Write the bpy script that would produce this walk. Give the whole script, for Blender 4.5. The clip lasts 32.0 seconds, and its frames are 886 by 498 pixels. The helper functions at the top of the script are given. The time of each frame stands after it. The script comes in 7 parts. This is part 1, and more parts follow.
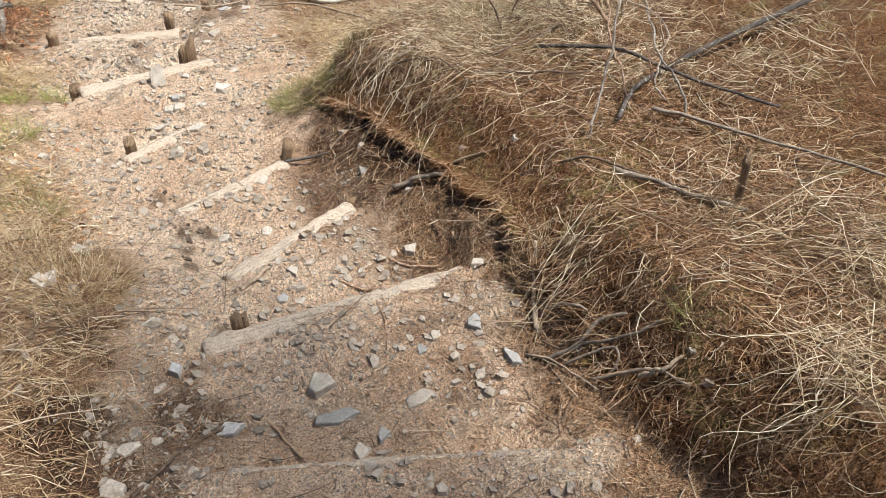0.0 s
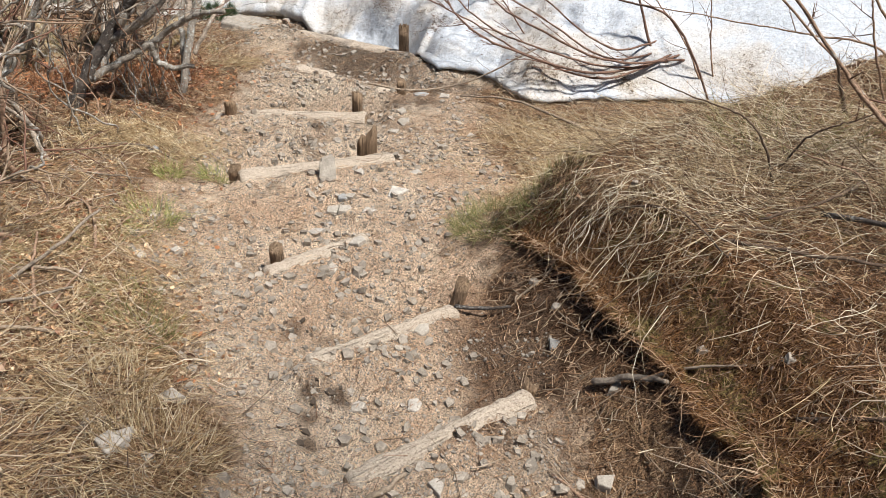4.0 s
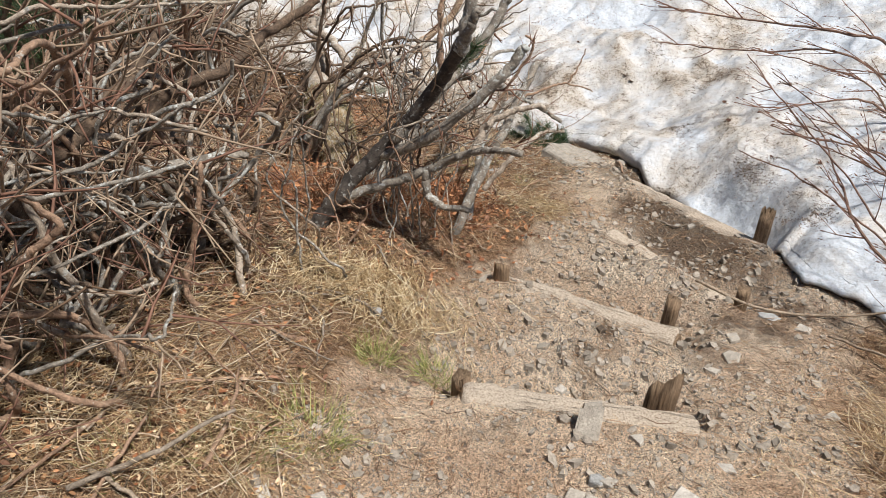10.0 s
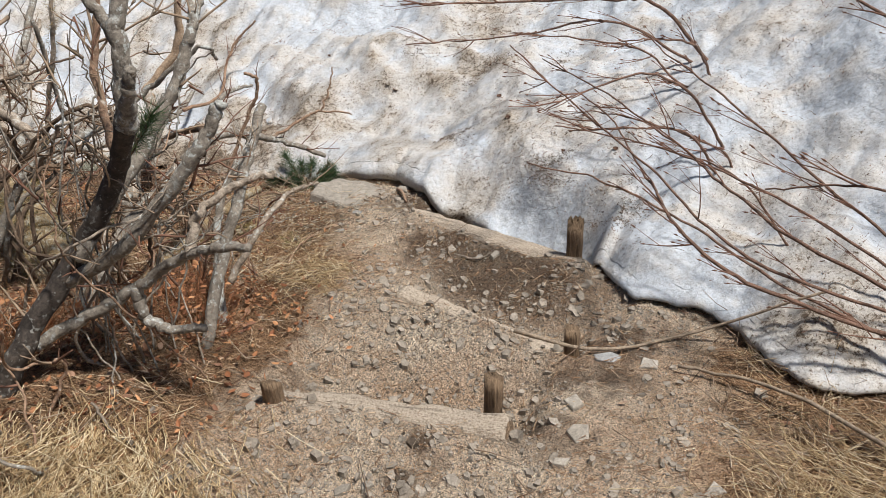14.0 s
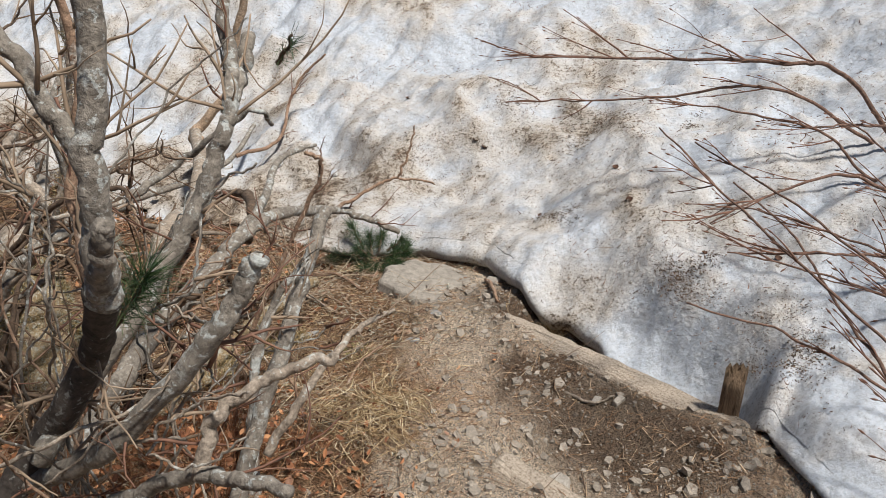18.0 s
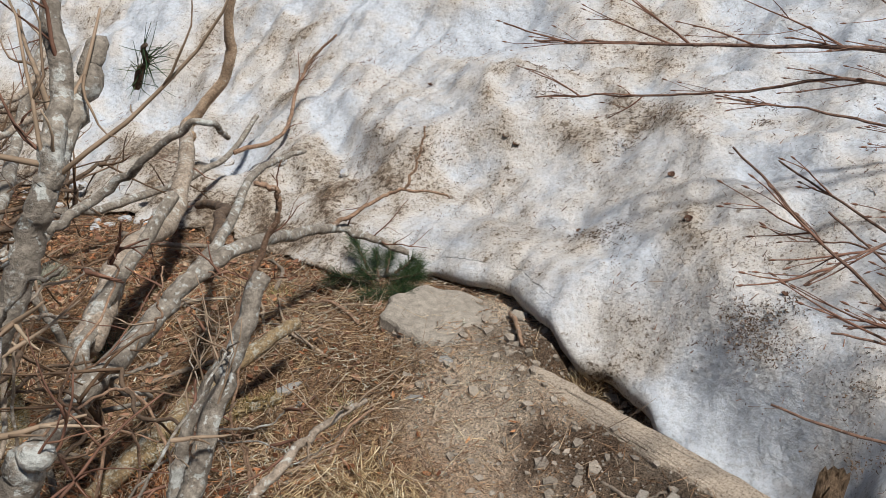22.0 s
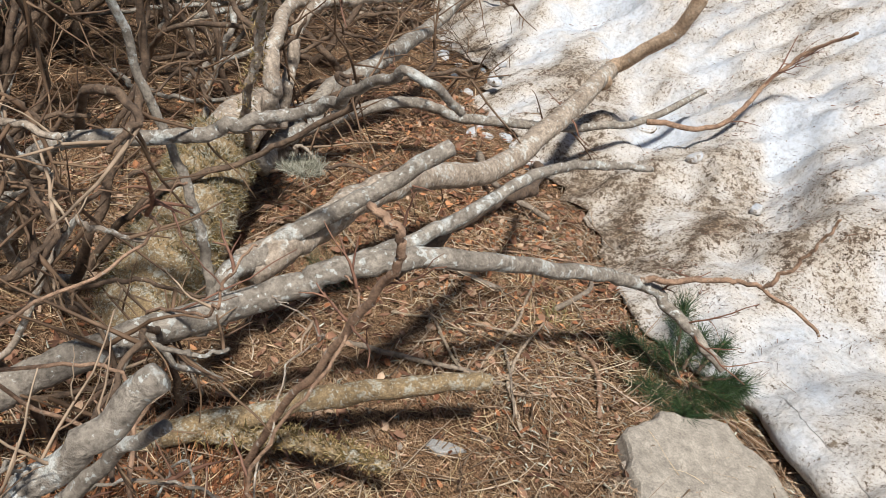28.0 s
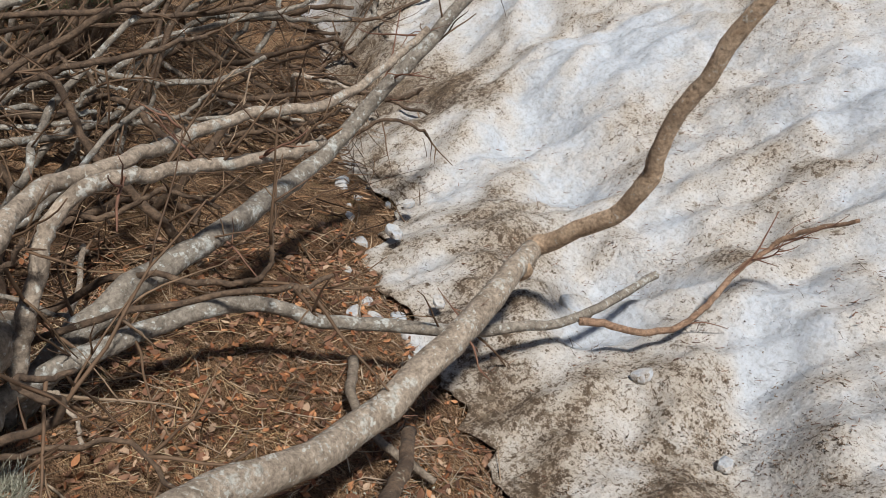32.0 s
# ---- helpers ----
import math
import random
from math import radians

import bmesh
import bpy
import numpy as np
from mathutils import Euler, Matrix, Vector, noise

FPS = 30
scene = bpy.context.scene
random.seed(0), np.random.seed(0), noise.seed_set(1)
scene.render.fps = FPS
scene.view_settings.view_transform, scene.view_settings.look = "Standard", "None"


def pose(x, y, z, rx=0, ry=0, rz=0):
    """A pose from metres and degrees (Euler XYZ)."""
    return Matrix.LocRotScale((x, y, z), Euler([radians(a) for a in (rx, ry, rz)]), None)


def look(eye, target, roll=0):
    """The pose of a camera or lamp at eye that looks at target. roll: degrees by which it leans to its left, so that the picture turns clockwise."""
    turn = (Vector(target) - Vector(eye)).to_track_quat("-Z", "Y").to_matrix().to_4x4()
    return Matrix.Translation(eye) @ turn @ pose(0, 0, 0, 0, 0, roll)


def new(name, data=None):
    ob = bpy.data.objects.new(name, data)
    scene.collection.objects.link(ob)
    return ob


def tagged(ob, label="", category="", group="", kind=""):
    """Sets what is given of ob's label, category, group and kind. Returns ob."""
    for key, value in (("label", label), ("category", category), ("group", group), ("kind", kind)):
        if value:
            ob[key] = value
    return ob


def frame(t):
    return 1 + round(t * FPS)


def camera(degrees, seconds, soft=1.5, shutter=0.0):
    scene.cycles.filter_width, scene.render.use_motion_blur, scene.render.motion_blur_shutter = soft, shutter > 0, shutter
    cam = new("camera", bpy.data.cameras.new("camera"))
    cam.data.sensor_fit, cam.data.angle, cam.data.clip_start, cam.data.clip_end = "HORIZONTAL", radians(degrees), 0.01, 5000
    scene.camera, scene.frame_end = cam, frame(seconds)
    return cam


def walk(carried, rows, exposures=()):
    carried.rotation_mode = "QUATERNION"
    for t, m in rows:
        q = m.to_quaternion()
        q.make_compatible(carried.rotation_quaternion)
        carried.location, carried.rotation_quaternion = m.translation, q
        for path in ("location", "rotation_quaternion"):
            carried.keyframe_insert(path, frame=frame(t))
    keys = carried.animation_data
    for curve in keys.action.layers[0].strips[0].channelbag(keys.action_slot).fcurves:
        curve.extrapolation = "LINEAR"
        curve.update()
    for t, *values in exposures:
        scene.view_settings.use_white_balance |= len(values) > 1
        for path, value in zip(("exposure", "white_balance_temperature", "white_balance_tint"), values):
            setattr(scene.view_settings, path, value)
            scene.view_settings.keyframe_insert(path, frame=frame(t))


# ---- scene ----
cam = camera(55.32, 32.0, soft=0.6)
PATH = [
    (0.0, look((0.000, 0.000, 2.172), (0.594, 1.260, 0.737), 3.84)),
    (0.5, look((-0.006, 0.072, 2.121), (0.630, 1.282, 0.660), 4.05)),
    (1.0, look((0.064, 0.186, 2.012), (0.682, 1.430, 0.573), 4.47)),
    (1.5, look((0.218, 0.318, 1.959), (0.808, 1.567, 0.513), 4.70)),
    (2.0, look((0.156, 0.451, 1.970), (0.737, 1.685, 0.508), 5.34)),
    (2.5, look((0.078, 0.562, 1.934), (0.653, 1.819, 0.489), 5.89)),
    (3.0, look((0.157, 0.742, 1.795), (0.598, 2.194, 0.492), 5.62)),
    (3.5, look((0.282, 0.868, 1.750), (0.607, 2.339, 0.434), 3.83)),
    (4.0, look((0.186, 0.900, 1.788), (0.429, 2.379, 0.463), 2.37)),
    (4.5, look((0.102, 0.929, 1.779), (0.235, 2.446, 0.482), 1.21)),
    (6.5, look((0.224, 1.531, 1.602), (-0.082, 3.073, 0.366), 2.46)),
    (7.0, look((0.318, 1.704, 1.532), (-0.029, 3.259, 0.324), 2.68)),
    (7.5, look((0.354, 1.788, 1.526), (-0.018, 3.347, 0.329), 2.89)),
    (8.0, look((0.314, 1.859, 1.529), (-0.084, 3.414, 0.337), 2.88)),
    (8.5, look((0.253, 1.937, 1.531), (-0.161, 3.490, 0.340), 2.75)),
    (9.0, look((0.190, 2.003, 1.522), (-0.234, 3.555, 0.335), 2.43)),
    (9.5, look((0.175, 2.074, 1.430), (-0.252, 3.627, 0.244), 2.41)),
    (10.0, look((0.258, 2.243, 1.347), (-0.235, 3.801, 0.193), 1.88)),
    (10.5, look((0.342, 2.382, 1.336), (-0.227, 3.922, 0.194), 2.33)),
    (11.0, look((0.372, 2.455, 1.337), (-0.214, 3.968, 0.169), 1.60)),
    (11.5, look((0.382, 2.504, 1.341), (-0.081, 4.048, 0.158), 1.06)),
    (12.0, look((0.352, 2.553, 1.352), (0.022, 4.134, 0.172), -0.66)),
    (12.5, look((0.303, 2.601, 1.339), (0.069, 4.212, 0.177), -2.21)),
    (13.0, look((0.296, 2.717, 1.267), (0.138, 4.347, 0.119), -3.50)),
    (13.5, look((0.346, 2.922, 1.189), (0.241, 4.552, 0.034), -4.04)),
    (15.5, look((0.121, 3.403, 1.064), (0.049, 5.043, -0.078), -1.69)),
    (16.0, look((0.136, 3.521, 1.081), (0.070, 5.170, -0.049), -1.74)),
    (16.5, look((0.219, 3.688, 1.065), (0.096, 5.334, -0.065), -1.70)),
    (17.0, look((0.242, 3.811, 1.029), (0.073, 5.452, -0.102), -2.01)),
    (17.5, look((0.156, 3.951, 0.970), (-0.038, 5.589, -0.162), -2.19)),
    (18.0, look((0.093, 4.016, 0.975), (-0.129, 5.651, -0.155), -2.60)),
    (18.5, look((0.089, 4.064, 0.964), (-0.142, 5.680, -0.191), -3.18)),
    (19.0, look((0.116, 4.141, 0.959), (-0.125, 5.723, -0.240), -3.94)),
    (19.5, look((0.164, 4.198, 0.933), (-0.154, 5.737, -0.304), -5.04)),
    (20.0, look((0.102, 4.275, 0.950), (-0.239, 5.793, -0.307), -5.19)),
    (20.5, look((0.003, 4.312, 0.955), (-0.316, 5.854, -0.278), -4.71)),
    (21.0, look((-0.025, 4.366, 0.918), (-0.351, 5.922, -0.295), -4.60)),
    (21.5, look((0.042, 4.472, 0.794), (-0.297, 6.044, -0.395), -4.92)),
    (22.0, look((0.139, 4.660, 0.784), (-0.199, 6.237, -0.399), -4.75)),
    (22.5, look((0.168, 4.738, 0.784), (-0.175, 6.307, -0.408), -4.27)),
    (23.0, look((0.137, 4.858, 0.775), (-0.295, 6.399, -0.425), -3.48)),
    (23.5, look((0.162, 4.953, 0.735), (-0.458, 6.451, -0.435), -2.00)),
    (24.0, look((0.295, 4.994, 0.728), (-0.451, 6.426, -0.453), -0.66)),
    (24.5, look((0.342, 5.040, 0.728), (-0.471, 6.385, -0.509), -0.28)),
    (26.5, look((0.174, 5.348, 0.637), (-0.758, 6.467, -0.734), -0.10)),
    (27.0, look((0.152, 5.383, 0.628), (-0.837, 6.444, -0.749), -0.89)),
    (27.5, look((0.140, 5.453, 0.538), (-0.969, 6.459, -0.789), 0.17)),
    (28.0, look((0.185, 5.669, 0.504), (-1.031, 6.611, -0.775), 0.45)),
    (28.5, look((0.206, 5.846, 0.508), (-1.068, 6.743, -0.746), 0.59)),
    (29.0, look((0.122, 5.950, 0.517), (-1.179, 6.816, -0.731), 1.33)),
    (29.5, look((-0.056, 6.076, 0.531), (-1.349, 6.955, -0.716), 1.79)),
    (30.0, look((-0.138, 6.150, 0.530), (-1.413, 7.060, -0.713), 2.20)),
    (30.5, look((-0.149, 6.260, 0.538), (-1.401, 7.189, -0.715), 2.25)),
    (31.0, look((-0.280, 6.346, 0.539), (-1.524, 7.298, -0.704), 2.23)),
    (31.5, look((-0.415, 6.426, 0.504), (-1.645, 7.445, -0.700), 2.97)),
    (32.0, look((-0.457, 6.509, 0.386), (-1.667, 7.570, -0.801), 3.97)),
]
walk(cam, PATH, exposures=[(0.0, 0.88), (2.5, 0.86), (3.6, 0.58), (7.0, 0.45), (9.0, 0.42), (13.0, 0.23), (17.0, 0.08), (20.0, 0.08), (22.0, -0.04), (24.0, -0.01), (28.0, 0.36), (29.2, 0.20), (31.0, 0.15), (32.0, -0.07)])

# ---- world, sun, exposure ----
SUN_TO = Vector((0.42, -0.14, 1.0)).normalized()
world = bpy.data.worlds.new("sky")
scene.world = world
world.use_nodes = True
wn = world.node_tree.nodes
sky = wn.new("ShaderNodeTexSky")
sky.sky_type = "NISHITA"
sky.sun_disc = False
sky.sun_elevation = math.asin(SUN_TO.z)
sky.sun_rotation = math.atan2(SUN_TO.x, SUN_TO.y)
wn["Background"].inputs["Strength"].default_value = 0.05
world.node_tree.links.new(sky.outputs[0], wn["Background"].inputs["Color"])
sun = new("sun", bpy.data.lights.new("sun", "SUN"))
sun.data.energy = 5.0
sun.data.angle = radians(5.0)
sun.data.color = (1.0, 0.96, 0.905)
sun.matrix_world = look(SUN_TO * 30, (0, 0, 0))


# ---- materials ----
def nodes_of(name):
    m = bpy.data.materials.new(name)
    m.use_nodes = True
    nt = m.node_tree
    return m, nt, nt.nodes["Principled BSDF"]


def tex(nt, kind, scale, coord, **opts):
    n = nt.nodes.new(kind)
    n.inputs["Scale"].default_value = scale
    for k, v in opts.items():
        n.inputs[k].default_value = v
    nt.links.new(coord, n.inputs["Vector"])
    return n


def ramp(nt, src, stops):
    r = nt.nodes.new("ShaderNodeValToRGB")
    while len(r.color_ramp.elements) < len(stops):
        r.color_ramp.elements.new(0.5)
    for e, (p, c) in zip(r.color_ramp.elements, stops):
        e.position, e.color = p, (*c, 1) if len(c) == 3 else c
    nt.links.new(src, r.inputs["Fac"])
    return r.outputs["Color"]


def mix(nt, fac, a, b, mode="MIX"):
    m = nt.nodes.new("ShaderNodeMix")
    m.data_type, m.blend_type = "RGBA", mode
    for slot, v in ((0, fac), (6, a), (7, b)):
        if hasattr(v, "is_linked"):
            nt.links.new(v, m.inputs[slot])
        else:
            m.inputs[slot].default_value = v if slot == 0 else (*v, 1)
    return m.outputs[2]


def math_node(nt, op, a, b, clamp=True):
    m = nt.nodes.new("ShaderNodeMath")
    m.operation, m.use_clamp = op, clamp
    for slot, v in ((0, a), (1, b)):
        if hasattr(v, "is_linked"):
            nt.links.new(v, m.inputs[slot])
        else:
            m.inputs[slot].default_value = v
    return m.outputs[0]


def bump(nt, bsdf, height, strength, distance):
    b = nt.nodes.new("ShaderNodeBump")
    b.inputs["Strength"].default_value = strength
    b.inputs["Distance"].default_value = distance
    nt.links.new(height, b.inputs["Height"])
    nt.links.new(b.outputs[0], bsdf.inputs["Normal"])


def place_of(nt):
    return nt.nodes.new("ShaderNodeTexCoord").outputs["Object"]


def attr(nt, name):
    a = nt.nodes.new("ShaderNodeAttribute")
    a.attribute_name = name
    return a.outputs["Fac"]


def ground_material():
    m, nt, b = nodes_of("trail_ground")
    co = place_of(nt)
    big = tex(nt, "ShaderNodeTexNoise", 2.2, co, Detail=6, Roughness=0.62)
    mid = tex(nt, "ShaderNodeTexNoise", 14, co, Detail=8, Roughness=0.7)
    fine = tex(nt, "ShaderNodeTexNoise", 120, co, Detail=6, Roughness=0.75)
    grit = tex(nt, "ShaderNodeTexVoronoi", 75, co, Randomness=1.0)
    grit2 = tex(nt, "ShaderNodeTexVoronoi", 190, co, Randomness=1.0)
    dirt = ramp(nt, mid.outputs["Fac"], [(0.2, (0.37, 0.285, 0.215)), (0.45, (0.60, 0.475, 0.36)), (0.75, (0.76, 0.635, 0.505))])
    sep = nt.nodes.new("ShaderNodeSeparateColor")
    nt.links.new(grit.outputs["Color"], sep.inputs[0])
    pebble = ramp(nt, sep.outputs[0], [(0.0, (0.24, 0.195, 0.15)), (0.5, (0.50, 0.415, 0.325)), (1.0, (0.70, 0.63, 0.53))])
    near = ramp(nt, grit.outputs["Distance"], [(0.22, (1, 1, 1)), (0.5, (0, 0, 0))])
    pm = math_node(nt, "MULTIPLY", near, 0.6)
    path = mix(nt, pm, dirt, pebble)
    path = mix(nt, attr(nt, "grey"), path, mix(nt, 1.0, path, (0.90, 0.955, 1.0), "MULTIPLY"))
    spk = ramp(nt, fine.outputs["Fac"], [(0.33, (0.24, 0.20, 0.17)), (0.42, (1.12, 1.10, 1.07)), (0.66, (1.5, 1.47, 1.43))])
    path = mix(nt, 1.0, path, spk, "MULTIPLY")
    chips = tex(nt, "ShaderNodeTexVoronoi", 34, co, Randomness=1.0)
    sep2 = nt.nodes.new("ShaderNodeSeparateColor")
    nt.links.new(chips.outputs["Color"], sep2.inputs[0])
    chip = math_node(nt, "MULTIPLY", ramp(nt, chips.outputs["Distance"], [(0.20, (1, 1, 1)), (0.34, (0, 0, 0))]), ramp(nt, sep2.outputs[1], [(0.80, (0, 0, 0)), (0.84, (1, 1, 1))]))
    path = mix(nt, chip, path, ramp(nt, sep2.outputs[0], [(0.0, (0.16, 0.12, 0.085)), (0.45, (0.36, 0.31, 0.26)), (1.0, (0.66, 0.60, 0.52))]))
    path = mix(nt, ramp(nt, big.outputs["Fac"], [(0.40, (0, 0, 0)), (0.64, (0.75, 0.75, 0.75))]), path, mix(nt, 1.0, path, (0.72, 0.58, 0.49), "MULTIPLY"))
    wv = nt.nodes.new("ShaderNodeMapping")
    wv.inputs["Scale"].default_value = (1, 3.4, 1)
    wv.inputs["Rotation"].default_value = (0, 0, 0.7)
    nt.links.new(co, wv.inputs["Vector"])
    needles = tex(nt, "ShaderNodeTexNoise", 60, wv.outputs[0], Detail=5, Roughness=0.7, Distortion=2.2)
    litter = ramp(nt, needles.outputs["Fac"], [(0.35, (0.03, 0.018, 0.011)), (0.43, (0.17, 0.10, 0.058)), (0.53, (0.40, 0.265, 0.16)), (0.66, (0.68, 0.53, 0.37))])
    litter = mix(nt, 1.0, litter, ramp(nt, big.outputs["Fac"], [(0.3, (0.7, 0.64, 0.6)), (0.7, (1.12, 1.06, 1.0))]), "MULTIPLY")
    edge = math_node(nt, "ADD", attr(nt, "litter"), math_node(nt, "MULTIPLY", math_node(nt, "SUBTRACT", mid.outputs["Fac"], 0.5, False), 0.9, False))
    fac = ramp(nt, edge, [(0.38, (0, 0, 0)), (0.62, (1, 1, 1))])
    col = mix(nt, fac, path, litter)
    # darkens moist soil, and paints in shade at the bank foot and thicket
    damp_shade = ramp(nt, math_node(nt, "ADD", attr(nt, "damp_shade"), math_node(nt, "MULTIPLY", math_node(nt, "SUBTRACT", mid.outputs["Fac"], 0.5, False), 0.8, False)), [(0.25, (1, 1, 1)), (0.9, (0.37, 0.345, 0.33)), (1.0, (0.28, 0.25, 0.23))])
    col = mix(nt, 1.0, col, damp_shade, "MULTIPLY")
    moss = ramp(nt, math_node(nt, "ADD", attr(nt, "moss"), math_node(nt, "MULTIPLY", math_node(nt, "SUBTRACT", fine.outputs["Fac"], 0.5, False), 1.4, False)), [(0.45, (0, 0, 0)), (0.7, (1, 1, 1))])
    col = mix(nt, moss, col, mix(nt, 1.0, litter, (0.50, 0.39, 0.255), "MULTIPLY"))
    olive = tex(nt, "ShaderNodeTexNoise", 5.5, co, Detail=7, Roughness=0.7)
    olive = math_node(nt, "MULTIPLY", attr(nt, "moss"), ramp(nt, olive.outputs["Fac"], [(0.52, (0, 0, 0)), (0.62, (0.75, 0.75, 0.75))]))
    col = mix(nt, olive, col, ramp(nt, fine.outputs["Fac"], [(0.36, (0.05, 0.045, 0.016)), (0.5, (0.20, 0.175, 0.06)), (0.64, (0.40, 0.35, 0.14))]))
    crisp = tex(nt, "ShaderNodeTexNoise", 230, co, Detail=4, Roughness=0.7)
    col = mix(nt, 1.0, col, ramp(nt, crisp.outputs["Fac"], [(0.36, (0.17, 0.15, 0.135)), (0.46, (1.0, 1.0, 1.0)), (0.62, (1.55, 1.52, 1.48))]), "MULTIPLY")
    nt.links.new(col, b.inputs["Base Color"])
    b.inputs["Roughness"].default_value = 0.95
    b.inputs["Specular IOR Level"].default_value = 0.2
    h = math_node(nt, "ADD", math_node(nt, "MULTIPLY", mid.outputs["Fac"], 1.6, False), math_node(nt, "MULTIPLY", fine.outputs["Fac"], 0.9, False), False)
    h = math_node(nt, "ADD", h, math_node(nt, "MULTIPLY", needles.outputs["Fac"], 0.8, False), False)
    h = math_node(nt, "SUBTRACT", h, math_node(nt, "MULTIPLY", grit.outputs["Distance"], 0.7, False), False)
    h = math_node(nt, "SUBTRACT", h, math_node(nt, "MULTIPLY", grit2.outputs["Distance"], 0.35, False), False)
    h = math_node(nt, "ADD", h, math_node(nt, "MULTIPLY", chip, 0.5, False), False)
    bump(nt, b, h, 1.0, 0.022)
    return m


def snow_material():
    m, nt, b = nodes_of("old_snow")
    co = place_of(nt)
    big = tex(nt, "ShaderNodeTexNoise", 1.7, co, Detail=5, Roughness=0.6)
    mid = tex(nt, "ShaderNodeTexNoise", 10, co, Detail=8, Roughness=0.62)
    fine = tex(nt, "ShaderNodeTexNoise", 110, co, Detail=4, Roughness=0.7)
    grain = tex(nt, "ShaderNodeTexNoise", 46, co, Detail=9, Roughness=0.78)
    dirt = math_node(nt, "ADD", attr(nt, "dirt"), math_node(nt, "MULTIPLY", math_node(nt, "SUBTRACT", big.outputs["Fac"], 0.5, False), 1.3, False), False)
    dirt = math_node(nt, "ADD", dirt, math_node(nt, "MULTIPLY", math_node(nt, "SUBTRACT", mid.outputs["Fac"], 0.5, False), 0.7, False), False)
    col = ramp(nt, dirt, [(0.02, (0.48, 0.515, 0.56)), (0.33, (0.53, 0.515, 0.495)), (0.58, (0.48, 0.435, 0.375)), (0.95, (0.36, 0.285, 0.21))])
    # fine dust dots everywhere, more where the surface is dirty
    dots = math_node(nt, "ADD", fine.outputs["Fac"], math_node(nt, "MULTIPLY", math_node(nt, "SUBTRACT", 0.45, dirt, False), 0.22, False), False)
    col = mix(nt, 1.0, col, ramp(nt, dots, [(0.34, (0.36, 0.30, 0.25)), (0.455, (0.97, 0.97, 0.97)), (0.6, (1.04, 1.04, 1.04))]), "MULTIPLY")
    col = mix(nt, 1.0, col, ramp(nt, grain.outputs["Fac"], [(0.34, (0.62, 0.60, 0.57)), (0.5, (0.96, 0.955, 0.95)), (0.64, (1.05, 1.05, 1.05))]), "MULTIPLY")
    clots = tex(nt, "ShaderNodeTexNoise", 27, co, Detail=9, Roughness=0.72)
    clot = math_node(nt, "ADD", clots.outputs["Fac"], math_node(nt, "MULTIPLY", math_node(nt, "MINIMUM", dirt, 0.75, False), 0.19, False), False)
    col = mix(nt, ramp(nt, clot, [(0.655, (0, 0, 0)), (0.71, (0.85, 0.85, 0.85))]), col, (0.14, 0.105, 0.072))
    crumbs = math_node(nt, "ADD", grain.outputs["Fac"], math_node(nt, "MULTIPLY", math_node(nt, "MINIMUM", dirt, 0.7, False), 0.25, False), False)
    col = mix(nt, ramp(nt, crumbs, [(0.66, (0, 0, 0)), (0.72, (1, 1, 1))]), col, (0.085, 0.06, 0.04))
    nt.links.new(col, b.inputs["Base Color"])
    b.inputs["Roughness"].default_value = 0.7
    b.inputs["Specular IOR Level"].default_value = 0.25
    b.inputs["Subsurface Weight"].default_value = 0.12
    b.inputs["Subsurface Radius"].default_value = (0.02, 0.028, 0.035)
    h = math_node(nt, "ADD", math_node(nt, "MULTIPLY", mid.outputs["Fac"], 1.5, False), math_node(nt, "MULTIPLY", grain.outputs["Fac"], 0.3, False), False)
    bump(nt, b, h, 0.65, 0.03)
    return m


def wood_material(name, dark, light, ring=26.0, rough=0.85, dust=0.0):
    m, nt, b = nodes_of(name)
    co = place_of(nt)
    st = nt.nodes.new("ShaderNodeMapping")
    st.inputs["Scale"].default_value = (0.06, 1, 1)
    nt.links.new(co, st.inputs["Vector"])
    grain = tex(nt, "ShaderNodeTexNoise", ring * 6, st.outputs[0], Detail=7, Roughness=0.7)
    split = tex(nt, "ShaderNodeTexNoise", ring * 2.2, st.outputs[0], Detail=4, Roughness=0.6)
    blot = tex(nt, "ShaderNodeTexNoise", 9, co, Detail=6, Roughness=0.65)
    c = ramp(nt, grain.outputs["Fac"], [(0.3, dark), (0.5, [(a + q) / 2 for a, q in zip(dark, light)]), (0.68, light)])
    c = mix(nt, 1.0, c, ramp(nt, blot.outputs["Fac"], [(0.3, (0.62, 0.58, 0.54)), (0.65, (1.08, 1.05, 1.0))]), "MULTIPLY")
    crack = ramp(nt, split.outputs["Fac"], [(0.31, (0.30, 0.25, 0.21)), (0.40, (1, 1, 1))])
    c = mix(nt, 1.0, c, crack, "MULTIPLY")
    if dust:
        soil = tex(nt, "ShaderNodeTexNoise", 34, co, Detail=9, Roughness=0.8)
        earth = ramp(nt, tex(nt, "ShaderNodeTexNoise", 150, co, Detail=6, Roughness=0.75).outputs["Fac"], [(0.36, (0.16, 0.12, 0.09)), (0.46, (0.47, 0.385, 0.30)), (0.62, (0.66, 0.57, 0.46))])
        c = mix(nt, ramp(nt, soil.outputs["Fac"], [(0.56 - dust * 0.3, (0, 0, 0)), (0.66 - dust * 0.3, (0.9, 0.9, 0.9))]), c, earth)
    nt.links.new(c, b.inputs["Base Color"])
    b.inputs["Roughness"].default_value = rough
    b.inputs["Specular IOR Level"].default_value = 0.25
    h = math_node(nt, "ADD", grain.outputs["Fac"], math_node(nt, "MULTIPLY", crack, 1.2, False), False)
    bump(nt, b, h, 1.0, 0.014)
    return m


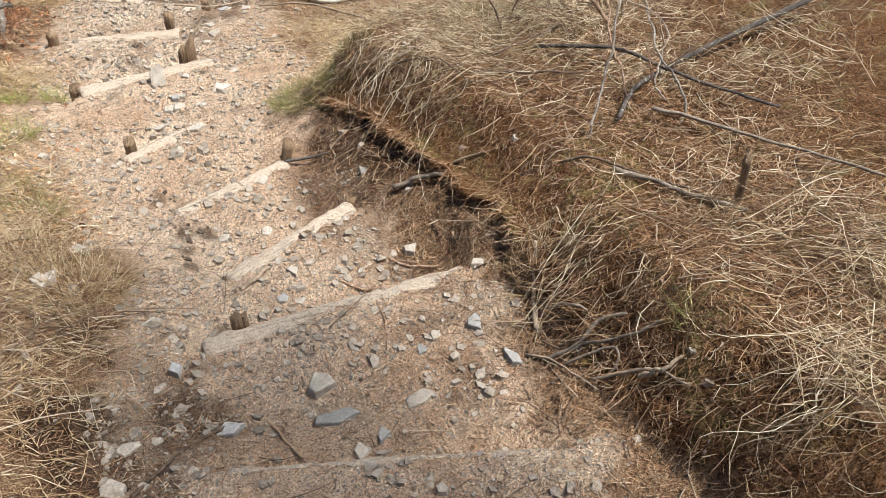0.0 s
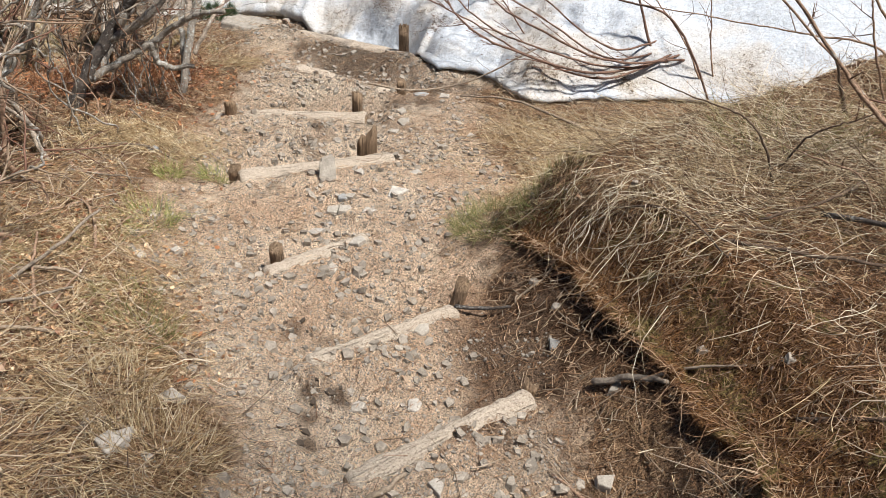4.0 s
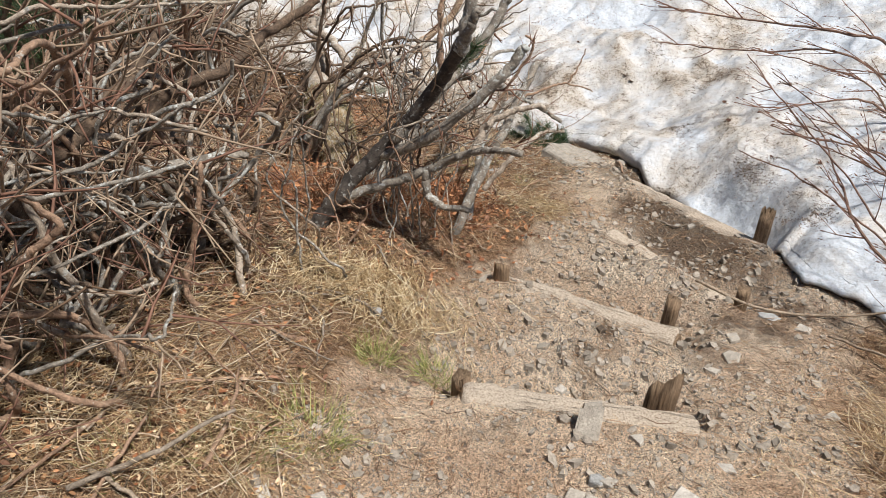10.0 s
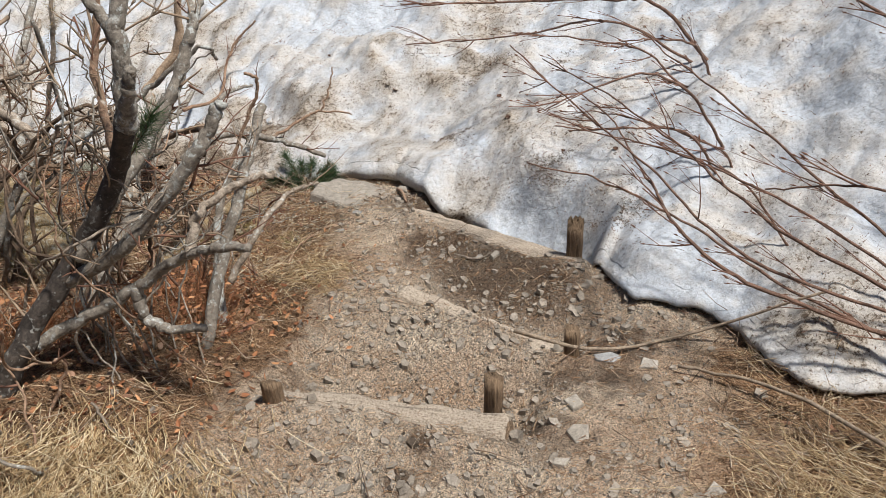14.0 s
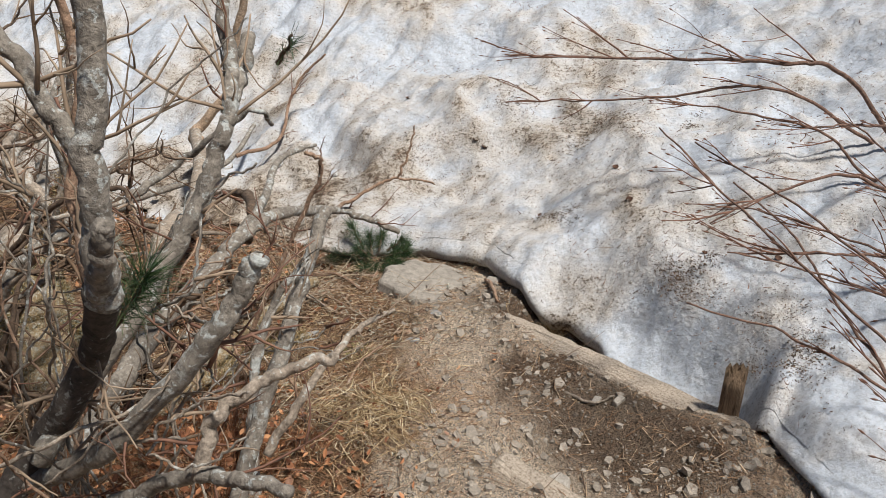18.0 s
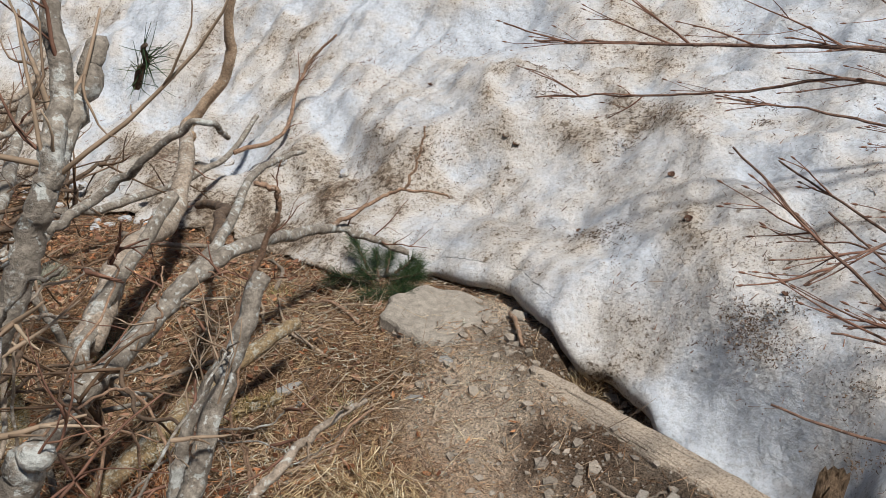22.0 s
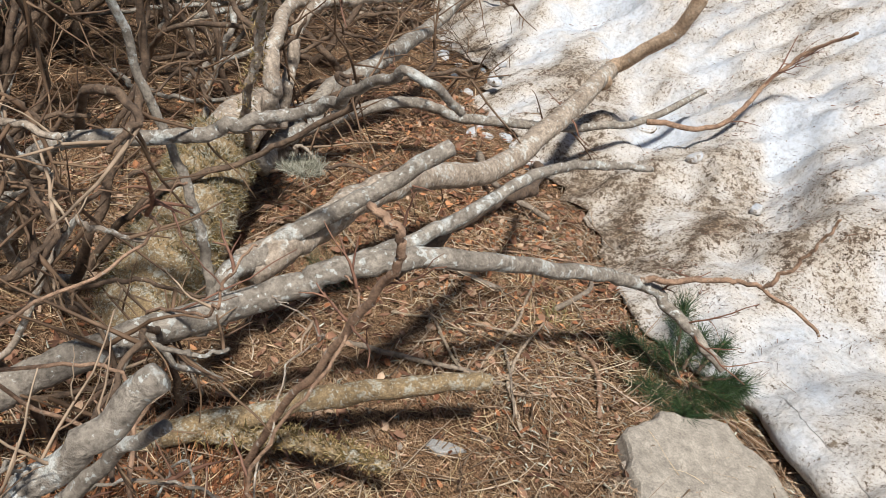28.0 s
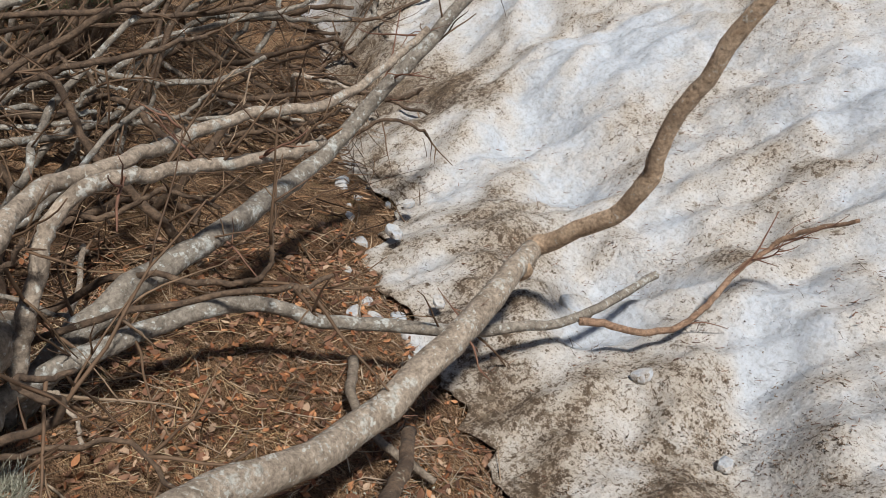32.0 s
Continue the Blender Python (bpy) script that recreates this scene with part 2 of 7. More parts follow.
def stone_material(name, dark, light, scale=30.0):
    m, nt, b = nodes_of(name)
    co = place_of(nt)
    n1 = tex(nt, "ShaderNodeTexNoise", scale, co, Detail=8, Roughness=0.68)
    n2 = tex(nt, "ShaderNodeTexNoise", scale * 7, co, Detail=4, Roughness=0.7)
    info = nt.nodes.new("ShaderNodeObjectInfo")
    geo = nt.nodes.new("ShaderNodeNewGeometry")
    c = ramp(nt, n1.outputs["Fac"], [(0.28, dark), (0.72, light)])
    c = mix(nt, 1.0, c, ramp(nt, n2.outputs["Fac"], [(0.3, (0.6, 0.6, 0.6)), (0.6, (1.1, 1.1, 1.1))]), "MULTIPLY")
    each = math_node(nt, "MULTIPLY", info.outputs["Random"], 0.5)
    each = math_node(nt, "ADD", each, math_node(nt, "MULTIPLY", geo.outputs["Random Per Island"], 0.5))
    c = mix(nt, 1.0, c, ramp(nt, each, [(0.0, (0.62, 0.58, 0.52)), (0.5, (0.98, 0.93, 0.86)), (1.0, (1.22, 1.2, 1.18))]), "MULTIPLY")
    nt.links.new(c, b.inputs["Base Color"])
    b.inputs["Roughness"].default_value = 0.8
    bump(nt, b, n1.outputs["Fac"], 0.7, 0.012)
    return m


def strand_material(name, stops, rough=0.7):
    m, nt, b = nodes_of(name)
    geo = nt.nodes.new("ShaderNodeNewGeometry")
    co = place_of(nt)
    n = tex(nt, "ShaderNodeTexNoise", 35, co, Detail=3)
    c = ramp(nt, geo.outputs["Random Per Island"], stops)
    c = mix(nt, 1.0, c, ramp(nt, n.outputs["Fac"], [(0.3, (0.7, 0.68, 0.64)), (0.65, (1.1, 1.08, 1.05))]), "MULTIPLY")
    nt.links.new(c, b.inputs["Base Color"])
    b.inputs["Roughness"].default_value = rough
    b.inputs["Specular IOR Level"].default_value = 0.3
    return m


def bark_material(name, dark, light, lichen=0.0, lichen_col=(0.55, 0.60, 0.58), scale=1.0):
    m, nt, b = nodes_of(name)
    co = place_of(nt)
    n1 = tex(nt, "ShaderNodeTexNoise", 22 * scale, co, Detail=8, Roughness=0.7, Distortion=0.5)
    n2 = tex(nt, "ShaderNodeTexNoise", 95 * scale, co, Detail=5, Roughness=0.7)
    n3 = tex(nt, "ShaderNodeTexVoronoi", 34 * scale, co, Randomness=1.0)
    c = ramp(nt, n1.outputs["Fac"], [(0.3, dark), (0.7, light)])
    c = mix(nt, 1.0, c, ramp(nt, n2.outputs["Fac"], [(0.32, (0.5, 0.48, 0.46)), (0.6, (1.12, 1.1, 1.08))]), "MULTIPLY")
    n4 = tex(nt, "ShaderNodeTexNoise", 15 * scale, co, Detail=9, Roughness=0.72)
    lf = ramp(nt, n4.outputs["Fac"], [(0.70 - lichen * 0.42, (0, 0, 0)), (0.80 - lichen * 0.42, (0.9, 0.9, 0.9))])
    n5 = tex(nt, "ShaderNodeTexNoise", 62 * scale, co, Detail=5, Roughness=0.6)
    spots = ramp(nt, math_node(nt, "ADD", n5.outputs["Fac"], math_node(nt, "MULTIPLY", math_node(nt, "SUBTRACT", n4.outputs["Fac"], 0.5, False), 0.5, False), False), [(0.70 - lichen * 0.3, (0, 0, 0)), (0.73 - lichen * 0.3, (0.85, 0.85, 0.85))])
    lf = mix(nt, 1.0, lf, spots, "LIGHTEN")
    lichen_col = mix(nt, 1.0, lichen_col, ramp(nt, n2.outputs["Fac"], [(0.35, (0.62, 0.62, 0.60)), (0.6, (1.1, 1.1, 1.1))]), "MULTIPLY")
    c = mix(nt, lf, c, lichen_col)
    nt.links.new(c, b.inputs["Base Color"])
    b.inputs["Roughness"].default_value = 0.85
    h = math_node(nt, "SUBTRACT", n2.outputs["Fac"], math_node(nt, "MULTIPLY", n3.outputs["Distance"], 0.5, False), False)
    h = math_node(nt, "ADD", h, math_node(nt, "MULTIPLY", n1.outputs["Fac"], 0.5, False), False)
    bump(nt, b, h, 0.9, 0.007)
    return m


GROUND = ground_material()
SNOW = snow_material()
LOG = wood_material("weathered_log", (0.28, 0.23, 0.18), (0.56, 0.475, 0.38), dust=0.8)
STAKE = wood_material("weathered_stake", (0.12, 0.082, 0.055), (0.44, 0.32, 0.215))
STONE = stone_material("grey_stone", (0.26, 0.243, 0.218), (0.50, 0.472, 0.43))
BLUE_STONE = stone_material("blue_grey_stone", (0.19, 0.197, 0.20), (0.38, 0.392, 0.40))
CLOD = stone_material("dark_soil_clod", (0.035, 0.026, 0.019), (0.12, 0.09, 0.065), 60)
PEBBLE = stone_material("gravel_stone", (0.18, 0.16, 0.138), (0.46, 0.42, 0.37))
SLAB = stone_material("pale_slab", (0.22, 0.205, 0.185), (0.48, 0.455, 0.415), 30)
STRAW = strand_material("dead_straw", [(0.0, (0.22, 0.14, 0.07)), (0.35, (0.46, 0.33, 0.18)), (0.75, (0.66, 0.53, 0.34)), (1.0, (0.78, 0.70, 0.53))])
MAT_STRAW = strand_material("bleached_straw", [(0.0, (0.07, 0.042, 0.026)), (0.3, (0.20, 0.135, 0.085)), (0.6, (0.54, 0.43, 0.27)), (1.0, (0.84, 0.77, 0.62))])
NEEDLE = strand_material("dead_needles", [(0.0, (0.08, 0.04, 0.022)), (0.3, (0.25, 0.13, 0.065)), (0.65, (0.46, 0.29, 0.17)), (1.0, (0.70, 0.55, 0.39))])
FRESH = strand_material("fresh_grass", [(0.0, (0.16, 0.20, 0.05)), (0.5, (0.36, 0.40, 0.12)), (0.8, (0.55, 0.50, 0.24)), (1.0, (0.70, 0.60, 0.38))])
RUST = strand_material("rust_needles", [(0.0, (0.045, 0.023, 0.013)), (0.4, (0.16, 0.08, 0.042)), (0.75, (0.34, 0.195, 0.105)), (1.0, (0.58, 0.41, 0.25))])
GREEN = strand_material("young_grass", [(0.0, (0.11, 0.125, 0.04)), (0.45, (0.24, 0.24, 0.085)), (0.75, (0.42, 0.37, 0.18)), (1.0, (0.58, 0.49, 0.30))])
MOSS_HAIR = strand_material("rusty_moss", [(0.0, (0.06, 0.055, 0.02)), (0.35, (0.19, 0.145, 0.055)), (0.7, (0.38, 0.265, 0.12)), (1.0, (0.54, 0.46, 0.28))], 0.9)
LICHEN_HAIR = strand_material("grey_lichen", [(0.0, (0.22, 0.22, 0.17)), (0.5, (0.38, 0.38, 0.31)), (1.0, (0.55, 0.56, 0.49))], 0.9)
PINE = strand_material("pine_needles", [(0.0, (0.018, 0.045, 0.020)), (0.6, (0.040, 0.085, 0.032)), (1.0, (0.11, 0.14, 0.055))], 0.5)
PALE_LEAF = strand_material("pale_dead_leaves", [(0.0, (0.065, 0.033, 0.021)), (0.4, (0.18, 0.09, 0.056)), (0.8, (0.31, 0.18, 0.12)), (1.0, (0.46, 0.34, 0.245))], 0.85)
DARK_LEAF = strand_material("wet_dead_leaves", [(0.0, (0.05, 0.026, 0.016)), (0.5, (0.09, 0.045, 0.028)), (1.0, (0.15, 0.08, 0.05))], 0.7)
TAN_LEAF = strand_material("tan_dead_leaves", [(0.0, (0.13, 0.06, 0.03)), (0.4, (0.36, 0.20, 0.10)), (0.8, (0.58, 0.38, 0.22)), (1.0, (0.76, 0.60, 0.42))], 0.85)
LEAF = strand_material("dead_leaves", [(0.0, (0.11, 0.042, 0.02)), (0.5, (0.30, 0.125, 0.058)), (1.0, (0.50, 0.26, 0.13))], 0.75)
BARK_DARK = bark_material("dark_bark", (0.025, 0.02, 0.017), (0.11, 0.09, 0.075), 0.30, (0.30, 0.30, 0.28))
BARK_GREY = bark_material("grey_bark", (0.13, 0.112, 0.092), (0.36, 0.325, 0.275), 0.36, (0.50, 0.52, 0.50))
BARK_PALE = bark_material("pale_smooth_bark", (0.20, 0.16, 0.12), (0.47, 0.40, 0.325), 0.34, (0.54, 0.54, 0.50))
DRY_PALE = bark_material("bleached_stick", (0.20, 0.155, 0.11), (0.46, 0.37, 0.275), 0.0, (0.5, 0.46, 0.4))
DRY_GREY = bark_material("grey_dry_stick", (0.14, 0.112, 0.086), (0.34, 0.285, 0.225), 0.05, (0.42, 0.41, 0.37))
BARK_SHOOT = bark_material("red_brown_shoot_bark", (0.11, 0.062, 0.045), (0.26, 0.155, 0.11), 0.08, (0.36, 0.30, 0.25))
BARK_ORANGE = bark_material("orange_brown_bark", (0.34, 0.235, 0.15), (0.60, 0.46, 0.33), 0.22, (0.56, 0.52, 0.45))
BARK_RED = bark_material("reddish_bark", (0.19, 0.115, 0.075), (0.41, 0.275, 0.185), 0.2, (0.50, 0.46, 0.40))
PALE_TWIG = strand_material("pale_twig_bark", [(0.0, (0.22, 0.15, 0.10)), (0.5, (0.46, 0.36, 0.26)), (1.0, (0.64, 0.55, 0.44))])
TWIG = strand_material("twig_bark", [(0.0, (0.11, 0.072, 0.048)), (0.5, (0.27, 0.198, 0.14)), (1.0, (0.46, 0.375, 0.285))])
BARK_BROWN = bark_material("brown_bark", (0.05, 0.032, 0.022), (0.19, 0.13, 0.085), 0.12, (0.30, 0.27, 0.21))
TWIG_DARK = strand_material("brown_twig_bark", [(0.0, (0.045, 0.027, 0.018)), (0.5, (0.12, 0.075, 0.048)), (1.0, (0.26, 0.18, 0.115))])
TWIG_RED = strand_material("red_twig_bark", [(0.0, (0.085, 0.045, 0.035)), (0.5, (0.165, 0.085, 0.06)), (1.0, (0.26, 0.15, 0.10))])
MOSS = bark_material("mossy_bark", (0.14, 0.10, 0.055), (0.42, 0.31, 0.17), 0.42, (0.46, 0.45, 0.38), 2.4)


# ---- numbers for the lie of the land ----
def smooth(v):
    v = np.clip(v, 0, 1)
    return v * v * (3 - 2 * v)


def speckle(x, y, scale, seed=0):
    """Smooth value noise in 0..1."""
    x, y = np.asarray(x, float) * scale + seed * 17.3, np.asarray(y, float) * scale - seed * 9.1
    i, j = np.floor(x), np.floor(y)
    u, v = smooth(x - i), smooth(y - j)

    def cell(a, b):
        h = np.sin(a * 127.1 + b * 311.7 + seed * 74.7) * 43758.5453
        return h - np.floor(h)
    top = cell(i, j) * (1 - u) + cell(i + 1, j) * u
    low = cell(i, j + 1) * (1 - u) + cell(i + 1, j + 1) * u
    return top * (1 - v) + low * v


def rough(x, y, scale, seed=0, octaves=4):
    total, amp, norm = 0, 1.0, 0
    for k in range(octaves):
        total = total + amp * speckle(x, y, scale * 2 ** k, seed + k * 5)
        norm += amp
        amp *= 0.55
    return total / norm


# log steps: ends, radius, how proud the log stands
LOGS = [
    ((-0.02, 1.22), (0.80, 0.93), 0.050, 0.5),
    ((0.02, 1.77), (0.95, 1.80), 0.052, 0.6),
    ((0.17, 2.19), (0.72, 2.43), 0.048, 0.5),
    ((0.06, 2.72), (0.58, 2.97), 0.048, 0.5),
    ((-0.10, 3.31), (0.30, 3.50), 0.045, 0.35),
    ((-0.24, 4.06), (0.47, 4.23), 0.058, 0.75),
    ((-0.36, 4.99), (0.38, 4.80), 0.058, 0.8),
    ((0.00, 5.65), (0.55, 5.25), 0.046, 0.6),
    ((-0.04, 6.54), (0.74, 5.90), 0.054, 0.9),
]
FALL_Y = [-60, -6, 0, 1.3, 1.8, 2.4, 3, 3.9, 4.7, 5.3, 5.7, 6.1, 6.7, 7.2, 9, 30]
FALL_Z = [9, 2.0, 0.45, 0.09, -0.06, -0.23, -0.39, -0.53, -0.75, -0.85, -0.92, -1.06, -1.14, -1.30, -1.85, -3.0]
BANK_Y = [-2, 0, 1.1, 1.5, 2.0, 2.4, 2.95, 3.4, 3.6, 3.9]
BANK_X = [0.95, 1.05, 1.05, 1.06, 1.13, 1.06, 0.94, 0.79, 0.70, 0.72]
# height of the turf's edge over the trail, and of the bank's crown
EDGE_Y, EDGE_H = [1.2, 1.55, 1.95, 3.0, 3.6], [0.05, 0.08, 0.18, 0.22, 0.14]
CROWN_Y, CROWN_H = [0.9, 1.6, 2.2, 3.0, 3.6], [0.34, 0.33, 0.43, 0.50, 0.42]
LEFT_Y = [-2, 1.2, 2.0, 2.6, 3.5, 4.2, 5.0, 5.6, 6.2, 7]
LEFT_X = [-0.45, -0.25, -0.10, -0.12, -0.36, -0.40, -0.40, -0.26, -0.20, -0.35]


def bank_edge(y):
    return np.interp(y, BANK_Y, BANK_X)


def mound(x, y):
    """0 on the trail, 1 on the grassy bank beside its upper half."""
    x, y = np.asarray(x, float), np.asarray(y, float)
    side = x - bank_edge(y) + 0.09 * (rough(x, y, 3.5, 3) - 0.5) + 0.05 * (rough(x, y, 14, 4) - 0.5)
    tail = 3.62 + 0.45 * np.clip(x - 0.9, 0, 2) - y + 0.12 * (rough(x, y, 5, 8) - 0.5)
    return smooth(side / 0.07 + 0.3) * smooth(tail / 0.5 + 0.25)


def land(x, y):
    x, y = np.asarray(x, float), np.asarray(y, float)
    z = np.interp(y, FALL_Y, FALL_Z)
    m = mound(x, y)
    side = x - bank_edge(y)
    edge, crown = np.interp(y, EDGE_Y, EDGE_H), np.interp(y, CROWN_Y, CROWN_H)
    z = z + (1 - m) * 0.72 * edge * smooth(1 + side / 0.30) * smooth((3.7 - y) / 0.4) * smooth((y - 1.6) / 0.4) * (side < 0.08)
    z = z + m * (edge + (crown - edge) * smooth(side / 0.30 + 0.05) + 0.08 * np.clip(x - 1.5, 0, 6))
    left = np.interp(y, LEFT_Y, LEFT_X) - x
    z = z + 0.11 * smooth(left / 0.45) * smooth((6.0 - y) / 0.9) + 0.08 * smooth((left - 0.3) / 0.6) * smooth((y - 4.2) / 0.4) * smooth((5.6 - y) / 0.5)
    z = z - 0.03 * np.clip(-x - 2.5, 0, 8)
    for (ax, ay), (bx, by), r, proud in LOGS:
        lx, ly = bx - ax, by - ay
        n = math.hypot(lx, ly)
        s = ((x - ax) * lx + (y - ay) * ly) / n
        d = (-(x - ax) * ly + (y - ay) * lx) / n
        w = smooth((s + 0.12) / 0.15) * smooth((n + 0.12 - s) / 0.15)
        z = z + w * proud * np.where(d < 0, 0.05 * smooth(1 + d / 0.38), 0.05 - 0.19 * smooth(d / 0.06) * smooth(1 - (d - 0.06) / 0.55) - 0.05 * smooth(d / 0.06))
    z = z + 0.05 * (rough(x, y, 1.6, 1) - 0.5) + 0.030 * (rough(x, y, 9, 2) - 0.5) + 0.018 * (rough(x, y, 30, 6, 2) - 0.5)
    z = z + (m + smooth(left / 0.3)) * 0.03 * (rough(x, y, 11, 7) - 0.5)
    return z


FOOT = [(9.0, 2.2), (3.2, 4.5), (2.2, 4.93), (1.62, 4.98), (1.43, 4.97), (1.32, 5.01), (1.24, 5.17), (1.205, 5.33), (1.13, 5.46), (1.03, 5.52), (0.95, 5.57), (0.89, 5.59), (0.84, 5.70), (0.80, 5.85), (0.72, 5.98), (0.63, 6.19),
        (0.525, 6.29), (0.41, 6.41), (0.36, 6.50), (0.27, 6.63), (0.17, 6.69), (0.05, 6.76), (-0.04, 6.90), (-0.15, 7.06),
        (-0.48, 7.24), (-0.88, 7.25), (-1.12, 7.40), (-1.35, 7.53), (-1.62, 7.64), (-1.95, 7.82), (-2.24, 7.80), (-2.52, 7.98), (-2.85, 8.28), (-3.2, 8.34), (-3.55, 8.58), (-5.0, 9.25), (-9.0, 11.5)]


def ridges(x, y):
    """1 on the crests between melted cups, 0 in the cups."""
    u = x + 0.10 * rough(x, y, 5, 33)
    v = y + 0.10 * rough(x, y, 5, 34)
    return 1 - np.abs(2 * speckle(u + 0.4 * v, v, 3.3, 35) - 1) * 0.7 - np.abs(2 * speckle(u, v - 0.3 * u, 7.0, 36) - 1) * 0.3


def snow_height(x, y, d):
    """The snow's surface d metres behind its foot."""
    base = np.interp(np.clip(y, -60, 9.0), FALL_Y, FALL_Z)
    z = base + 0.05 + 0.42 * np.clip(d, 0, 40) + 0.035 * smooth(d / 0.1)
    z = z + np.clip(d * 2.5, 0, 1) * (0.26 * (rough(x, y, 1.2, 11) - 0.5) + 0.09 * (rough(x + 0.3 * y, y, 3.4, 12) - 0.5) + 0.06 * (rough(x, y, 10, 13) - 0.5) + 0.06 * (ridges(x, y) - 0.6))
    for hx, hy, r, deep in HOLLOWS:
        z = z - deep * np.exp(-((x - hx) ** 2 + (y - hy) ** 2) / (r * r))
    return z


HOLLOWS = [(-0.46, 7.95, 0.11, 0.09), (-0.36, 7.84, 0.12, 0.05), (0.16, 7.80, 0.035, 0.05), (-1.22, 8.43, 0.15, 0.10), (-1.10, 8.26, 0.14, 0.11), (-0.98, 8.08, 0.13, 0.10), (-0.89, 7.95, 0.11, 0.08), (-1.68, 8.23, 0.13, 0.11), (-1.98, 8.50, 0.14, 0.12), (-2.8, 9.1, 0.2, 0.14),
           (0.95, 8.9, 0.2, 0.12), (0.0, 9.6, 0.25, 0.12), (-1.75, 8.55, 0.16, 0.16), (-1.85, 8.35, 0.10, 0.10), (-2.4, 8.9, 0.18, 0.16)]


# ---- meshes ----
def mesh_of(name, verts, faces, material, flat=False):
    me = bpy.data.meshes.new(name)
    me.from_pydata([tuple(v) for v in np.asarray(verts, float).tolist()], [], [tuple(f) for f in np.asarray(faces, int).tolist()])
    if not flat:
        me.polygons.foreach_set("use_smooth", np.ones(len(me.polygons), bool))
    me.materials.append(material)
    return me


def sheet(name, px, py, pz, material):
    """A grid of points as one surface."""
    rows, cols = px.shape
    v = np.stack([px, py, pz], -1).reshape(-1, 3)
    k = np.arange(rows * cols).reshape(rows, cols)
    f = np.stack([k[:-1, :-1], k[:-1, 1:], k[1:, 1:], k[1:, :-1]], -1).reshape(-1, 4)
    return mesh_of(name, v, f, material)


def give(me, name, values):
    a = me.attributes.new(name, "FLOAT", "POINT")
    a.data.foreach_set("value", np.asarray(values, np.float32).ravel())


def spread(lo, hi, step, far):
    """Even steps from lo to hi, then ever longer ones out to far on both sides."""
    mid = np.arange(lo, hi + step / 2, step)
    out = step * np.cumsum(1.16 ** np.arange(1, 80))
    out = out[out < far]
    return np.concatenate([lo - out[::-1], mid, hi + out])


def path_litter(x, y):
    """How much of the soil lies under needles and dead grass."""
    left = np.interp(y, LEFT_Y, LEFT_X) - 0.12 - x + 0.5 * (rough(x, y, 2.2, 61) - 0.5)
    x = x + 0.6 * (rough(x, y, 2.6, 62) - 0.5)
    right = x - (np.interp(y, [-2, 2.0, 2.6, 3.4, 4.2, 4.8, 5.4, 6.4], [0.90, 0.92, 0.84, 0.80, 0.92, 1.08, 1.2, 1.4]))
    v = np.maximum(smooth(left / 0.8 + 0.5), smooth(right / 0.85 + 0.5))
    v = np.maximum(v, smooth((y - 6.75) / 0.5) * smooth((-x - 0.1) / 0.3))
    return np.maximum(v, 0.35 * smooth((1.9 - y) / 0.5))


# small dark damp places
SPOTS = [(-0.42, 1.58, 0.16), (-0.34, 1.36, 0.12), (0.06, 2.60, 0.05), (0.06, 2.39, 0.05), (0.16, 2.58, 0.04), (0.0, 3.01, 0.06), (-0.08, 3.46, 0.05), (0.06, 4.62, 0.05), (0.12, 4.76, 0.05), (0.10, 1.97, 0.05), (0.06, 2.50, 0.05)]
gx, gy = np.meshgrid(spread(-2.6, 2.0, 0.016, 260), spread(0.3, 8.2, 0.016, 260))
gz = land(gx, gy)
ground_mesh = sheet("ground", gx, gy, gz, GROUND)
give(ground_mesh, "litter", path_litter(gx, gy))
give(ground_mesh, "damp_shade", 0.4 * smooth(1.2 - np.hypot((gx - 0.55) / 0.5, (gy - 5.4) / 0.7)) + 0.6 * smooth((rough(gx, gy, 2.8, 95) - 0.49) * 6) * smooth((rough(gx, gy, 11, 96) - 0.3) * 3) + 1.1 * smooth(1.15 - np.hypot((gx - 0.34) / 0.52, (gy - 5.96 + 0.45 * (gx - 0.34)) / 0.42)) + 1.0 * smooth(1.15 - np.hypot((gx - 0.08) / 0.5, (gy - 6.68 + 0.25 * (gx - 0.08)) / 0.26))
     # the term beyond x = -0.95 paints the thicket's shade onto its floor
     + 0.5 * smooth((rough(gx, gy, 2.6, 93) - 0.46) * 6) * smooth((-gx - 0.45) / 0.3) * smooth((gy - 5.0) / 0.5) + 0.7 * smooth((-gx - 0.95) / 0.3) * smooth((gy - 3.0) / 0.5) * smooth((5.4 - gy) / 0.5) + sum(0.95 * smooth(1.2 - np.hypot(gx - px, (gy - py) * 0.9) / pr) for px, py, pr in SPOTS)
     # the oval at (0.75, 2.5) is moist soil with shade painted in
     # the strip along bank_edge paints the crease's shade into the soil
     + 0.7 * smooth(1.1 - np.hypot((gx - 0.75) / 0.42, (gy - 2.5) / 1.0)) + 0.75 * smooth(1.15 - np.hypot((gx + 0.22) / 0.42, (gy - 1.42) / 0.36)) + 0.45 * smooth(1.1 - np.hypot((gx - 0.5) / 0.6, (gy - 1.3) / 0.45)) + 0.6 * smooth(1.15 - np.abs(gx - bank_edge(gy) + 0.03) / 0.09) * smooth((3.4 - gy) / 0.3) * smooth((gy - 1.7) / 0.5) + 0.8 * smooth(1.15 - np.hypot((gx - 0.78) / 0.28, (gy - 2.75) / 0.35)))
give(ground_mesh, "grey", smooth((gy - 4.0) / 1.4))
